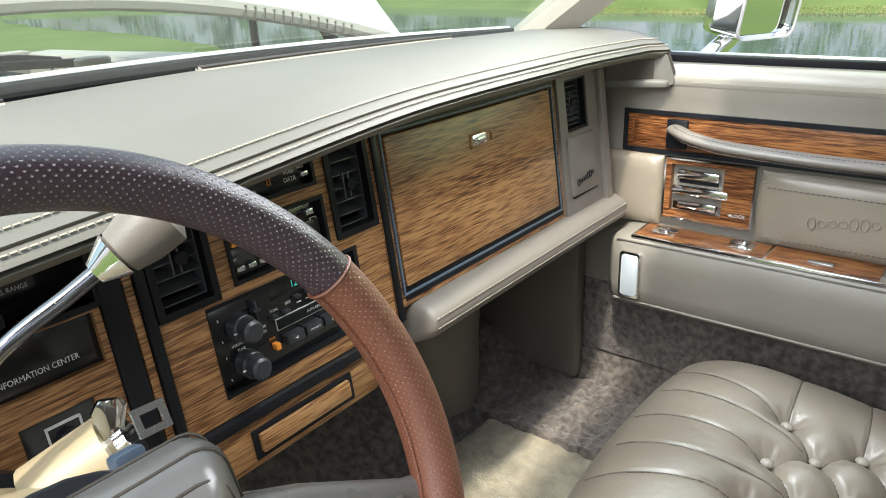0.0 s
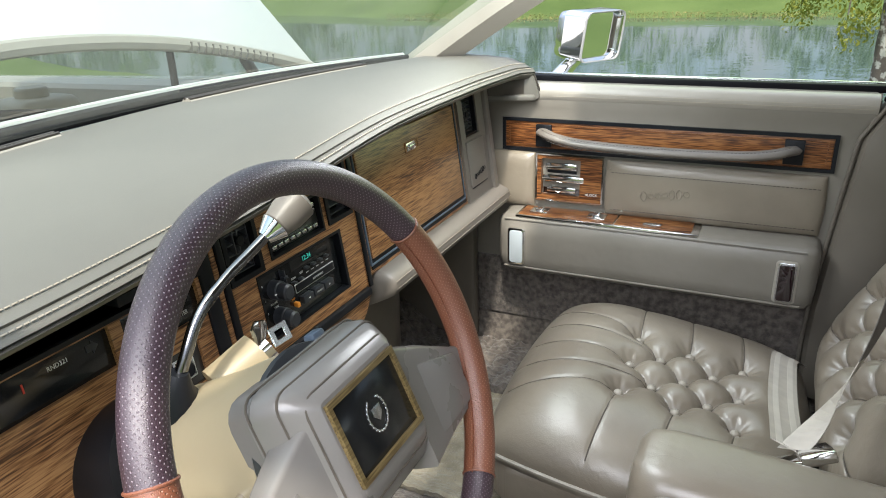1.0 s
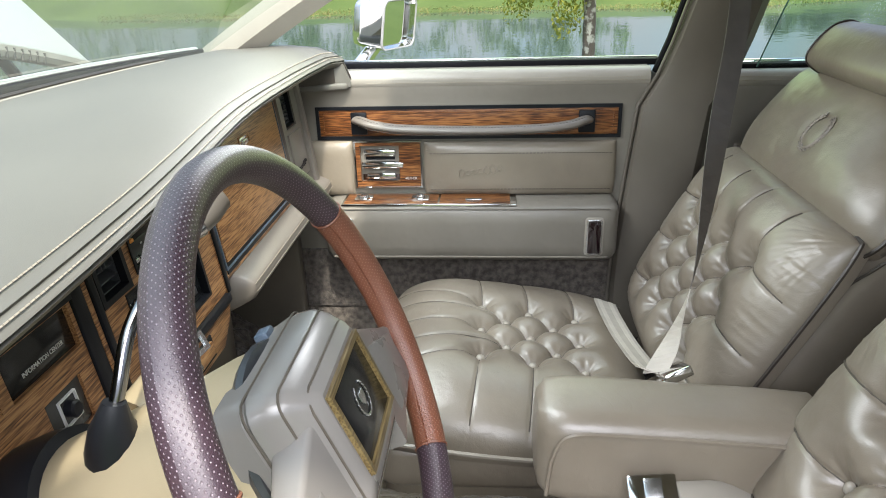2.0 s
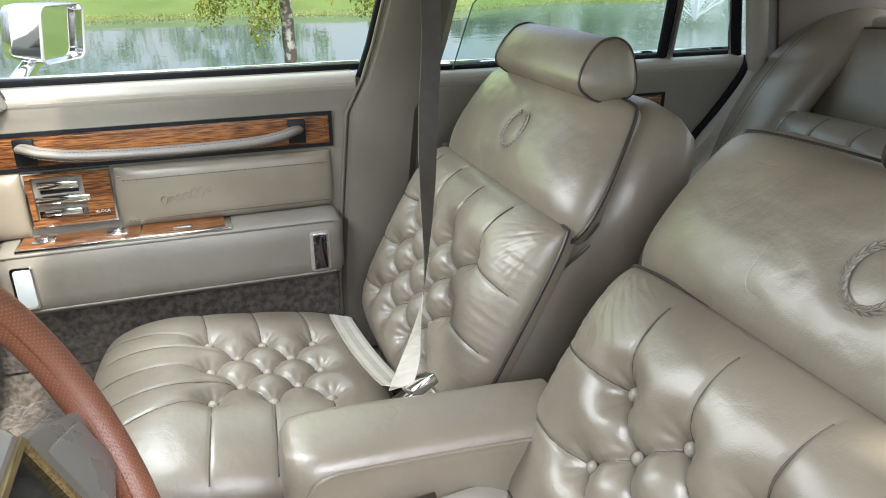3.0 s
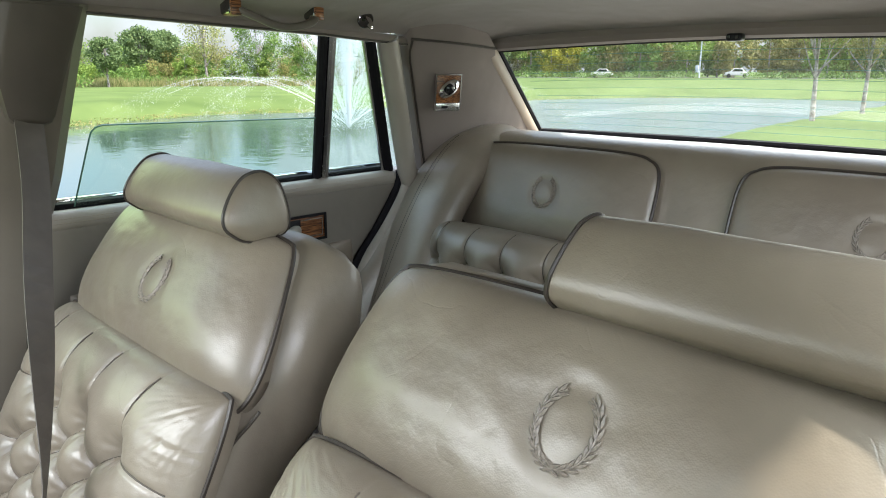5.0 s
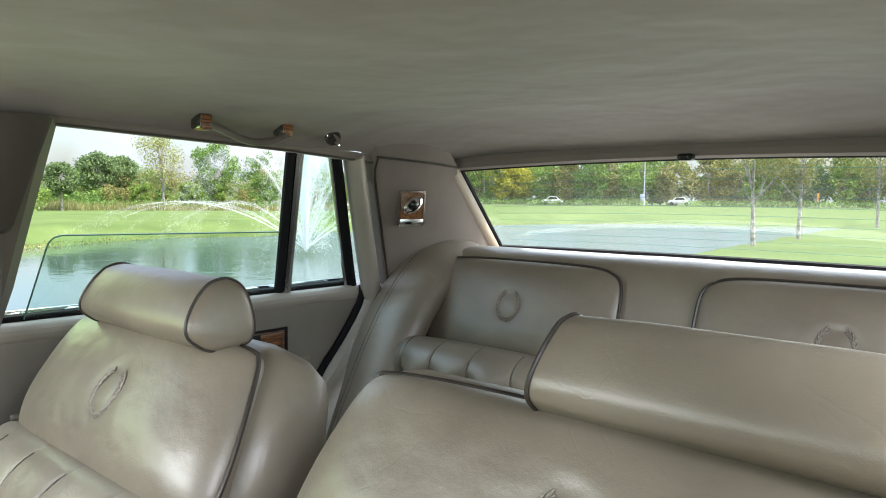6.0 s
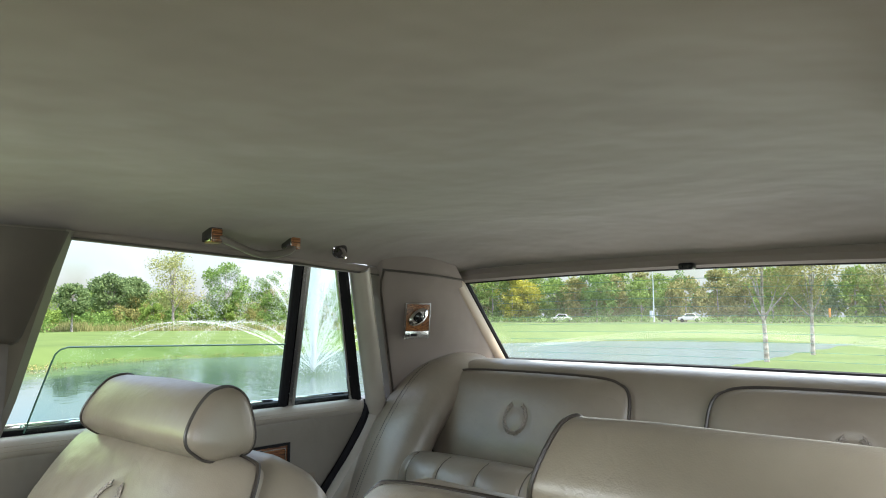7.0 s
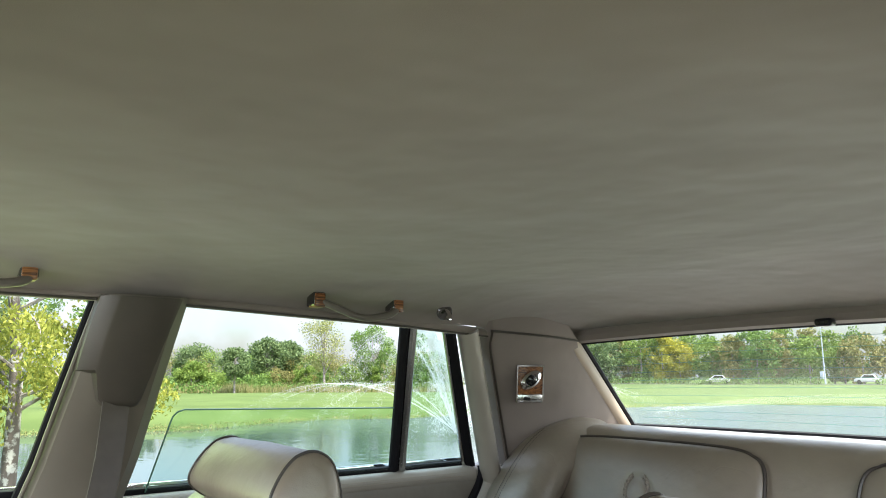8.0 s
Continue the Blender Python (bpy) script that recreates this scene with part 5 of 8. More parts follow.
for hw, top, bot, hz in ((0.0775, 0.0510, -0.0950, -0.0310), (0.0715, 0.0465, -0.0890, -0.0065), (0.0610, 0.0355, -0.0710, 0.0083)):
    # dark rings draw the shade of the grooves round the hub
    link("hub_groove", in_wheel(tube(hub_ring(hw, top, bot, hz, 0.014), 0.0011, 5, closed=True)), M_SEAM_SHADE, wheel)
link("emblem_frame", in_wheel(mapped(holed(-0.0495, 0.0495, -0.049, 0.0235, [(-0.0450, 0.0450, -0.0445, 0.019)], 0.012, 0.0195), lambda x, d, z: (x, z, d))), M_GOLD, wheel, "gold-edged wood emblem frame")
link("emblem_plate", in_wheel(rbox(-0.0455, 0.0455, -0.045, 0.0195, 0.010, 0.0165, 0.001)), M_FACE, wheel, "black emblem plate")
leaf = []
for sgn in (-1, 1):
    for k in range(9):
        a = radians(-82 + 17 * k)
        c = Vector((sgn * 0.0125 * math.cos(a), 0.0145 * math.sin(a) - 0.0125, 0.0170))
        leaf.append(moved(rbox(-0.0022, 0.0022, -0.0008, 0.0008, 0, 0.0008, 0.0003, 1), Matrix.Translation(c) @ pose(0, 0, 0, 0, 0, math.degrees(math.atan2(math.cos(a), -sgn * math.sin(a))) + 18)))
leaf.append(prism([(-0.006, -0.006), (0.006, -0.006), (0.006, -0.013), (0.0, -0.019), (-0.006, -0.013)], 2, 0.0165, 0.0180, 0.0004))
for piece in leaf[:-1]:
    link("crest_leaf", in_wheel(piece), M_STEEL, wheel)
link("crest_shield", in_wheel(leaf[-1]), M_STEEL, wheel, "plain silver shield")
# spokes, drooping a little to either side
for sgn in (1, -1):
    prof = []
    for t, hh, y, dz, th in ((0.060, 0.062, -0.043, -0.012, 0.034), (0.110, 0.049, -0.052, -0.013, 0.026), (0.150, 0.037, -0.062, -0.012, 0.020), (0.170, 0.032, -0.068, -0.010, 0.016), (0.181, 0.031, -0.070, -0.008, 0.012)):
        prof.append([(sgn * t, q[0] + y, q[1] + dz) for q in round_rect(-hh, hh, -th / 2, th / 2, min(0.005, th / 2.2), 3)])
    link("spoke", in_wheel(loft(prof)), M_HUB, wheel, "taupe spoke cover")
    link("spoke_panel", in_wheel(prism([(sgn * x, y) for x, y in ((0.090, -0.090), (0.093, -0.016), (0.158, -0.038), (0.162, -0.090))], 2, -0.004, 0.0022, 0.002)), M_HUB, wheel)
    link("spoke_edge", in_wheel(tube([(sgn * 0.176, y, -0.004) for y in np.linspace(-0.100, -0.040, 6)], 0.004, 6)), M_STEEL, wheel)

column = thing("steering_column", "tan plastic steering column with ignition lock", "steering column")
col = []
for z, r, sq in ((-0.045, 0.075, 1.0), (-0.075, 0.074, 1.0), (-0.12, 0.068, 1.0), (-0.20, 0.064, 1.0), (-0.245, 0.062, 1.0), (-0.255, 0.058, 1.0)):
    col.append([(r * math.cos(a), -0.022 + r * sq * math.sin(a), z) for a in np.linspace(0, 2 * math.pi, 33)[:-1]])
link("shroud", moved(loft(col), W_M), M_COLUMN, column, angle=50)
link("shroud_gap", moved(loft([[(r * math.cos(a), -0.022 + r * math.sin(a), z) for a in np.linspace(0, 2 * math.pi, 33)[:-1]] for z, r in ((-0.060, 0.072), (-0.050, 0.0795), (-0.044, 0.079), (-0.042, 0.070))]), W_M), M_KNOB, column)
link("lower_shroud", moved(loft([[(r * math.cos(a), -0.022 + r * math.sin(a), z) for a in np.linspace(0, 2 * math.pi, 33)[:-1]] for z, r in ((-0.25, 0.071), (-0.27, 0.073), (-0.34, 0.070))]), W_M), M_BLACK, column)
link("lock_housing", moved(tube([(0.035, 0.022, -0.19), (0.080, 0.034, -0.165)], 0.026, 18), W_M), M_COLUMN, column)
link("ignition_lock", moved(tube([(0.078, 0.033, -0.166), (0.090, 0.037, -0.158)], 0.016, 16), W_M), M_CHROME, column, "chrome ignition lock")
link("key_tab", moved(tube([(0.078, 0.040, -0.158), (0.080, 0.062, -0.150), (0.082, 0.068, -0.148)], [0.006, 0.012, 0.008], 10, flat=0.35), W_M), M_CHROME, column)
link("key_bow", moved(mapped(ring_frame(-0.013, 0.013, -0.010, 0.010, 0.005, -0.0015, 0.0015), lambda x, y, z: (0.102 + x * 0.8, 0.044 + z, -0.150 + y + 0.2 * x)), W_M), M_STEEL, column)
link("hazard_stem", moved(tube([(0.045, 0.030, -0.060), (0.045, 0.046, -0.053)], 0.004, 8), W_M), M_BLACK, column)
link("hazard_knob", moved(rbox(0.037, 0.054, 0.042, 0.054, -0.060, -0.046, 0.003), W_M), M_BLUE, column, "blue-grey plastic knob")
# gear selector on the column
tip, low = Vector((-0.276, 0.420, 0.950)), Vector((-0.392, 0.450, 0.835))
lever = smooth_path([low, Vector((-0.379, 0.444, 0.866)), Vector((-0.358, 0.441, 0.898)), Vector((-0.328, 0.434, 0.921)), Vector((-0.297, 0.427, 0.937)), tip], 8)
sel = thing("gear_selector", "chrome column gear selector with a taupe knob", "gear lever")
link("stalk", tube(lever, [0.0058] * 22 + [0.0052] * (len(lever) - 22), 12), M_STALK, sel)
ax = (lever[-1] - lever[-6]).normalized()
link("ferrule", tube([tip - ax * 0.006, tip + ax * 0.004, tip + ax * 0.010], [0.0075, 0.0125, 0.0155], 16), M_CHROME, sel)
link("knob", tube([tip + ax * 0.009, tip + ax * 0.012, tip + ax * 0.026, tip + ax * 0.044, tip + ax * 0.049], [0.0105, 0.0145, 0.0178, 0.0184, 0.011], 20), M_BOLSTER, sel, "taupe moulded knob")
link("boot", tube([low + Vector((0.01, 0.006, -0.03)), low, low + Vector((0.004, -0.004, 0.02))], [0.026, 0.017, 0.009], 14), M_BLACK, sel)
sig = thing("turn_signal_lever", "chrome turn signal lever on the column", "lever")
link("stalk", tube([W_M @ Vector((-0.06, -0.03, -0.09)), W_M @ Vector((-0.17, -0.04, -0.07))], 0.0045, 10), M_CHROME, sig)

# ---- front seats
REC = radians(25)
BACK_ORG = Vector((0, -0.165, 0.42))


def diamond(rows):
    """Buttons in rows (v, first u, step, count) and the creases between neighbours."""
    bt = [(u0 + k * st, v) for v, u0, st, n in rows for k in range(n)]
    cr = []
    for i, p in enumerate(bt):
        for q in bt[i + 1:]:
            if 0.03 < abs(p[1] - q[1]) < 0.075 and abs(p[0] - q[0]) < 0.08:
                cr.append((*p, *q))
    return bt, cr


def seam_shade_lines(lines, height, hu, hv):
    """Thin dark tubes along the folds: seam thread and the shade at their bottoms."""
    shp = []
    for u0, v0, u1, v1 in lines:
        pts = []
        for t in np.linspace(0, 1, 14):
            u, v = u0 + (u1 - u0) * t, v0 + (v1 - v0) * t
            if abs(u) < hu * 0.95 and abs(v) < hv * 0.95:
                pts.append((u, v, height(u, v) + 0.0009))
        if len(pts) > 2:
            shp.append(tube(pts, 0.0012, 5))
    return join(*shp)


def wreath(cu, cv, r, height, m, parent, mat, label):
    """An embossed ring of leaves, open at the top, lying on a cushion's face."""
    shp = []
    for sgn in (-1, 1):
        for k in range(10):
            a = radians(-84 + 15.5 * k)
            for side in (-1, 1):
                rr = r + side * 0.0024
                u, v = cu + sgn * rr * math.cos(a), cv + 1.20 * rr * math.sin(a)
                d = math.degrees(math.atan2(1.12 * math.cos(a), -sgn * math.sin(a))) + sgn * side * -22
                lf = [[(x, y * w, z * w) for x, y, z in ((0, 1, 0), (0, 0, 1.0), (0, -1, 0), (0, 0, -1))] for w in (0.0, 0.0017, 0.0020, 0.0012, 0.0)]
                ring = [[(xx, y, z) for _, y, z in q] for xx, q in zip((-0.0064, -0.0033, 0.0004, 0.0041, 0.0068), lf)]
                link("wreath_leaf", moved(loft(ring, cap=False), m @ Matrix.Translation((u, v, height(u, v) + 0.0014)) @ pose(0, 0, 0, 0, 0, d)), mat, parent)
    for sgn in (-1, 1):
        pts = []
        for k in range(12):
            a = radians(-100 + 15 * k)
            u, v = cu + sgn * r * math.cos(a), cv + 1.20 * r * math.sin(a)
            pts.append((u, v, height(u, v) + 0.0016))
        shp.append(tube(pts, 0.0011, 5))
    return [link("wreath_stem", moved(q, m), mat, parent, label) for q in shp]


def head_half(z):
    """Half the headrest's width, which narrows towards its top."""
    return 0.163 - 0.010 * float(smoothstep(0.965, 1.05, z))


def seat(name, cx, dy, label, group, hx, hdy, mark, phw, pv, pn, shift, pu, phu, ptap):
    """A front seat with its middle at cx; inboard is +1 or -1 towards the car's middle."""
    st = thing(name, label, "car seat", group)
    inboard = -1 if cx > 0 else 1
    off = Matrix.Translation((0, dy, 0))
    link("seat_base", prism(round_rect(cx - 0.262, cx + 0.262, -0.10 + dy, 0.350 + dy, 0.05, 5), 2, 0.22, 0.385, 0.012), M_LEATHER, st)
    link("seat_skirt", prism(round_rect(cx - 0.270, cx + 0.270, -0.12 + dy, 0.368 + dy, 0.055, 6), 2, 0.330, 0.412, 0.016, 3), M_LEATHER, st)
    # cushion
    bt, cr = diamond([(0.057, -0.098, 0.098, 3), (0.008, -0.049, 0.098, 2), (-0.040, -0.098, 0.098, 3), (-0.088, -0.049, 0.098, 2), (-0.137, -0.098, 0.098, 3)])
    pl = []
    for u, v in bt:
        if v > 0.05:
            pl.append((u, v, u * 1.7, 0.27))
        if abs(u) > 0.09:
            pl.append((u, v, math.copysign(0.30, u), v + 0.015))
    pl += [(sg * 0.049, 0.008, sg * 0.085, 0.27) for sg in (-1, 1)]
    cm = off @ Matrix.Translation((cx, 0.130, 0.412)) @ pose(0, 0, 0, 4.5, 0, 0)
    shp, border, hgt = pad(0.285, 0.262, 0.092, 0.30, 3.4, 0.02, bt, cr, 0.028, 0.028, 0.0140, 210, 200,
                           sag=lambda u, v: 0.012 * np.exp(-((v - 0.15) / 0.11) ** 2) - 0.010 * np.exp(-((v + 0.12) / 0.10) ** 2 - (u / 0.2) ** 2), wrinkles=0.0009, seed=3 + cx, cup=0.42, pleats=pl)
    cu = link("cushion", moved(shp, cm), M_LEATHER, st, "button-tufted leather seat cushion", angle=70)
    # dark lines drawn along the tufts' folds in place of their shade
    link("seam", moved(seam_shade_lines(cr + pl, hgt, 0.285, 0.262), cm), M_SEAM_SHADE, cu)
    link("piping", moved(tube([Vector(b) * 1.004 for b in border[::3]], 0.0042, 6, closed=True), cm), M_PIPING_PALE, cu)
    for u, v in bt:
        link("button", moved(button(), cm @ Matrix.Translation((u, v, hgt(u, v) + 0.0165))), M_BUTTON, cu)
    # backrest: shell, upper panel, loose pillow, headrest
    bm_ = off @ Matrix.Translation((cx, BACK_ORG.y, BACK_ORG.z)) @ Matrix(((1, 0, 0, 0), (0, -math.sin(REC), math.cos(REC), 0), (0, math.cos(REC), math.sin(REC), 0), (0, 0, 0, 1)))
    # in this frame: x across, y up the backrest, z towards the driver's chest
    rings = []
    for s, hw, zf, zb in ((-0.06, 0.245, -0.03, -0.11), (0.05, 0.252, -0.03, -0.14), (0.20, 0.258, -0.034, -0.165), (0.34, 0.262, -0.040, -0.180), (0.40, 0.284, -0.046, -0.192), (0.46, 0.302, -0.046, -0.195), (0.52, 0.302, -0.050, -0.195),
                          (0.565, 0.300, -0.060, -0.192), (0.600, 0.294, -0.072, -0.188), (0.622, 0.282, -0.084, -0.178), (0.635, 0.255, -0.100, -0.158)):
        ring = []
        for x, z in round_rect(-hw, hw, zb, zf, min(0.052, (zf - zb) * 0.45), 6):
            t = (zf - z) / (zf - zb)
            front = 1 - ptap * (1.0 if x * inboard > 0 else 0.25) * float(smoothstep(0.424, 0.640, s))
            ring.append((x * phu / 0.288 * (front + (1 - front) * 0.65 * float(smoothstep(0.0, 0.7, t))) + pu * float(smoothstep(0.30, 0.46, s)), s + (0.25 * (z + 0.09) if s > 0.55 else 0.0), z))
        rings.append(ring)
    link("backrest_shell", moved(loft(rings), bm_), M_LEATHER, st, "smooth leather backrest sides", angle=60)
    for sg in (-1, 1):
        for off_w in (0.0,):
            link("piping", moved(tube(smooth_path([(sg * (x + off_w * 0.6) * phu / 0.288, y, z - off_w) for x, y, z in ((0.240, 0.0, -0.034), (0.246, 0.12, -0.036), (0.250, 0.24, -0.039), (0.254, 0.31, -0.041), (0.266, 0.350, -0.044), (0.282, 0.380, -0.047), (0.290, 0.400, -0.050))], 6), 0.0024, 6), bm_), M_COVER, st)
    um = bm_ @ Matrix.Translation((pu, 0.500, -0.050)) @ pose(0, 0, 0, -8, 0, 0)
    shp, border, uh = pad(phu * 1.00, 0.121, 0.056, 0.12, 4.4, 0.02, ear=-0.05, wrinkles=0.0017, seed=9 + 3 * cx, nu=150, nv=80, cup=0.6,
                          sag=lambda u, v: -0.0026 * np.exp(-((np.hypot(u - mark[0], (v - mark[1]) * 0.9) - 0.032) / 0.012) ** 2) + 0.006 * np.exp(-((v + 0.02) / 0.06) ** 2))
    def narrow(u, v, w):
        return u * (1 - ptap * (1.0 if u * inboard > 0 else 0.25) * float(smoothstep(-0.09, 0.126, v))), v, w
    shp, border = mapped(shp, narrow), [narrow(*b) for b in border]
    up = link("upper_panel", moved(shp, um), M_LEATHER, st, "smooth leather upper backrest with embroidered wreath", angle=70)
    link("piping", moved(tube([Vector(b) * 1.006 + Vector((0, 0, 0.003)) for b in border[::2]], 0.0032, 6, closed=True), um), M_PIPING, up)
    wreath(mark[0], mark[1], 0.0285, uh, um, up, M_EMBROIDERY, "embroidered wreath")
    bt, cr = diamond([(v, u0 + shift, 0.102, n) for v, u0, n in ((0.084, -0.153, 4), (0.034, -0.102, 3), (-0.016, -0.153, 4), (-0.066, -0.102, 3), (-0.116, -0.153, 4))])
    pl = []
    for u, v in bt:
        if v > 0.08:
            pl.append((u, v, u * 1.15, 0.22))
        if abs(u - shift) > 0.15:
            pl.append((u, v, math.copysign(0.32, u), v - 0.015))
    pm = bm_ @ Matrix.Translation((0, pv, pn)) @ pose(0, 0, 0, -2.5, 0, 0)
    shp, border, ph = pad(phw * 0.98, 0.208, 0.080, 0.05, 4.0, 0.024, bt, cr, 0.034, 0.029, 0.0150, 230, 190, ear=-0.035, folds=0.0032, wrinkles=0.0021, seed=21 + 5 * cx, cup=0.46, pleats=pl)
    pw = link("pillow_back", moved(shp, pm), M_LEATHER, st, "loose button-tufted leather pillow", angle=70)
    # the same drawn fold shade on the pillow
    link("seam", moved(seam_shade_lines(cr + pl, ph, phw, 0.208), pm), M_SEAM_SHADE, pw)
    link("piping", moved(tube([Vector(b) * 1.004 for b in border[::2]], 0.0034, 6, closed=True), pm), M_PIPING, pw)
    for u, v in bt:
        link("button", moved(button(), pm @ Matrix.Translation((u, v, ph(u, v) + 0.0125))), M_BUTTON, pw)
    # headrest: a rolled bolster
    prof = smooth_path([(0, -0.414, 0.962), (0, -0.400, 0.974), (0, -0.399, 0.990), (0, -0.411, 1.010), (0, -0.428, 1.028), (0, -0.448, 1.040), (0, -0.478, 1.042), (0, -0.504, 1.024), (0, -0.514, 0.980), (0, -0.503, 0.956), (0, -0.46, 0.950), (0, -0.432, 0.953)], 4, True)
    cy, cz = -0.455, 0.982
    prof = [Vector((p.x, cy + (p.y - cy) * 0.86, p.z)) for p in prof]
    rings = []
    for x, k in ((-1.055, 0.25), (-1.05, 0.55), (-1.035, 0.82), (-1.0, 0.98), (-0.96, 1.0), (-0.5, 1.02), (0, 1.025), (0.5, 1.02), (0.96, 1.0), (1.0, 0.98), (1.035, 0.82), (1.05, 0.55), (1.055, 0.25)):
        rings.append([(cx + hx + x * head_half(cz + (p.z - cz) * k), cy + (p.y - cy) * k + dy + hdy, cz + (p.z - cz) * k + 0.0016 * noise.noise(Vector((x * 4 + cx * 9, p.y * 30, p.z * 30)))) for p in prof])
    hd = link("headrest", loft(rings), M_LEATHER, st, "rolled leather headrest", angle=60)
    for x in (-0.99, 0.99):
        link("piping", tube([(cx + hx + x * head_half(p.z), cy + (p.y - cy) * 1.0 + dy + hdy, cz + (p.z - cz) * 1.0) for p in prof], 0.0024, 6, closed=True), M_PIPING, hd)
    link("headrest_post", tube([(cx - 0.05, -0.47 + dy, 0.80), (cx - 0.05, -0.47 + dy, 0.95)], 0.006, 10), M_CHROME, hd)
    link("headrest_post", tube([(cx + 0.05, -0.47 + dy, 0.80), (cx + 0.05, -0.47 + dy, 0.95)], 0.006, 10), M_CHROME, hd)
    return st


P_CX, D_CX, D_DY = 0.392, -0.316, -0.040
p_seat = seat("bucket_seat", P_CX, 0.0, "tan leather button-tufted passenger seat with pillow back", "front seats", -0.022, 0.0, (-0.031, 0.000), 0.292, 0.208, -0.008, 0.0, 0.0, 0.288, 0.14)
d_seat = seat("bucket_seat", D_CX, D_DY, "tan leather button-tufted driver's seat with pillow back", "front seats", -0.104, -0.028, (-0.036, 0.006), 0.308, 0.200, 0.010, -0.014, 0.024, 0.310, 0.07)

# folding armrest between the seats
arm = thing("centre_armrest", "padded tan leather armrest folded down between the front seats", "armrest")


def arm_ring(y, x0, x1, z0, z1, r):
    return [(x, y, z) for x, z in round_rect(x0, x1, z0, z1, r, 5)]


rings = []
for y, sh, zt in ((0.102, 0.028, -0.030), (0.098, 0.014, -0.012), (0.086, 0.004, -0.003), (0.06, 0.0, 0.0), (0.0, 0.0, 0.002), (-0.10, 0.0, 0.004), (-0.20, 0.0, 0.006), (-0.27, 0.0, 0.004)):
    rings.append(arm_ring(y, -0.090 + sh, 0.038 - sh, 0.490 + sh, 0.628 + zt - 0.08 * max(0.0, 0.05 - y), 0.030))
link("armrest_pad", mapped(loft(rings), lambda x, y, z: (x, y, z + 0.0025 * noise.noise(Vector((x * 20, y * 34, z * 8))))), M_LEATHER, arm)
link("piping", tube(smooth_path([(-0.0905, -0.23, 0.594), (-0.0915, -0.1, 0.604), (-0.0915, 0.0, 0.609), (-0.0915, 0.050, 0.609), (-0.0905, 0.072, 0.596), (-0.0890, 0.083, 0.565), (-0.086, 0.088, 0.51)], 6), 0.0030, 6), M_LEATHER, arm)


def ribbon(pts, sides, thick=0.0012):
    """A strap through pts; sides give half its width as a vector at each point."""
    rings = []
    for p, w in zip(pts, sides):
        p, w = Vector(p), Vector(w)
        rings.append([p - w, p + w])
    n = len(rings)
    vs = [tuple(q) for r in rings for q in r]
    nrm = []
    for i in range(n):
        a, b = rings[max(0, i - 1)], rings[min(n - 1, i + 1)]
        nrm.append(((b[0] + b[1]) - (a[0] + a[1])).cross(rings[i][1] - rings[i][0]).normalized() * thick)
    vs += [tuple(Vector(q) + nrm[i]) for i, r in enumerate(rings) for q in r]
    fs = []
    k = 2 * n
    for i in range(n - 1):
        a, b, c, d = 2 * i, 2 * i + 1, 2 * i + 3, 2 * i + 2
        fs += [(a, d, c, b), (k + a, k + b, k + c, k + d), (a, b, k + b, k + a), (b, c, k + c, k + b), (c, d, k + d, k + c), (d, a, k + a, k + d)]
    return vs, fs


belt = thing("passenger_seat_belt", "taupe webbing seat belt fastened across the passenger seat", "seat belt")
BUCKLE = Vector((0.064, -0.078, 0.590))
shoulder = smooth_path([(0.640, -0.312, 1.105), (0.590, -0.296, 1.00), (0.490, -0.256, 0.885), (0.340, -0.204, 0.765), (0.215, -0.158, 0.690), (0.125, -0.112, 0.632), tuple(BUCKLE + Vector((0.012, 0.0, 0.008)))], 6)
turn = []
for i, p in enumerate(shoulder):
    t = i / (len(shoulder) - 1)
    a = 0.10 + 1.42 * float(smoothstep(0.22, 0.72, t)) + 1.15 * float(smoothstep(0.70, 0.97, t))
    w = Vector((0.30, -1.0, 0.1)).normalized() * math.cos(a) + Vector((0.93, -0.25, -0.27)).normalized() * math.sin(a)
    turn.append(w * 0.0235)
link("shoulder_strap", ribbon(shoulder[:26], turn[:26]), M_BELT, belt)
# paler colour stands for light on the strap's turned-over face
link("strap_lit_end", ribbon(shoulder[25:], turn[25:]), M_BELT_PALE, belt, "stitched end of the webbing, coloured pale for its lit other face")
lap = smooth_path([(0.605, -0.100, 0.440), (0.553, -0.080, 0.474), (0.42, -0.074, 0.505), (0.28, -0.072, 0.538), (0.15, -0.074, 0.572), tuple(BUCKLE + Vector((0.014, 0.004, 0.008)))], 6)
link("lap_strap", ribbon(lap, [Vector((0.22, 0.93, 0.22)).normalized() * 0.0235] * len(lap)), M_BELT_PALE, belt, "pale lap webbing")
lap_side = Vector((0.22, 0.93, 0.22)).normalized()
for k in (-0.5, 0.5):
    link("webbing_rib", ribbon([p + lap_side * 0.0235 * k + Vector((0, 0, 0.0006)) for p in lap], [lap_side * 0.0045] * len(lap), 0.0016), M_BELT_RIB, belt, "paler woven stripe")
link("latch_tongue", moved(rbox(-0.018, 0.018, -0.012, 0.014, -0.002, 0.002, 0.001), Matrix.Translation(BUCKLE) @ pose(0, 0, 0, -20, 20, 10)), M_CHROME, belt)
link("buckle", moved(rbox(-0.020, 0.020, -0.050, -0.008, -0.008, 0.008, 0.003), Matrix.Translation(BUCKLE) @ pose(0, 0, 0, -20, 20, 10)), M_CHROME, belt, "chrome buckle")
link("upper_strap", ribbon([(0.664, -0.335, 1.10), (0.668, -0.325, 0.95), (0.70, -0.30, 0.7)], [Vector((0.1, -0.024, 0)).normalized() * 0.024] * 3), M_BELT, belt)

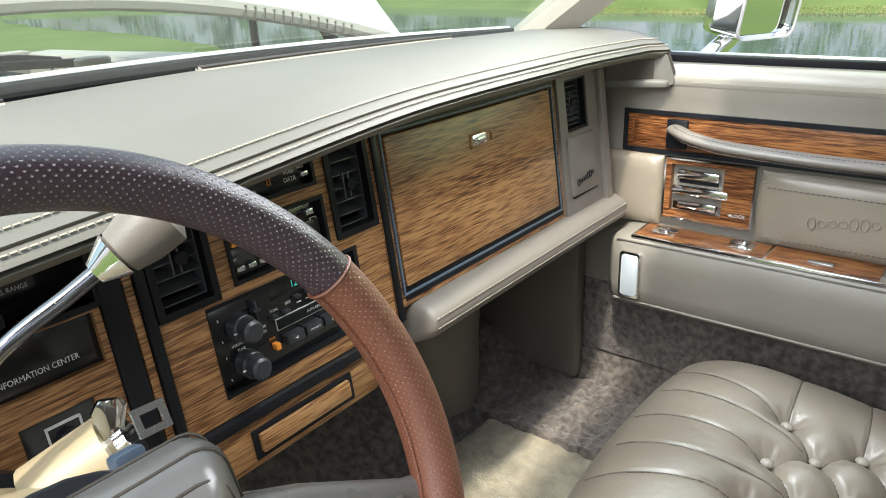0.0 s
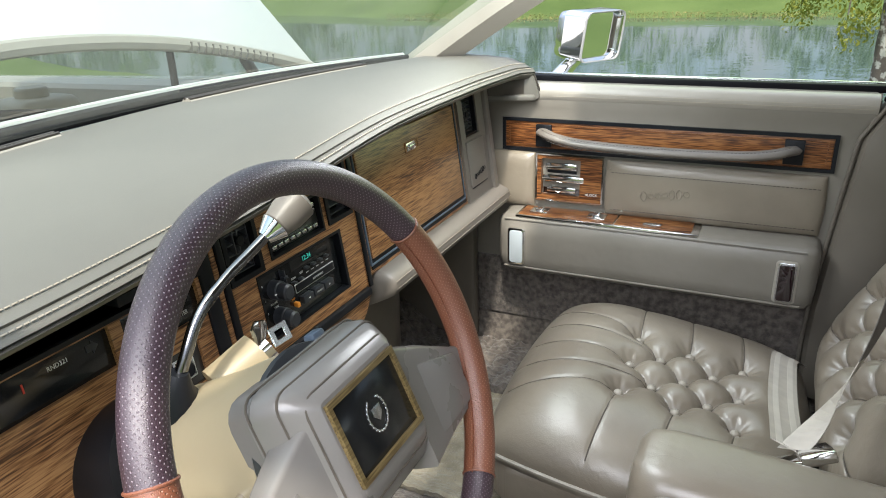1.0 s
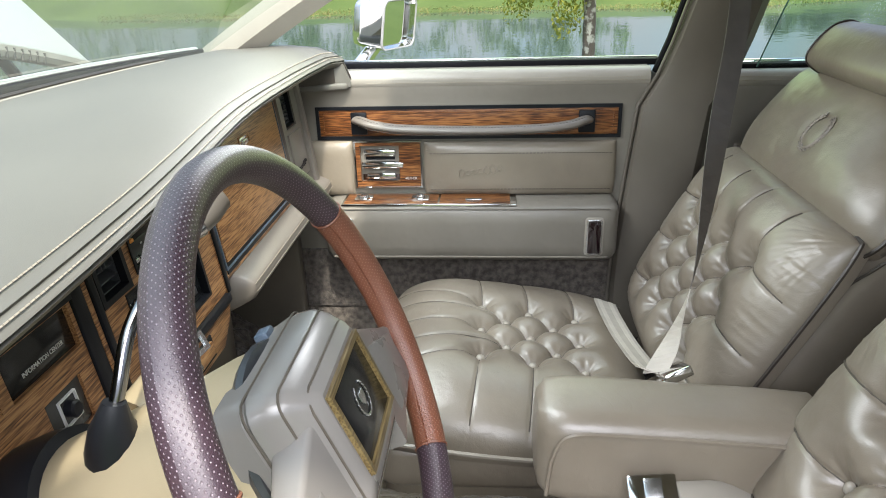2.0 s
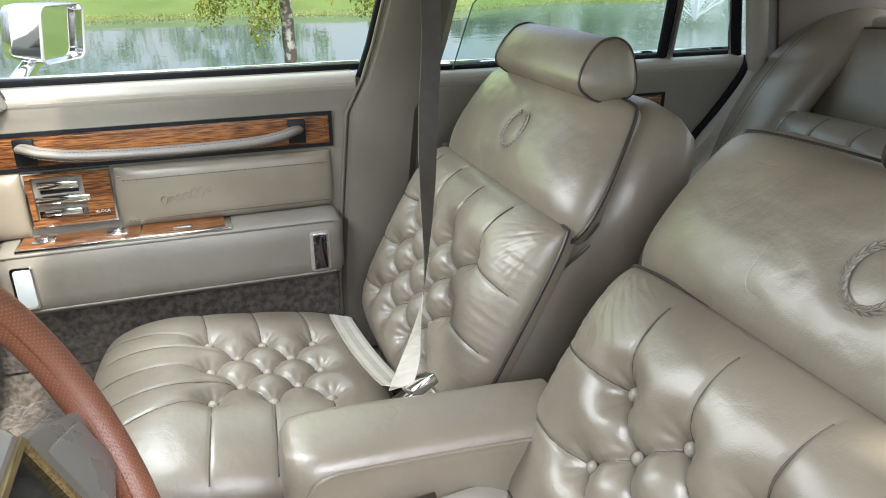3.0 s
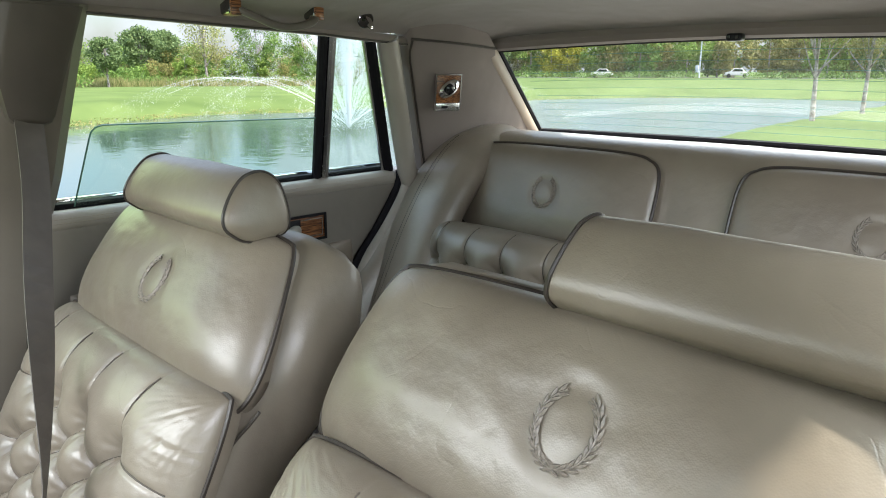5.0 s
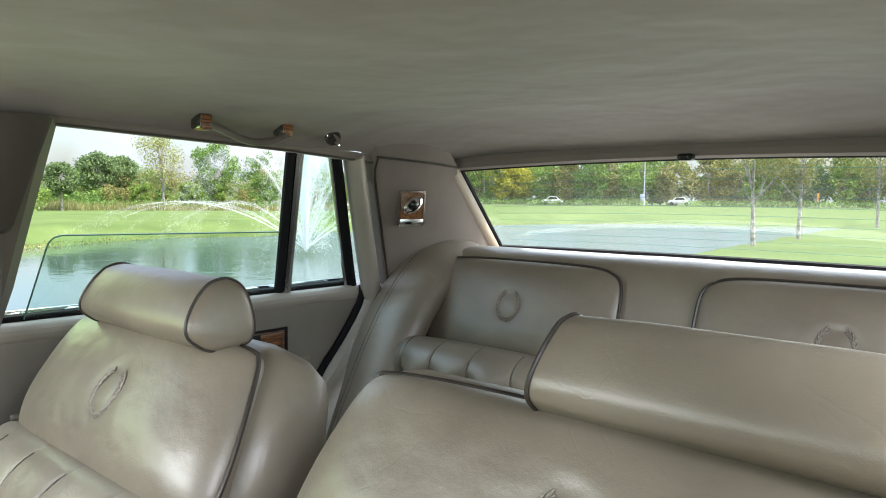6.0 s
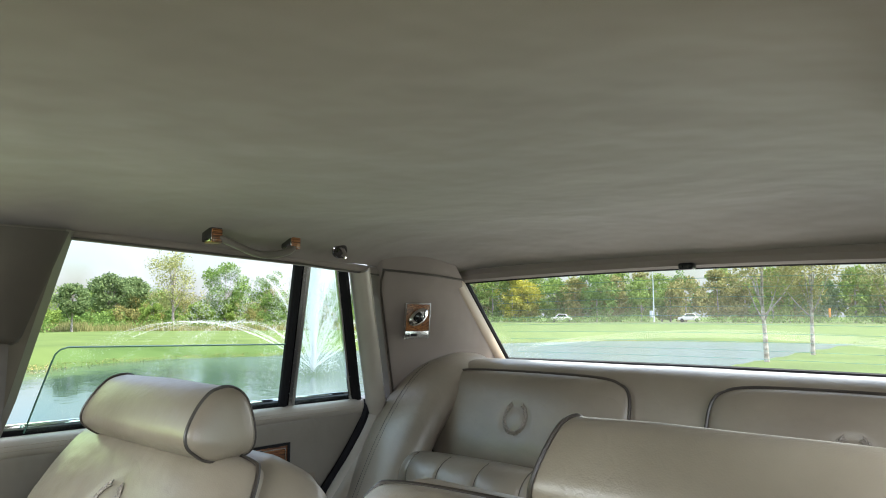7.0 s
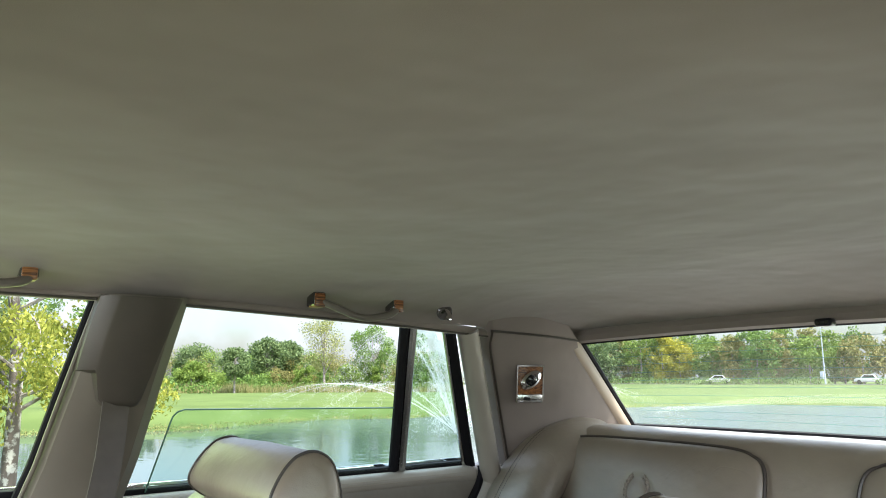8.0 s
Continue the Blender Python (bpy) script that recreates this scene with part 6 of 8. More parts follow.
d_buckle = thing("driver_belt_buckle", "chrome seat belt buckle on a taupe stalk beside the armrest", "belt buckle")
_bz, _by = Vector((-0.55, 0.15, 0.82)).normalized(), Vector((0.05, 0.96, -0.10))
_by = (_by - _by.dot(_bz) * _bz).normalized()
bm0 = Matrix.Translation((-0.118, -0.040, 0.545)) @ Matrix((_by.cross(_bz), _by, _bz)).transposed().to_4x4()
link("buckle_body", moved(rbox(-0.022, 0.022, -0.030, 0.030, -0.009, 0.009, 0.003), bm0), M_CHROME, d_buckle)
link("release_button", moved(rbox(-0.016, 0.016, -0.012, 0.010, 0.008, 0.011, 0.001), bm0), M_STEEL, d_buckle)
link("stalk", moved(tube([(0, -0.028, 0), (0.004, -0.07, -0.02), (0.010, -0.12, -0.06)], [0.014, 0.016, 0.016], 10, flat=0.5), bm0), M_TRIM, d_buckle)

# ---- rear bench
rear = thing("rear_seat", "tan leather rear bench with padded headrest blocks and tufted lumbar cushions", "car seat")


def rear_section(x):
    k = min(1.0, abs(x) / 0.70)
    w = float(smoothstep(0.59, 0.70, abs(x)))
    g = -0.012 * float(smoothstep(0.10, 0.07, abs(x)))
    def f_(z):
        return g + w * (0.045 + 0.62 * max(0.0, 0.955 - z)) * float(smoothstep(1.03, 0.94, z))
    return [(x, y + f_(z), z) for y, z in ((y, z - 0.035 * float(smoothstep(0.63, 0.72, abs(x))) * float(smoothstep(0.85, 1.0, z))) for y, z in ((-1.02, 0.44), (-1.16, 0.50), (-1.215, 0.66), (-1.256, 0.80), (-1.296, 0.93), (-1.318, 0.988), (-1.350, 1.022), (-1.41, 1.027), (-1.47, 1.012), (-1.47, 0.90)))]


rings = [rear_section(x) for x in np.linspace(-0.72, 0.72, 60)]
sm = [[tuple(p) for p in smooth_path(r, 4)] for r in rings]
link("bench_back", loft(sm, wrap=False), M_LEATHER, rear, angle=60)
link("bench_cushion", prism(round_rect(-0.70, 0.70, -1.26, -0.86, 0.05, 5), 2, 0.30, 0.52, 0.04, 4), M_LEATHER, rear)
RLEAN = 19.0
for sgn in (1, -1):
    roll = smooth_path([(sgn * 0.640, -1.02, 0.50), (sgn * 0.636, -1.085, 0.64), (sgn * 0.630, -1.155, 0.78), (sgn * 0.624, -1.225, 0.885), (sgn * 0.615, -1.295, 0.955), (sgn * 0.600, -1.370, 0.982), (sgn * 0.58, -1.43, 0.980)], 8)
    rl = link("side_roll", tube(roll, 0.102, 24, flat=0.56), M_LEATHER, rear, "padded leather side roll", angle=70)
    for dx in (-0.006, 0.006):
        line = []
        for a, b in zip(roll[2:-14], roll[3:-13]):
            d = (b - a).normalized()
            line.append(a + Vector((0, -d.z, d.y)) * -0.0570 + Vector((sgn * (0.010 + dx), 0, 0)))
        link("stitching", stitches(line, 0.006, 0.004, 0.0008), M_PIPING, rl)
for sgn in (1, -1):
    m = Matrix.Translation((0.330 if sgn > 0 else -0.338, -1.286, 0.896)) @ Matrix(((1, 0, 0, 0), (0, -math.sin(radians(RLEAN)), math.cos(radians(RLEAN)), 0), (0, math.cos(radians(RLEAN)), math.sin(radians(RLEAN)), 0), (0, 0, 0, 1)))
    shp, border, rh = pad(0.260 if sgn > 0 else 0.250, 0.116, 0.034, 0.10, 3.6, 0.03, ear=-0.10, wrinkles=0.001, seed=40 + sgn, nu=120, nv=60, cup=0.5,
                          sag=lambda u, v: -0.003 * np.exp(-((np.hypot(u, v) - 0.031) / 0.010) ** 2))
    hb = link("headrest_block", moved(shp, m), M_LEATHER, rear, "padded headrest block with embroidered wreath", angle=70)
    link("piping", moved(tube([Vector(b) * 1.002 + Vector((0, 0, 0.006)) for b in border[::2]], 0.0034, 6, closed=True), m), M_PIPING, hb)
    wreath(0.0, 0.004, 0.028, rh, m, hb, M_EMBROIDERY, "embroidered wreath")
    m2 = Matrix.Translation((sgn * 0.345, -1.140, 0.724)) @ Matrix(((1, 0, 0, 0), (0, -math.sin(radians(15)), math.cos(radians(15)), 0), (0, math.cos(radians(15)), math.sin(radians(15)), 0), (0, 0, 0, 1)))
    bt, cr = diamond([(0.010, -0.142, 0.105, 4), (-0.042, -0.195, 0.105, 4)])
    pls = []
    for u, v in bt:
        if v > 0:
            pls.append((u, v, u, 0.13))
    shp, border, lh = pad(0.235, 0.110, 0.088, 0.14, 3.0, 0.03, bt, cr, 0.030, 0.030, 0.020, 160, 80, ear=-0.06, wrinkles=0.001, seed=50 + sgn, pleats=pls)
    lc = link("lumbar_cushion", moved(shp, m2), M_LEATHER, rear, "button-tufted lumbar cushion", angle=70)
    # fold shade drawn on the lumbar cushion too
    link("seam", moved(seam_shade_lines(cr + pls, lh, 0.235, 0.11), m2), M_SEAM_SHADE, lc)
    for u, v in bt:
        link("button", moved(button(), m2 @ Matrix.Translation((u, v, lh(u, v) + 0.0130))), M_BUTTON, lc)

# ---- doors
def door_pad(y0, y1, z0, z1, x, bulge, r=0.02):
    """A soft panel on a door, swelling towards the cabin."""
    shp, border, h = pad((y1 - y0) / 2, (z1 - z0) / 2, bulge, 0.06, 5.0, 0.004, nu=60, nv=30, cup=0.5)
    m = Matrix.Translation((x, (y0 + y1) / 2, (z0 + z1) / 2)) @ Matrix(((0, 0, -1, 0), (1, 0, 0, 0), (0, 1, 0, 0), (0, 0, 0, 1)))
    return moved(shp, m), [tuple(m @ Vector(b)) for b in border]


def yz(shape):
    """From (along, depth towards the cabin, up) to a passenger-side door: y falls along the car."""
    return mapped(shape, lambda a, d, z: (0.745 - d, a, z))


def front_door():
    d = thing("door_front", "closed passenger front door with wood inlay, pull strap and armrest", "car door")
    # main card
    card = []
    for z, x in ((0.40, 0.752), (0.55, 0.750), (0.66, 0.748), (0.79, 0.745), (0.86, 0.744), (0.885, 0.742), (0.905, 0.736), (0.922, 0.738), (0.934, 0.748), (0.940, 0.765), (0.941, 0.800), (0.92, 0.83), (0.40, 0.85)):
        card.append([(x, y, z) for y in (-0.172, -0.168, 0.0, 0.2, 0.4, 0.55, 0.64, 0.66)])
    vs = [p for r in card for p in r]
    m = 8
    fs = [((i) * m + j, i * m + j + 1, ((i + 1) % len(card)) * m + j + 1, ((i + 1) % len(card)) * m + j) for i in range(len(card)) for j in range(m - 1)]
    fs += [tuple(i * m for i in range(len(card))), tuple(i * m + m - 1 for i in reversed(range(len(card))))]
    link("door_card", (vs, fs), M_DOOR, d, "taupe vinyl door card", angle=50)
    link("sill_roll", loft([[(0.752 - 0.020 * math.cos(a), y, 0.918 + 0.022 * math.sin(a)) for a in np.linspace(-1.2, 1.9, 10)] + [(0.79, y, 0.936), (0.79, y, 0.90)] for y in (-0.175, -0.165, 0.2, 0.46, 0.475)]), M_TRIM, d)
    link("sill_step", rbox(0.735, 0.79, 0.44, 0.52, 0.905, 0.938, 0.012), M_TRIM, d)
    for dz in (0.0, 0.007):
        link("stitching", stitches([(0.7325, y, 0.9135 + dz) for y in np.linspace(-0.165, 0.44, 60)], 0.008, 0.0055, 0.0007), M_THREAD, d)
    link("belt_seal", rbox(0.772, 0.796, -0.20, 0.62, 0.938, 0.952, 0.003), M_RUBBER, d)
    link("belt_chrome", rbox(0.797, 0.806, -0.20, 0.62, 0.940, 0.955, 0.002), M_STEEL, d)
    link("rear_edge", tube([(0.744, -0.172, z) for z in np.linspace(0.42, 0.93, 8)], 0.007, 8), M_DOOR, d)
    # wood inlay and pull strap
    link("inlay_frame", yz(holed(-0.1215, 0.560, 0.787, 0.8615, [(-0.114, 0.5525, 0.7945, 0.854)], -0.002, 0.006)), M_BLACK, d)
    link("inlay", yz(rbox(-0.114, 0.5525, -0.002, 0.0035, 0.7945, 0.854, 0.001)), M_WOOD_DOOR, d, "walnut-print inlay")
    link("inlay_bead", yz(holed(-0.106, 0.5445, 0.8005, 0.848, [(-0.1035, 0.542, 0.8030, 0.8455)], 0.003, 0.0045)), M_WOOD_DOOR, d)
    for y in (0.462, -0.046):
        link("strap_socket", yz(rbox(y - 0.018, y + 0.018, 0.002, 0.010, 0.799, 0.849, 0.002)), M_BLACK, d)
    strap = smooth_path([(0.742, 0.470, 0.832), (0.722, 0.452, 0.832), (0.712, 0.425, 0.826), (0.706, 0.36, 0.818), (0.703, 0.21, 0.814), (0.706, 0.06, 0.816), (0.712, -0.005, 0.822), (0.722, -0.034, 0.828), (0.742, -0.052, 0.828)], 8)
    ps = link("pull_strap", tube(strap, [0.011] * 3 + [0.0150] * (len(strap) - 6) + [0.011] * 3, 14, flat=0.62), M_BOLSTER, d, "padded taupe pull strap")
    for dz in (-0.009, 0.009):
        link("strap_stitching", stitches([(p.x - 0.0135, p.y, p.z + dz) for p in strap[6:-6]], 0.007, 0.005, 0.0006), M_PIPING, ps)
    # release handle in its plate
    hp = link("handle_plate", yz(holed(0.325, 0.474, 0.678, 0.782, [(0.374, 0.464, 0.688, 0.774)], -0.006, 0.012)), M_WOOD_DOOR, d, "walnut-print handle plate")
    link("plate_bead", yz(holed(0.3225, 0.4765, 0.6755, 0.7845, [(0.3255, 0.4735, 0.6785, 0.7815)], 0.0, 0.0135)), M_CHROME, hp)
    # shallow plate; its dark colour replaces the shade of a deep cup
    link("handle_cup", yz(rbox(0.374, 0.464, -0.008, -0.002, 0.688, 0.774, 0.002)), M_STALK, hp, "chrome handle recess, darkened in place of its shade")
    link("release_lever", yz(rbox(0.382, 0.456, 0.0, 0.010, 0.748, 0.764, 0.005)), M_CHROME, hp)
    link("release_lever", yz(rbox(0.364, 0.462, 0.002, 0.014, 0.720, 0.736, 0.005)), M_CHROME, hp)
    link("lock_slide", yz(rbox(0.384, 0.452, -0.002, 0.008, 0.694, 0.708, 0.004)), M_CHROME, hp)
    # the lever's shadow, drawn as a dark strip
    link("handle_shadow", yz(rbox(0.385, 0.453, -0.002, 0.001, 0.7385, 0.7455, 0.001)), M_BLACK, hp)
    mt = Matrix.Translation((0.745 - 0.0122, 0.345, 0.697)) @ Matrix(((0, 0, -1, 0), (-1, 0, 0, 0), (0, 1, 0, 0), (0, 0, 0, 1)))
    writing("lock_print", "LOCK", 0.0085, mt, M_PRINT, hp)
    link("lock_arrow", yz(prism([(0.362, 0.697), (0.357, 0.6995), (0.357, 0.6945)], 1, 0.0118, 0.0124)), M_PRINT, hp)
    # padded leather panels
    shp, border = door_pad(-0.116, 0.320, 0.655, 0.781, 0.742, 0.020)
    pp = link("leather_panel", shp, M_LEATHER, d, "padded leather panel", angle=60)
    link("panel_welt", tube([(0.7355, y, 0.762) for y in np.linspace(-0.105, 0.312, 10)], 0.003, 6), M_LEATHER, pp)
    link("stitching", stitches([(0.7225, y, 0.757) for y in np.linspace(-0.10, 0.305, 30)], 0.008, 0.0055, 0.0007), M_PIPING, pp)
    link("stitching", stitches([(0.7235, y, 0.673) for y in np.linspace(-0.10, 0.305, 30)], 0.008, 0.0055, 0.0007), M_PIPING, pp)
    scr = []
    for k in range(7):
        y = 0.232 - 0.0145 * k
        h = 0.020 if k in (0, 4, 5) else 0.011
        scr.append(tube([(0.7215, y + 0.006 * math.cos(a), 0.710 + 0.002 * k + h * 0.5 * math.sin(a)) for a in np.linspace(0, 2 * math.pi, 13)[:-1]], 0.0013, 5, closed=True))
    link("script_embossing", join(*scr), M_LEATHER, pp, "embossed script loops")
    shp, border = door_pad(0.480, 0.600, 0.655, 0.785, 0.742, 0.018)
    link("leather_panel", shp, M_LEATHER, d, "padded leather panel", angle=60)
    # armrest
    ar = []
    for y, kx, kz in ((-0.122, 0.55, 0.62), (-0.117, 0.82, 0.86), (-0.105, 0.96, 0.97), (-0.085, 1.0, 1.0), (0.10, 1.0, 1.0), (0.30, 1.0, 1.0), (0.510, 1.0, 1.0), (0.530, 0.96, 0.97), (0.543, 0.82, 0.88), (0.549, 0.55, 0.65)):
        sec = [(0.755, 0.518), (0.700, 0.516), (0.672, 0.520), (0.660, 0.530), (0.656, 0.560), (0.655, 0.610), (0.656, 0.642), (0.662, 0.649), (0.674, 0.653), (0.72, 0.654), (0.755, 0.657)]
        ar.append([(0.755 + (x - 0.755) * kx, y, 0.597 + (z - 0.597) * kz) for x, z in sec])
    arm_ = link("armrest", loft(ar), M_DOOR, d, "moulded taupe door armrest", angle=50)
    for z in (0.533, 0.648):
        link("armrest_bead", tube([(0.6575, y, z) for y in np.linspace(-0.095, 0.525, 12)], 0.0022, 6), M_DOOR, arm_)
    # switch panel on the armrest's top
    link("switch_bezel", rbox(0.664, 0.738, 0.108, 0.502, 0.6460, 0.6570, 0.002), M_CHROME, arm_, "chrome switch bezel")
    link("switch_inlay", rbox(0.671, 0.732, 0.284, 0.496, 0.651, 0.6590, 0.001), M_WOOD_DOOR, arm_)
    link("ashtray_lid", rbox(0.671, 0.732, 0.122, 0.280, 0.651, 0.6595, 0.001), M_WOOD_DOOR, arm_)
    link("lid_pull", rbox(0.681, 0.693, 0.185, 0.222, 0.659, 0.6625, 0.001), M_STEEL, arm_)
    for y in (0.455, 0.325):
        sw = link("switch_plate", rbox(0.685, 0.719, y - 0.020, y + 0.020, 0.6575, 0.6615, 0.001), M_CHROME, arm_)
        link("switch_key", rbox(0.691, 0.711, y - 0.008, y + 0.008, 0.661, 0.667, 0.002), M_STEEL, sw)
    # courtesy lamp and reflector
    lb = link("lamp_bezel", mapped(prism(round_rect(0.474, 0.515, 0.541, 0.629, 0.008, 4), 0, 0.649, 0.662, 0.002), lambda x, y, z: (x, y, z)), M_CHROME, arm_, "chrome courtesy lamp bezel")
    link("lamp_lens", prism(round_rect(0.479, 0.510, 0.546, 0.624, 0.006, 4), 0, 0.6465, 0.655, 0.0015), M_LENS, lb, "white courtesy lamp lens")
    rb = link("reflector_bezel", prism(round_rect(-0.085, -0.043, 0.537, 0.628, 0.008, 4), 0, 0.6535, 0.662, 0.002), M_TRIM, arm_)
    link("reflector_frame", prism(round_rect(-0.081, -0.047, 0.541, 0.624, 0.006, 4), 0, 0.6515, 0.656, 0.001), M_STEEL, rb)
    link("reflector_lens", prism(round_rect(-0.078, -0.050, 0.544, 0.621, 0.005, 4), 0, 0.6500, 0.655, 0.001), M_REFLECT, rb, "dark red reflector")
    link("carpet_panel", rbox(0.744, 0.756, -0.168, 0.66, 0.36, 0.515, 0.004), M_CARPET, d, "carpeted lower door")
    return d


front_door()


def rear_door(s):
    d = thing("door_rear", "closed rear door with wood inlay and half-lowered window" if s > 0 else "closed rear door with leather-look trim", "car door")
    f = (lambda shp: shp) if s > 0 else (lambda shp: flipped(mapped(shp, lambda x, y, z: (-x, y, z))))
    card = []
    for z, x in ((0.40, 0.740), (0.66, 0.736), (0.79, 0.732), (0.86, 0.730), (0.890, 0.724), (0.912, 0.724), (0.926, 0.732), (0.934, 0.750), (0.934, 0.790), (0.90, 0.82), (0.40, 0.84)):
        rear_y = -1.165 if z > 0.88 else (-1.165 + 0.26 * (0.88 - z) ** 0.8 * 1.6 if z > 0.5 else -0.78)
        card.append([(x, -0.255 + (rear_y + 0.255) * t, z) for t in (0, 0.02, 0.3, 0.6, 0.9, 0.98, 1.0)])
    vs = [p for r in card for p in r]
    m = 7
    fs = [(i * m + j + 1, i * m + j, ((i + 1) % len(card)) * m + j, ((i + 1) % len(card)) * m + j + 1) for i in range(len(card)) for j in range(m - 1)]
    fs += [tuple(i * m for i in reversed(range(len(card)))), tuple(i * m + m - 1 for i in range(len(card)))]
    link("door_card", f((vs, fs)), M_DOOR, d, "taupe vinyl door card", angle=50)
    link("sill_roll", f(loft([[(0.737 - 0.018 * math.cos(a), y, 0.912 + 0.020 * math.sin(a)) for a in np.linspace(-1.2, 1.9, 10)] + [(0.77, y, 0.928), (0.77, y, 0.90)] for y in (-0.33, -0.7, -1.13, -1.15)])), M_TRIM, d)
    for dz in (0.0, 0.008):
        link("stitching", f(stitches([(0.7185, y, 0.9105 + dz) for y in np.linspace(-0.33, -1.13, 40)], 0.008, 0.0055, 0.0007)), M_THREAD, d)
    link("belt_seal", f(rbox(0.742, 0.762, -1.16, -0.31, 0.931, 0.942, 0.003)), M_RUBBER, d)
    link("belt_chrome", f(rbox(0.763, 0.775, -1.16, -0.31, 0.932, 0.948, 0.002)), M_CHROME, d)
    yz_ = lambda shp: f(mapped(shp, lambda a, dd, z: (0.732 - dd, a, z)))
    link("inlay_frame", yz_(holed(-0.940, -0.745, 0.788, 0.852, [(-0.934, -0.751, 0.794, 0.846)], -0.002, 0.006)), M_BLACK, d)
    link("inlay", yz_(rbox(-0.934, -0.751, -0.002, 0.0035, 0.794, 0.846, 0.001)), M_WOOD_DOOR, d, "walnut-print inlay")
    link("inlay_bead", yz_(holed(-0.9285, -0.757, 0.799, 0.841, [(-0.9265, -0.759, 0.801, 0.839)], 0.003, 0.005)), M_STEEL, d)
    link("strap_socket", yz_(rbox(-0.865, -0.830, 0.002, 0.010, 0.796, 0.844, 0.002)), M_BLACK, d)
    link("pull_strap", f(tube(smooth_path([(0.728, -0.852, 0.822), (0.708, -0.835, 0.820), (0.698, -0.79, 0.812), (0.694, -0.66, 0.808), (0.698, -0.53, 0.810), (0.726, -0.49, 0.818)], 6), 0.015, 10, flat=0.75)), M_TRIM, d)
    link("lower_panel", f(door_pad(-1.02, -0.36, 0.60, 0.775, 0.731, 0.018)[0]), M_LEATHER, d, angle=60)
    link("panel_split", f(rbox(0.708, 0.716, -0.935, -0.930, 0.61, 0.775, 0.001)), M_BLACK, d)
    arch = smooth_path([(0.728, -1.175, 0.925), (0.722, -1.150, 0.87), (0.722, -1.09, 0.79), (0.722, -1.02, 0.71), (0.722, -0.975, 0.62), (0.722, -0.955, 0.5)], 8)
    link("weatherstrip", f(tube(arch, 0.011, 8)), M_RUBBER, d, "black rubber weatherstrip")
    link("arch_trim", f(tube([(p.x - 0.004, p.y - 0.030, p.z - 0.004) for p in arch], 0.026, 10)), M_TRIM, d)
    # window frame: division post, rear frame and panes

    def at(y, z):
        return 0.742 - 0.118 * max(0.0, (z - 0.935) / 0.315), y, z
    post = [at(-0.935 + 0.050 * t, 0.935 + 0.312 * t) for t in np.linspace(0, 1, 8)]
    link("division_post", f(tube([(x, y + 0.008, z) for x, y, z in post], 0.011, 8)), M_RUBBER, d, "black division post")
    link("division_trim", f(tube([(x - 0.004, y - 0.012, z) for x, y, z in post], 0.010, 8)), M_STEEL, d)
    link("quarter_frame", f(tube([at(-1.147 + 0.147 * t, 0.930 + 0.312 * t) for t in np.linspace(0, 1, 8)], 0.015, 8)), M_RUBBER, d, "black window frame")
    link("quarter_bead", f(tube([tuple(Vector(at(-1.131 + 0.145 * t, 0.930 + 0.312 * t)) + Vector((-0.002, 0.002, 0))) for t in np.linspace(0, 1, 8)], 0.005, 8)), M_STEEL, d)
    link("upper_frame", f(tube([at(-0.34 - 0.72 * t, 1.272 - 0.020 * t - 0.006 * t * t) for t in np.linspace(0, 1, 10)], 0.005, 8)), M_RUBBER, d)
    # fixed quarter pane
    q = link("quarter_pane", f(([at(-0.935, 0.935), at(-1.145, 0.935), at(-1.00, 1.244), at(-0.885, 1.248)], [(0, 1, 2, 3)])), M_GLASS, d)
    q.visible_shadow = False
    # the half-lowered pane with a rounded front corner
    top = 1.082 if s > 0 else 1.245
    out = [at(-0.395, 0.935), at(-0.418, top - 0.025), at(-0.421, top - 0.012), at(-0.428, top - 0.004), at(-0.440, top), at(-0.912, top - 0.008), at(-0.935, 0.935)]
    pn = link("drop_pane", f((out, [tuple(range(len(out)))])), M_GLASS, d, "half-lowered green-tinted pane")
    pn.visible_shadow = False
    link("pane_edge", f(tube(out[:-1], 0.0016, 6)), M_EDGE, pn)
    return d


rear_door(1)
rear_door(-1)

# ---- small fittings on the roof and the pillars
def grab(y0, y1, up=0.0):
    g = thing("grab_handle", "padded taupe grab handle with wood-capped ends on the roof rail", "grab handle", "grab handles")
    pts = smooth_path([(0.544, y0, 1.284 + up), (0.528, y0 - 0.028, 1.270 + up), (0.522, (y0 + y1) / 2, 1.252 + up), (0.528, y1 + 0.024, 1.262 + up), (0.544, y1, 1.279 + up)], 6)
    link("grip", tube(pts, 0.0098, 12, flat=0.7), M_BOLSTER, g)
    for y in (y0, y1):
        link("end_block", rbox(0.532, 0.566, y - 0.0125, y + 0.0125, 1.270 + up, 1.297 + up, 0.004), M_STALK, g)
        link("end_cap", rbox(0.5290, 0.560, y - 0.0105, y + 0.0105, 1.268 + up, 1.2945 + up, 0.003), M_WOOD_DOOR, g, "dark walnut-print end cap")
    return g


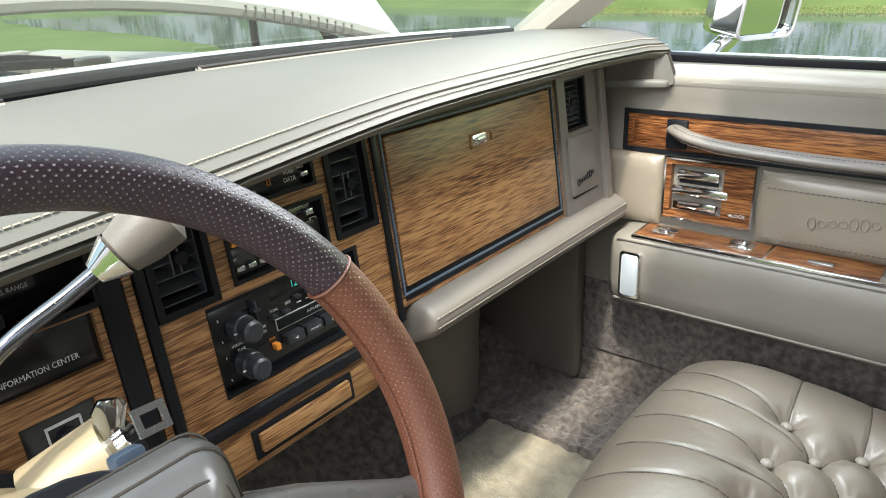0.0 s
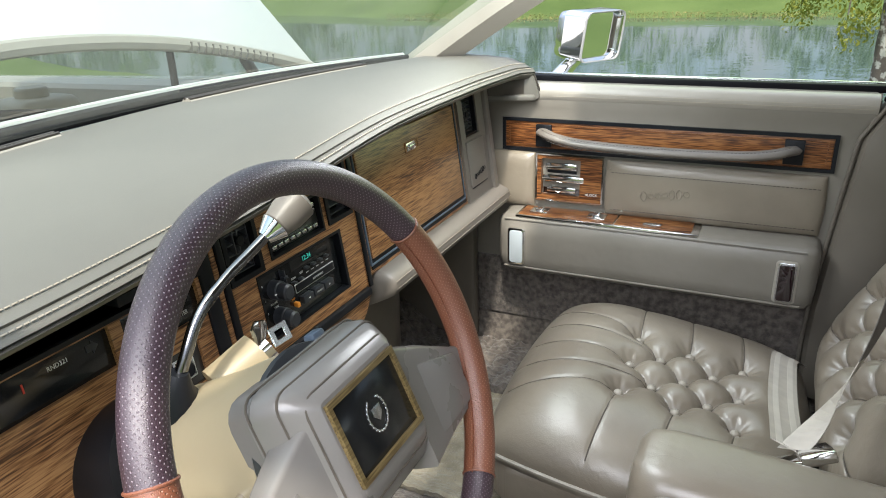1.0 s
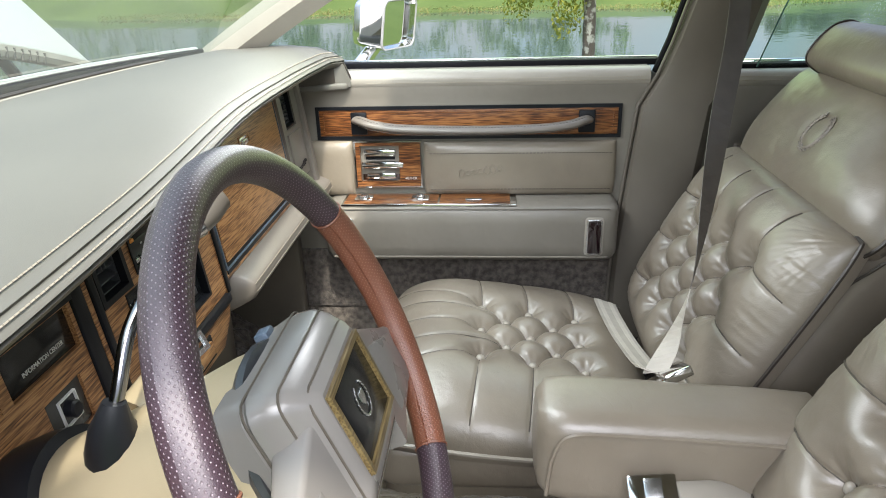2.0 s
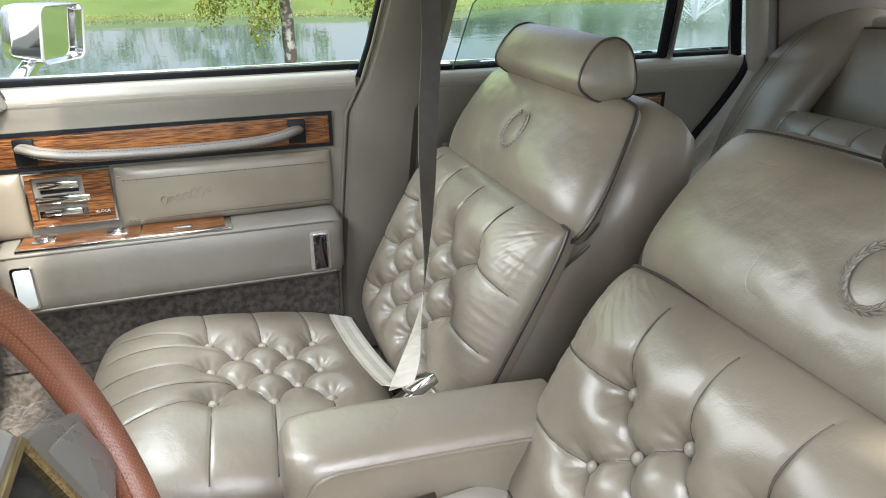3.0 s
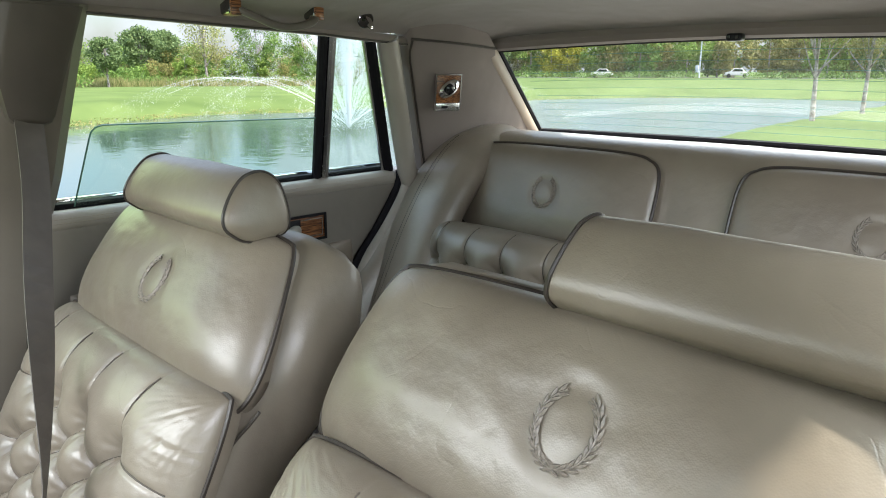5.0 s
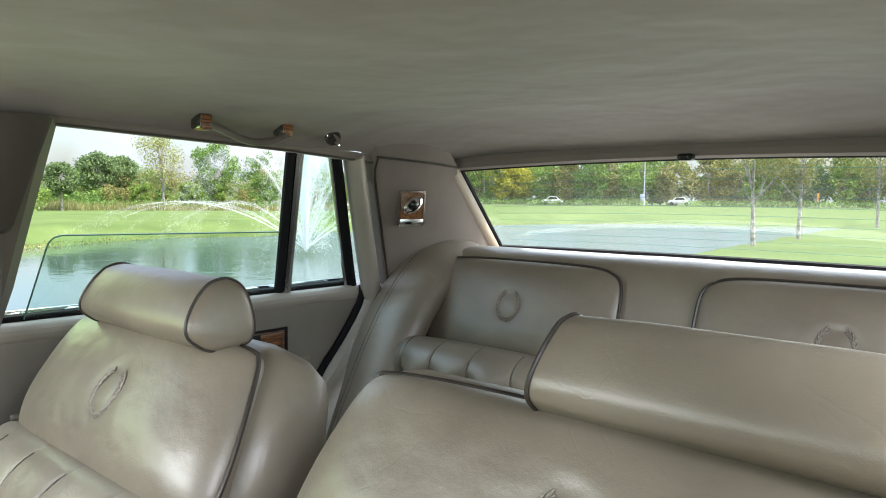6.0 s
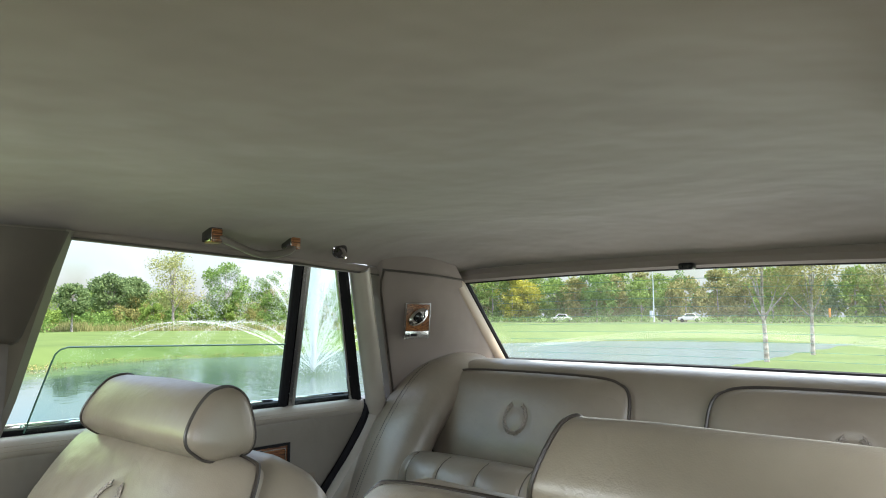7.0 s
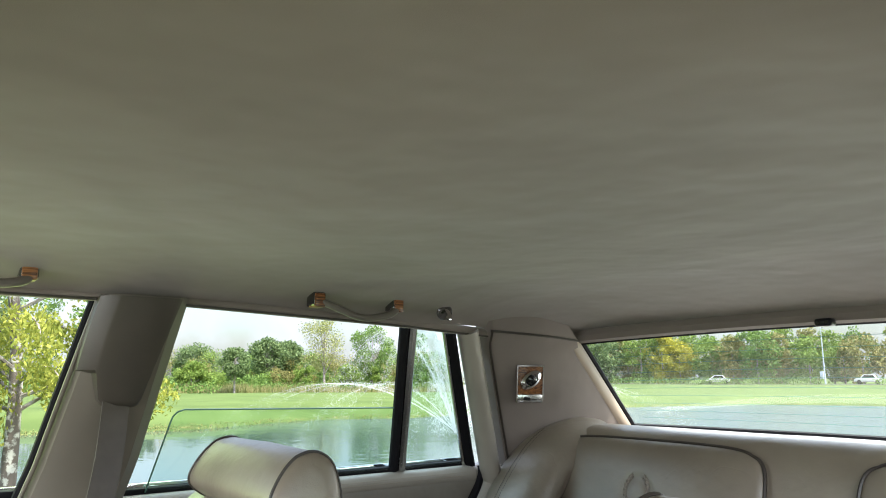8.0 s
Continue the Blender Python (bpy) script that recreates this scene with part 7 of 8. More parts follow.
grab(-0.628, -0.802)
grab(0.19, -0.156, 0.012)
hook = thing("coat_hook", "chrome coat hook on the roof rail", "coat hook")
link("hook_plate", moved(disc(0.017, 0, 0.006, 20, 0.002), Matrix.Translation((0.552, -0.930, 1.277)) @ pose(0, 0, 0, -25, 0, 75)), M_STALK, hook)
link("hook_tongue", tube(smooth_path([(0.546, -0.930, 1.284), (0.534, -0.930, 1.270), (0.528, -0.928, 1.261), (0.536, -0.926, 1.266)], 5), 0.005, 8, flat=0.6), M_CHROME, hook)
lamp = thing("quarter_lamp", "square chrome and wood reading lamp on the quarter panel", "lamp")
lm = Matrix.Translation((0.598, -1.215, 1.128)) @ Matrix(((-0.38, 0.925, 0.0, 0), (-0.925, -0.38, 0.0, 0), (0, 0, 1, 0), (0, 0, 0, 1))) @ pose(0, 0, 0, 8, 0, 0)
# local x along the panel to the rear, y out of the cabin, z up
link("bezel", moved(shifted(ring_frame(-0.034, 0.034, -0.030, 0.052, 0.003, 0.0, -0.010), 0, 0, -0.01), lm), M_CHROME, lamp)
link("plate", moved(rbox(-0.032, 0.032, -0.007, 0.004, -0.040, 0.040, 0.001), lm), M_WOOD_DOOR, lamp, "walnut-print plate")
link("name_strip", moved(rbox(-0.033, 0.033, -0.010, 0.002, -0.046, -0.026, 0.002), lm), M_STEEL, lamp)
link("name_mark", moved(rbox(-0.016, 0.0, -0.0112, -0.009, -0.039, -0.033, 0.0004), lm), M_BLACK, lamp)
ball = [[(r * math.cos(a) * 1.25, y, 0.008 + r * math.sin(a) + 0.5 * r * math.cos(a)) for a in np.linspace(0, 2 * math.pi, 25)[:-1]] for r, y in ((0.021, -0.006), (0.020, -0.014), (0.014, -0.018), (0.013, -0.012))]
link("swivel_ring", moved(loft(ball), lm), M_CHROME, lamp)
link("lens", moved(loft([[(r * math.cos(a), y, 0.008 + r * math.sin(a)) for a in np.linspace(0, 2 * math.pi, 25)[:-1]] for r, y in ((0.013, -0.012), (0.011, -0.0185), (0.005, -0.021))]), lm), M_FACE, lamp)
stop = thing("stop_lamp_bracket", "small black bracket over the rear window", "bracket")
link("body", rbox(-0.038, -0.006, -1.395, -1.372, 1.232, 1.247, 0.005, 3), M_BLACK, stop)
for dx in (-0.030, -0.014):
    link("socket", shifted(disc(0.0035, 0, 0.003, 12), dx, -1.373, 1.239), M_FACE, stop)

# ---- the car's nose beyond the windshield: raised hood, fenders, engine bay
hood = thing("hood", "cream-white car hood raised over the engine bay", "car hood")


def hood_point(u, v, lift=0.0):
    k = 2 * u - 1
    x = k * (0.70 - 0.05 * v)
    z0 = 0.977 + 0.120 * (1 - abs(k) ** 1.9)
    y = 1.042 + 0.055 * (1 - k * k) + 1.05 * v * 0.72
    z = z0 + 1.05 * v * 0.72 + 0.03 * math.sin(math.pi * v)
    return x, y + 0.7 * lift, z - 0.7 * lift


link("hood_skin", sheet(hood_point, 40, 20, (0, 0.006, -0.006)), M_PAINT, hood, angle=60)
hem = [Vector(hood_point(u, 0.0)) + Vector((0, 0.004, -0.014)) for u in np.linspace(0, 1, 40)]
link("hood_hem", tube(hem, 0.017, 8, flat=0.9), M_TRIM, hood, "beige painted hood hem")
for u in np.linspace(0.74, 0.90, 13):
    q = Vector(hood_point(u, 0.0)) + Vector((0, -0.011, -0.016))
    link("vent_slot", tube([q + Vector((0, 0, -0.012)), q + Vector((0.004, 0, 0.008))], 0.0026, 6), M_COVER, hood)
link("hood_liner", sheet(lambda u, v: hood_point(0.06 + 0.88 * u, 0.03 + 0.9 * v, 0.035), 16, 8, (0, 0.01, -0.01)), M_ENGINE, hood)
for x in (0.60, -0.60):
    hz = thing("hinge_arm_pair", "dark steel hood hinge arm", "hinge", "hood hinges")
    link("arm", tube([(x, 1.40, 0.86), (x + 0.005, 1.405, 1.02), (x, 1.37, 1.16)], 0.012, 8, flat=0.6), M_BLACK, hz)
    link("brace", tube([(x + 0.03, 1.13, 0.90), (x + 0.02, 1.24, 1.08)], 0.022, 8, flat=0.4), M_BLACK, hz)
body = thing("front_body", "cream-white front fenders and engine bay walls", "car body")
for s in (1, -1):
    link("fender", sheet(lambda u, v: (s * (0.715 + 0.12 * math.sin(u * math.pi / 2)), 0.98 + 1.75 * v, 0.935 - 0.05 * v - 0.45 * max(0.0, u - 0.35) ** 1.6), 12, 14, (0, 0, -0.02)), M_PAINT, body, "cream-white fender")
    rail = link("inner_rail", loft([[(s * (0.600 + a), y, 0.915 - 0.03 * (y - 1) / 1.6 + b) for a, b in ((0, 0), (0.01, 0.012), (0.11, 0.014), (0.115, -0.02), (0.02, -0.03), (0.012, -0.16), (0.0, -0.16))] for y in np.linspace(1.0, 2.68, 12)]), M_TRIM, body, "beige inner fender rail")
    for y in (1.55, 1.85, 2.15, 2.45):
        link("rail_bolt", moved(disc(0.012, 0, 0.006, 12, 0.002), Matrix.Translation((s * 0.601, y, 0.865)) @ pose(0, 0, 0, 0, 0, 90 * s)), M_BLACK, rail)
link("radiator_panel", rbox(-0.62, 0.62, 2.62, 2.70, 0.70, 0.905, 0.01), M_TRIM, body)
link("bay_floor", rbox(-0.61, 0.61, 1.03, 2.62, 0.50, 0.56, 0.01), M_ENGINE, body)
link("cowl", sheet(lambda u, v: ((2 * u - 1) * 0.74, 0.825 + 0.115 * (1 - (2 * u - 1) ** 2) + 0.11 * v, 0.955 - 0.012 * v + 0.012 * (1 - (2 * u - 1) ** 2)), 30, 4, (0, 0, -0.02)), M_PAINT, body, "cowl panel below the windshield")
eng = thing("engine", "dark engine with hoses and a beige cap", "engine")
link("block", rbox(-0.28, 0.30, 1.25, 2.2, 0.55, 0.87, 0.04), M_ENGINE, eng)
link("air_cleaner", shifted(mapped(disc(0.19, 0, 0.075, 28, 0.02), lambda x, y, z: (x, z, y)), -0.04, 1.66, 0.872), M_ENGINE, eng)
link("brake_reservoir", rbox(0.18, 0.33, 1.40, 1.54, 0.80, 0.948, 0.025, 3), M_COLUMN, eng, "beige fluid reservoir")
rnd = random.Random(5)
for k in range(9):
    a = Vector((rnd.uniform(-0.4, 0.5), rnd.uniform(1.3, 2.3), rnd.uniform(0.87, 0.92)))
    b = Vector((rnd.uniform(-0.4, 0.5), rnd.uniform(1.3, 2.3), rnd.uniform(0.87, 0.92)))
    link("hose", tube(smooth_path([a, (a + b) / 2 + Vector((0, 0, rnd.uniform(0.02, 0.05))), b], 8), rnd.uniform(0.006, 0.015), 8), M_RUBBER, eng)
link("filler_cap", shifted(mapped(disc(0.034, 0, 0.022, 18, 0.004), lambda x, y, z: (x, z, y)), 0.255, 1.47, 0.946), M_COLUMN, eng, "beige reservoir cap")
link("coil_bracket", rbox(0.02, 0.10, 1.38, 1.46, 0.87, 0.955, 0.008), M_STEEL, eng)
for x in (-0.30, 0.28):
    wp = thing("windshield_wiper", "dark wiper arm resting below the glass", "wiper", "wipers")
    link("arm", tube([(x, 0.955 - 0.1 * (x / 0.8) ** 2, 0.972), (x + 0.20, 0.945 - 0.12 * ((x + 0.2) / 0.8) ** 2, 0.979), (x + 0.42, 0.935 - 0.13 * ((x + 0.42) / 0.8) ** 2, 0.982)], 0.005, 6), M_BLACK, wp)
    link("blade", tube([(x + 0.12, 0.942 - 0.12 * ((x + 0.12) / 0.8) ** 2, 0.978), (x + 0.45, 0.930 - 0.13 * ((x + 0.45) / 0.8) ** 2, 0.984)], 0.006, 6, flat=0.5), M_RUBBER, wp)

# door mirror
mir = thing("door_mirror", "chrome-backed white door mirror outside the passenger window", "mirror")
MIRROR = Matrix.Translation((0.958, 0.392, 1.022)) @ pose(0, 0, 0, 5, 0, -28)


def mirror_ring(k, d, skew=0.0):
    """An outline of the housing, k its size and d its depth away from the seats."""
    return [tuple(MIRROR @ Vector((x * k + 0.10 * z * k + skew, d, z * k))) for x, z in round_rect(-0.076, 0.060, -0.058, 0.056, 0.018, 5)]


link("shell", loft([mirror_ring(k, d, q) for k, d, q in ((0.86, 0.014, 0.0), (0.92, -0.004, 0.0), (0.955, -0.012, 0.0), (0.985, -0.012, 0.0), (1.0, -0.004, 0.0), (1.0, 0.020, 0.0), (0.98, 0.050, -0.004), (0.90, 0.072, -0.010), (0.70, 0.084, -0.014))]), M_CHROME, mir, "chrome mirror shell", angle=50)
link("rim", loft([mirror_ring(k, d) for k, d in ((0.93, -0.0010), (0.95, -0.0125), (0.99, -0.0130), (0.995, -0.0060))], cap=False), M_MIRROR_RIM, mir, "silver-grey mirror rim", angle=60)
link("mirror_glass", loft([mirror_ring(0.875, 0.0125), mirror_ring(0.880, 0.0060)]), M_MIRROR, mir)
link("stem", tube([(0.90, 0.485, 0.92), (0.925, 0.470, 0.945), (0.945, 0.450, 0.968)], [0.022, 0.018, 0.016], 12), M_CHROME, mir)
link("door_skin", rbox(0.845, 0.90, -0.18, 0.70, 0.45, 0.930, 0.015, 3), M_PAINT, mir, "cream-white outer door skin")

# ---- the grounds: lawn, pond, fountain, trees
SHORE_NEAR = [(0, 60), (20, 36), (23.5, 25), (35, 14), (50, 9.5), (80, 9), (105, 9), (120, 8.5), (135, 10), (150, 13.5), (156, 18), (161, 24.2), (164.1, 29.1), (167.8, 39.5), (170.3, 54.2), (180, 60)]
SHORE_FAR = [(0, 60.5), (20, 62), (30, 55), (45, 40), (60, 29), (70, 26), (82, 25.5), (94, 25.5), (103, 25.5), (109, 26), (112, 28), (118, 31), (125, 32), (131, 36), (138, 42), (143.7, 47), (148, 50), (152, 53), (158, 53.6), (163, 52.5), (168, 53), (170.3, 54.5), (180, 60.5)]
WATER_Z = -0.60


def interp(tab, a):
    return float(np.interp(a, [p[0] for p in tab], [p[1] for p in tab]))


def ground_z(x, y):
    r = math.hypot(x, y)
    az = math.degrees(math.atan2(x, y))
    z = 0.0 + 0.25 * float(smoothstep(60, 120, r)) + 0.05 * noise.noise(Vector((x * 0.07, y * 0.07, 0)))
    if r < 6:
        z *= r / 6
    if 0 <= az <= 180:
        wob = 0.5 * noise.noise(Vector((x * 0.25, y * 0.25, 3))) * min(1, r / 20)
        n, f = interp(SHORE_NEAR, az) + wob, interp(SHORE_FAR, az) + wob
        if f > n:
            d = min(r - n, f - r)
            w = (8.0 if az > 130 else 3.0) if r < (n + f) / 2 else 4.5
            z = WATER_Z + (z - WATER_Z) * float(smoothstep(0, w, -d)) - 0.8 * float(smoothstep(0, 3.0, d))
    return z


def lawn_sheet():
    rs = [0.0, 2, 4, 6] + [7 + 0.75 * k for k in range(34)] + [33 + 1.6 * k for k in range(36)] + [92 + 5 * k for k in range(16)] + [200, 260, 350, 500, 800, 1400, 2600, 4200]
    na = 300
    vs, fs = [], []
    for r in rs:
        for k in range(na):
            a = 2 * math.pi * k / na
            x, y = r * math.sin(a), r * math.cos(a)
            vs.append((x, y, ground_z(x, y) if r else 0.0))
    for i in range(len(rs) - 1):
        for k in range(na):
            fs.append((i * na + k, i * na + (k + 1) % na, (i + 1) * na + (k + 1) % na, (i + 1) * na + k))
    return vs, flipped(([], fs))[1]


tagged(link("ground", lawn_sheet(), M_GRASS, angle=80), "bright green mown lawn round the pond", "lawn", kind="structure")
tagged(link("water", ([(-8, -75, WATER_Z), (90, -75, WATER_Z), (90, 75, WATER_Z), (-8, 75, WATER_Z)], [(0, 1, 2, 3)]), M_WATER), "rippled pond water mirroring sky and trees", "pond", kind="structure")


def polar(az, r):
    x, y = r * math.sin(radians(az)), r * math.cos(radians(az))
    return Vector((x, y, ground_z(x, y)))


def leaf_cloud(centres, per, size, spread, rng, droop=0.0):
    """Small leaf blades scattered about the clump centres."""
    vs, fs = [], []
    for c, rad in centres:
        for _ in range(per):
            d = Vector((rng.gauss(0, 1), rng.gauss(0, 1), rng.gauss(0, 0.8)))
            p = c + d.normalized() * rad * spread * rng.random() ** 0.4
            a = Vector((rng.gauss(0, 1), rng.gauss(0, 1), rng.gauss(0, 1) - droop)).normalized()
            b = a.cross(Vector((rng.gauss(0, 1), rng.gauss(0, 1), rng.gauss(0, 1)))).normalized()
            s = size * rng.uniform(0.6, 1.3)
            k = len(vs)
            vs += [p - a * s, p + b * s * 0.5, p + a * s, p - b * s * 0.5]
            fs.append((k, k + 1, k + 2, k + 3))
    return vs, fs


def crown_centres(base, h0, h1, rx, n, rng, shape=1.0):
    out = []
    mid, half = (h0 + h1) / 2, (h1 - h0) / 2
    for _ in range(n):
        t = rng.uniform(-1, 1)
        rr = rx * math.sqrt(max(0.02, 1 - abs(t) ** (2 * shape)))
        a = rng.uniform(0, 2 * math.pi)
        q = rr * math.sqrt(rng.uniform(0.15, 1.0)) * rng.uniform(0.8, 1.12)
        out.append((base + Vector((q * math.cos(a), q * math.sin(a), mid + half * t)), rx * rng.uniform(0.22, 0.36)))
    return out


def tree(name, az, r, height, crown, bare, mat, label, seed, clumps=46, per=46, leaf=0.16, trunk=0.12, group="", spread=1.0, shape=1.0, lean=0.0):
    rng = random.Random(seed)
    base = polar(az, r)
    t = thing(name, label, "tree", group)
    top = base + Vector((lean, lean * 0.5, height * 0.92))
    mid = base.lerp(top, 0.5) + Vector((rng.uniform(-0.1, 0.1), rng.uniform(-0.1, 0.1), 0))
    stem = smooth_path([base - Vector((0, 0, 0.15)), base.lerp(mid, 0.5), mid, top], 6)
    limbs = [tube(stem, [trunk * (1 - 0.85 * i / (len(stem) - 1)) for i in range(len(stem))], 8)]
    cents = crown_centres(base, bare + 0.1 * height, height * 0.86, crown * 0.84, clumps, rng, shape)
    for c, _ in cents[:max(6, clumps // 5)]:
        s = stem[min(len(stem) - 1, max(2, int(len(stem) * (c.z - base.z) / height * 0.7)))]
        limbs.append(tube(smooth_path([s, s.lerp(c, 0.5) + Vector((0, 0, -0.08 * crown)), c], 4), [trunk * 0.4, trunk * 0.36, trunk * 0.32, trunk * 0.28, trunk * 0.24, trunk * 0.2, trunk * 0.14, trunk * 0.1, trunk * 0.06], 5))
    link("trunk", join(*limbs), M_BARK, t, "grey bark")
    link("crown", leaf_cloud(cents, int(per * 1.9), leaf * 0.68, spread, rng), mat, t)
    return t


tree("oak_tree", 110.6, 60, 4.0, 1.5, 1.0, M_OAK, "small round dark-green oak on the far bank", 1, 50, 60, 0.15, 0.10, "far bank oaks")
tree("oak_tree", 104.2, 60, 4.0, 1.3, 1.2, M_OAK, "small round dark-green oak on the far bank", 2, 44, 60, 0.15, 0.10, "far bank oaks")
tree("oak_tree", 112.9, 82, 6.1, 2.6, 1.0, M_OAK, "broad dark-green oak behind the reeds", 3, 70, 60, 0.20, 0.2, "far bank oaks")
tree("oak_tree", 114.4, 84, 5.8, 2.3, 1.0, M_OAK, "broad dark-green oak behind the reeds", 4, 70, 60, 0.20, 0.2, "far bank oaks")
tree("oak_tree", 107.6, 96, 5.6, 3.4, 0.8, M_OAK, "broad dark-green oak behind the reeds", 5, 70, 60, 0.20, 0.2, "far bank oaks")
tree("tall_tree", 117.4, 70, 8.2, 2.8, 1.4, M_AIRY, "tall airy tree with thin yellow-green leaves", 6, 50, 40, 0.14, 0.16, spread=1.25)
tree("green_tree", 121.1, 72, 7.0, 3.0, 0.8, M_HEDGE, "full bright-green tree behind the reeds", 7, 60, 60, 0.18, 0.16)
tree("green_tree", 124.6, 74, 6.4, 2.3, 0.8, M_HEDGE, "slender green tree behind the reeds", 8, 40, 50, 0.16, 0.12)
tree("green_tree", 128.0, 78, 5.4, 2.4, 0.8, M_HEDGE, "full green tree behind the fountain", 9, 60, 55, 0.18, 0.16)
tree("green_tree", 132.0, 84, 5.8, 2.8, 0.8, M_OAK, "full green tree behind the fountain", 10, 60, 55, 0.20, 0.16)
tree("light_tree", 107.4, 68, 2.8, 1.9, 0.3, M_LIGHT, "low light-green tree above the reeds", 11, 40, 60, 0.16, 0.1)
tree("light_tree", 119.2, 66, 2.6, 1.3, 0.2, M_LIGHT, "low light-green tree above the reeds", 12, 36, 50, 0.15, 0.08)
tree("light_tree", 115.9, 66, 2.6, 1.1, 0.2, M_LIGHT, "low light-green tree above the reeds", 13, 26, 50, 0.14, 0.08)
tree("pale_tree", 105.4, 86, 5.6, 1.9, 1.5, M_OLIVE, "pale half-bare tree behind the oaks", 14, 30, 26, 0.12, 0.1, spread=1.3)
# young cypresses on the near lawn behind the car
tree("cypress_tree", 164.1, 19.8, 3.8, 1.15, 1.5, M_OLIVE, "young cypress with thin olive foliage on the lawn", 15, 44, 40, 0.06, 0.075, "young cypresses", 1.2, 0.8)
tree("cypress_tree", 166.8, 24.5, 4.2, 1.15, 1.4, M_OLIVE, "young cypress with thin olive foliage on the lawn", 16, 44, 40, 0.07, 0.075, "young cypresses", 1.2, 0.8)
tree("cypress_tree", 171.2, 37.3, 4.8, 1.4, 1.4, M_OLIVE, "young cypress with thin olive foliage on the lawn", 17, 44, 40, 0.08, 0.08, "young cypresses", 1.2, 0.8)


def near_cypress():
    rng = random.Random(77)
    base = Vector((7.2, -0.85, -0.05))
    t = thing("bald_cypress", "lichen-spotted cypress trunk with drooping yellow-green foliage by the water", "tree")
    stem = smooth_path([base - Vector((0, 0, 0.3)), base + Vector((0.02, 0.00, 0.6)), base + Vector((0.05, 0.03, 1.4)), base + Vector((0.06, 0.14, 2.3)), base + Vector((0.05, 0.20, 3.6)), base + Vector((0, 0.2, 5.2))], 6)
    link("trunk", mapped(tube(stem, [0.074 * (1 - 0.6 * i / (len(stem) - 1)) for i in range(len(stem))], 14), lambda x, y, z: (x + 0.008 * noise.noise(Vector((x * 30, y * 30, z * 9))), y + 0.008 * noise.noise(Vector((y * 30, x * 30, z * 9))), z)), M_LICHEN, t, "lichen-spotted grey bark")
    limbs, leaves = [], []
    for k in range(26):
        s = stem[rng.randrange(8, len(stem) - 2)]
        a = rng.uniform(0, 2 * math.pi)
        ln = rng.uniform(0.5, 1.25)
        e = s + Vector((ln * math.cos(a), ln * math.sin(a), rng.uniform(-0.15, 0.45)))
        d = e + Vector((0.25 * math.cos(a), 0.25 * math.sin(a), -rng.uniform(0.15, 0.45)))
        pts = smooth_path([s, s.lerp(e, 0.5) + Vector((0, 0, 0.08)), e, d], 5)
        limbs.append(tube(pts, [0.022 * (1 - 0.9 * i / (len(pts) - 1)) for i in range(len(pts))], 5))
        for p in pts[5:]:
            leaves.append((p + Vector((0, 0, -0.06)), 0.16))
    # the hanging spray beside the trunk
    for k in range(16):
        z = 1.75 - 0.085 * k
        leaves.append((base + Vector((rng.uniform(-0.1, 0.1), 0.30 + 0.10 * rng.gauss(0, 1), z - base.z)), 0.15))
    limbs.append(tube(smooth_path([stem[14], base + Vector((0, 0.22, 2.1)), base + Vector((0, 0.32, 1.5)), base + Vector((0, 0.34, 0.7))], 5), 0.008, 5))
    link("limbs", join(*limbs), M_BARK, t)
    link("crown", leaf_cloud(leaves, 84, 0.026, 1.25, rng, 1.4), M_CYPRESS, t)


near_cypress()

# woods along the far side of the lawn, hedges and dry grass: too many to count
rng = random.Random(31)
groups = {M_OAK: [], M_LIGHT: [], M_YELLOW: [], M_HEDGE: [], M_OLIVE: []}
trunks = []
az = 133.0
while az < 186:
    for row in range(2):
        b = polar(az + rng.uniform(-0.6, 0.6), 128 + 9 * row + rng.uniform(-3, 3))
        h = rng.uniform(6.5, 8.6) + 1.2 * row
        w = rng.uniform(2.4, 3.8)
        m = rng.choice([M_OLIVE, M_LIGHT, M_HEDGE, M_LIGHT, M_OLIVE, M_LIGHT, M_OAK, M_OLIVE])
        if 142.5 < az < 146 and row == 0:
            m = M_YELLOW
        groups[m] += crown_centres(b, 0.6, h, w, 46, rng)
        trunks.append(tube([b, b + Vector((0, 0, h * 0.7))], [0.18, 0.08], 5))
    az += 1.75
az = -60.0
while az < 100:
    b = polar(az, 105 + rng.uniform(-10, 10))
    groups[rng.choice([M_OAK, M_HEDGE, M_OAK])] += crown_centres(b, 0.4, rng.choice([9, 12, 15, 17, 19]), rng.uniform(3.5, 5.5), 34, rng)
    az += rng.choice([1.6, 2.2, 4.0])
for m, cs in groups.items():
    tagged(link("far_woods", leaf_cloud(cs, 56, 0.27, 1.1, rng), m), "mixed green woods beyond the lawn", "woods", kind="stuff")
tagged(link("far_trunks", join(*trunks), M_BARK), "grey trunks in the far woods", "woods", kind="stuff")
hed = []
for a0, a1, r, h in ((95, 109.5, 58, 0.55), (112, 136, 64, 0.45), (140, 154.5, 116, 0.6), (158, 185, 112, 0.6)):
    a = a0
    while a < a1:
        b = polar(a, r + rng.uniform(-0.5, 0.5))
        hed.append((b + Vector((0, 0, h * 0.9)), h))
        a += math.degrees(0.45 / r)
tagged(link("hedge", leaf_cloud(hed, 40, 0.13, 1.1, rng), M_HEDGE), "clipped green hedge along the lawn", "hedge", kind="stuff")
brush = {M_HEDGE: [], M_OLIVE: [], M_LIGHT: []}
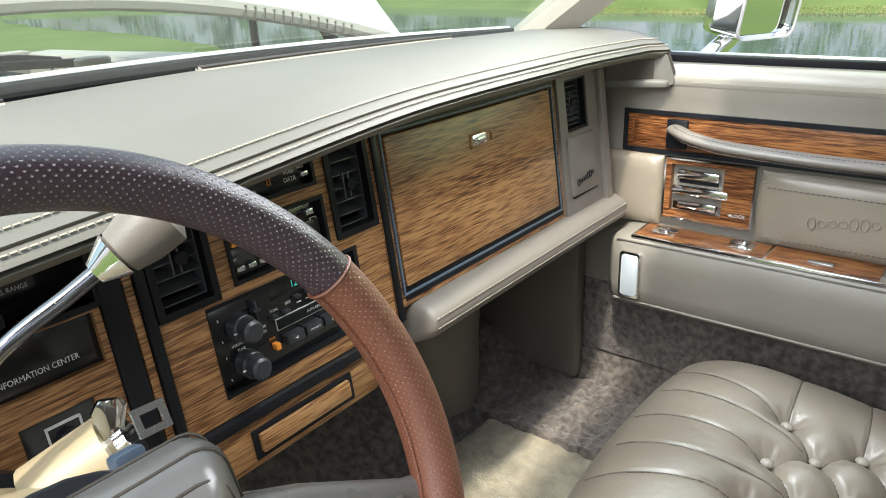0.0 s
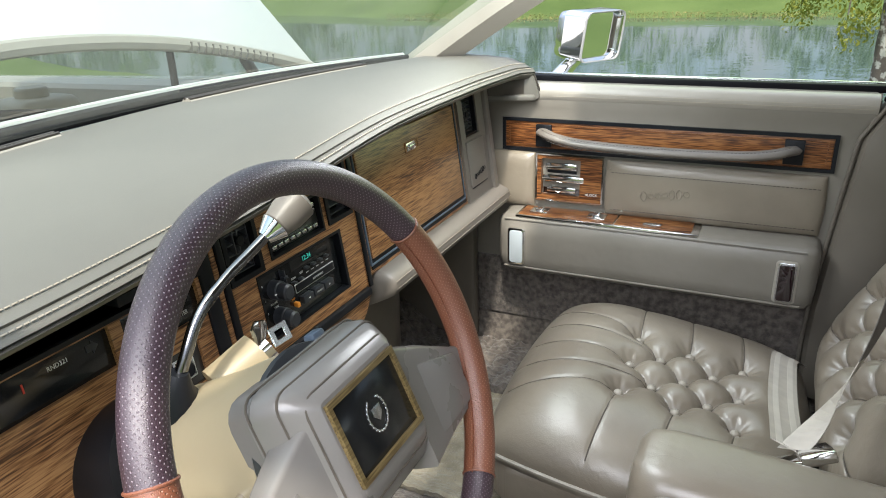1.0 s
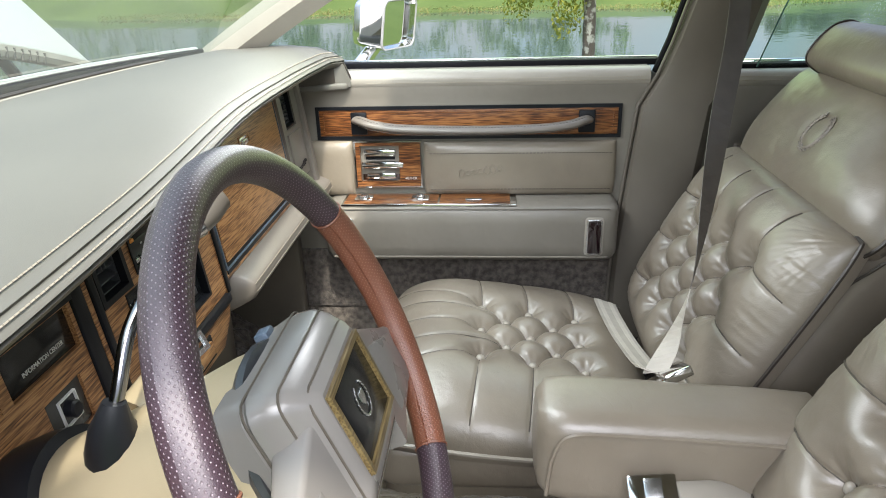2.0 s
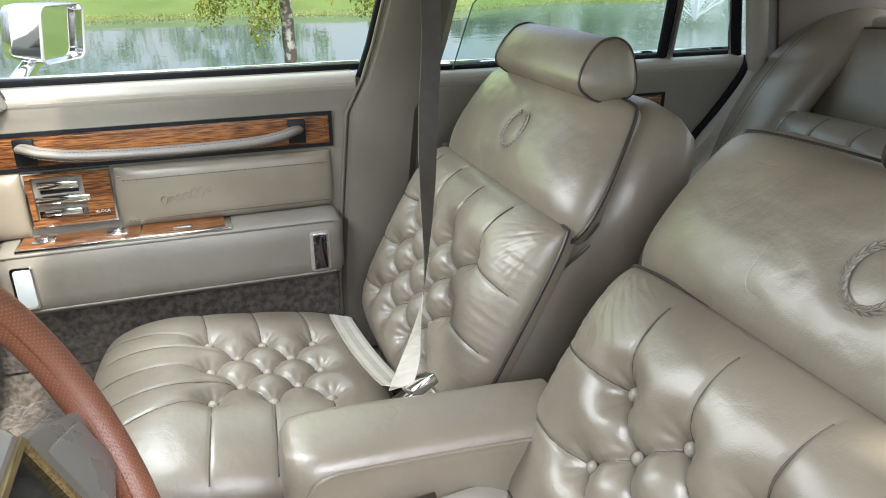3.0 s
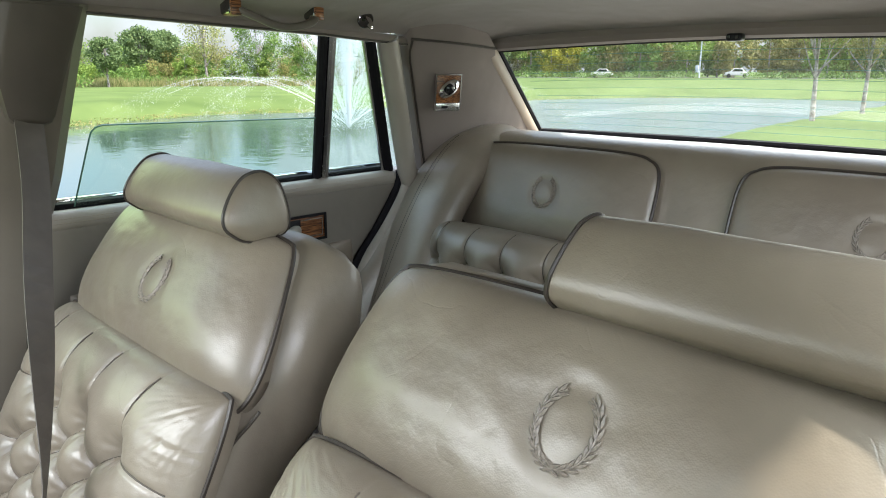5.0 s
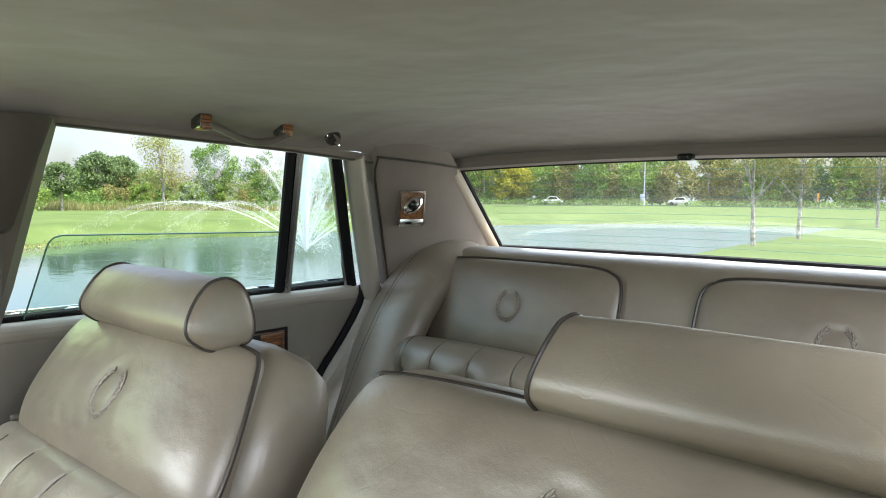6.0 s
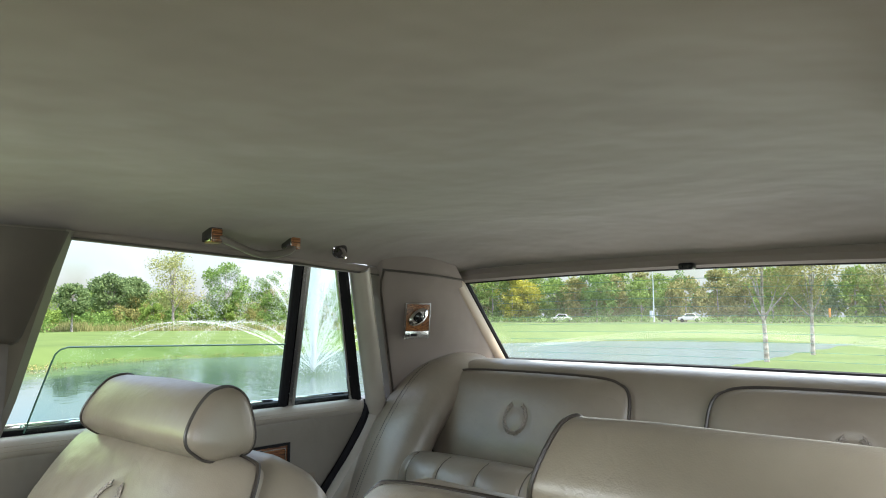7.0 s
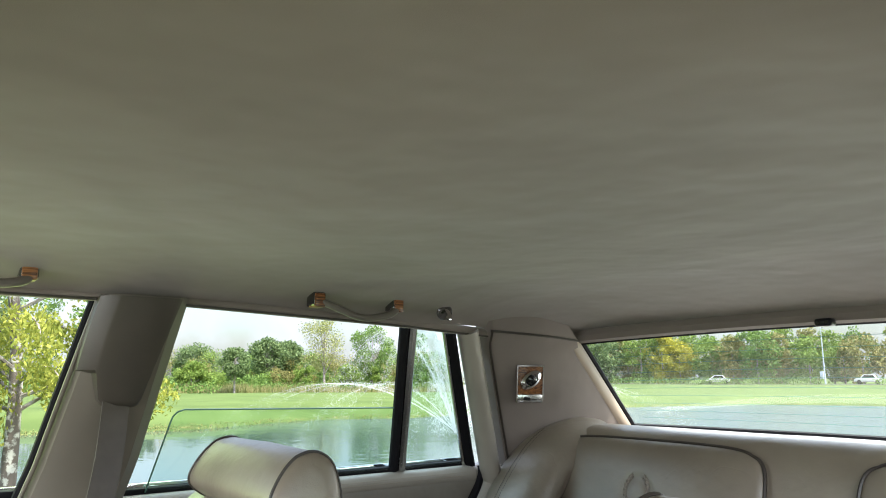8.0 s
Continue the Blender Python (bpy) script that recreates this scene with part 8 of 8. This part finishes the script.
for _ in range(150):
    a, r = rng.uniform(98, 137), rng.uniform(70, 92)
    h = rng.uniform(1.0, 2.2) + (0.9 if a > 115.5 else 0.0) * rng.random()
    brush[rng.choice([M_HEDGE, M_HEDGE, M_OLIVE, M_LIGHT])] += crown_centres(polar(a, r), 0.2, h, rng.uniform(0.7, 1.7), 12, rng)
for _ in range(46):
    a, r = rng.uniform(108, 134), rng.uniform(82, 96)
    brush[rng.choice([M_HEDGE, M_OLIVE, M_LIGHT, M_OLIVE])] += crown_centres(polar(a, r), 0.3, rng.uniform(2.4, 4.4), rng.uniform(1.5, 2.8), 26, rng)
for m, cs in brush.items():
    tagged(link("undergrowth", leaf_cloud(cs, 70, 0.10, 1.1, rng), m), "mixed green brush behind the tall grass", "brush", kind="stuff")
bl_v, bl_f = [], []
for _ in range(26000):
    b = polar(rng.uniform(96, 136), rng.uniform(60.5, 72))
    h = rng.uniform(0.35, 0.95) * (0.75 + 0.5 * noise.noise(Vector((b.x * 0.35, b.y * 0.35, 5))))
    d = Vector((rng.gauss(0, 1), rng.gauss(0, 1), 0)).normalized() * rng.uniform(0.02, 0.045)
    k = len(bl_v)
    bl_v += [b - d, b + d, b + Vector((rng.gauss(0, 0.12), rng.gauss(0, 0.12), h))]
    bl_f.append((k, k + 1, k + 2))
tagged(link("tall_grass", (bl_v, bl_f), M_REED), "tall green and tan grass on the far bank", "grass", kind="stuff")
rim = []
for _ in range(5000):
    a = rng.uniform(60, 172)
    rim.append((polar(a, interp(SHORE_FAR, a) + rng.uniform(-0.2, 1.0)) + Vector((0, 0, 0.02)), 0.12))
tagged(link("shore_grass", leaf_cloud(rim, 4, 0.026, 1.0, rng), M_BANK), "dry grass along the waterline", "grass", kind="stuff")

# fountain in the pond
fo = thing("fountain", "white water jets rising and arching from the pond", "fountain")
FB = Vector((21.6 * math.sin(radians(128.6)), 21.6 * math.cos(radians(128.6)), WATER_Z))


def drops(paths, n, size, jitter, rng):
    vs, fs = [], []
    for _ in range(n):
        p, t = rng.choice(paths), rng.random()
        q = p(t) + Vector((rng.gauss(0, 1), rng.gauss(0, 1), rng.gauss(0, 1))) * jitter * (0.25 + t)
        s = size * rng.uniform(0.5, 1.4)
        k = len(vs)
        vs += [q + Vector(d) * s for d in ((1, 0, 0), (-0.5, 0.87, 0), (-0.5, -0.87, 0), (0, 0, 1.9), (0, 0, -1.9))]
        fs += [(k, k + 1, k + 3), (k + 1, k + 2, k + 3), (k + 2, k, k + 3), (k + 1, k, k + 4), (k + 2, k + 1, k + 4), (k, k + 2, k + 4)]
    return vs, fs


def arc(a, reach, rise):
    def at(t):
        return FB + Vector((reach * t * math.cos(a), reach * t * math.sin(a), 0.15 + 4 * rise * t * (1 - t)))
    return at


low = [arc(2 * math.pi * k / 16, 7.4, 1.45) for k in range(16)]
high = [arc(2 * math.pi * k / 12 + 0.1, 4.2, 3.0) for k in range(12)]
core = [arc(2 * math.pi * k / 7 + 0.3, 0.6, 3.5) for k in range(7)]
link("low_jet", drops(low, 9000, 0.0055, 0.05, random.Random(3)), M_SPRAY, fo)
link("fan_jet", drops(high, 34000, 0.0055, 0.10, random.Random(4)), M_SPRAY, fo)
link("tall_jet", drops(core, 60000, 0.0070, 0.13, random.Random(6)), M_SPRAY, fo)
link("jet_stream", join(*[tube([p(t) for t in np.linspace(0.0, 0.75, 14)], [0.006 * (1 - 0.6 * t) for t in np.linspace(0, 1, 14)], 4) for p in low + high + core]), M_SPRAY, fo)

# light pole, parked car and sign far off
pole = thing("light_pole", "tall white light pole beyond the lawn", "light pole")
pb = polar(154.8, 122)
link("shaft", tube([pb, pb + Vector((0, 0, 8.6))], [0.11, 0.06], 10), M_LENS, pole)
link("lamp_arm", tube([pb + Vector((0, 0, 8.4)), pb + Vector((-0.9, 0.3, 8.7))], 0.05, 8), M_STEEL, pole)
link("control_box", rbox(pb.x + 0.1, pb.x + 0.6, pb.y - 0.2, pb.y + 0.3, pb.z + 0.8, pb.z + 1.9, 0.03), M_LENS, pole)


def far_car(az, r, mat, word):
    c = thing("parked_car", word + " car parked beyond the lawn", "car", "parked cars")
    b = polar(az, r)
    m = Matrix.Translation(b) @ pose(0, 0, 0, 0, 0, 90 - az + 88) @ Matrix.Scale(0.82, 4, (1, 0, 0))
    prof = [(-2.2, 0.35), (-2.25, 0.75), (-1.5, 0.92), (-1.0, 1.42), (0.6, 1.45), (1.25, 0.98), (2.1, 0.82), (2.25, 0.40)]
    link("body", moved(mapped(prism(prof, 1, -0.85, 0.85, 0.06), lambda x, y, z: (x, y, z)), m), mat, c)
    link("side_window", moved(prism([(-1.15, 0.98), (-0.85, 1.34), (0.5, 1.36), (0.95, 0.98)], 1, -0.87, -0.84), m), M_FACE, c)
    link("side_window", moved(prism([(-1.15, 0.98), (-0.85, 1.34), (0.5, 1.36), (0.95, 0.98)], 1, 0.84, 0.87), m), M_FACE, c)
    for x in (-1.4, 1.4):
        for y in (-0.86, 0.70):
            link("wheel", moved(shifted(disc(0.33, 0, 0.16, 16), x, y, 0.33), m), M_RUBBER, c)


far_car(157.4, 123, M_PAINT, "white")
far_car(147.7, 122, M_PAINT, "white")
sg = thing("road_sign", "small orange sign post beyond the lawn", "sign")
sb = polar(166.9, 112)
link("post", tube([sb, sb + Vector((0, 0, 1.6))], 0.04, 6), M_STEEL, sg)
link("panel", rbox(sb.x - 0.14, sb.x + 0.14, sb.y - 0.02, sb.y + 0.02, sb.z + 0.9, sb.z + 2.1, 0.01), M_AMBER, sg)
tagged(link("road", sheet(lambda u, v: (lambda p: (p.x, p.y, p.z + 0.03))(polar(134 + 52 * u, 117 + 7 * v)), 40, 2), M_ROAD), "asphalt road beyond the lawn", "road", kind="structure")
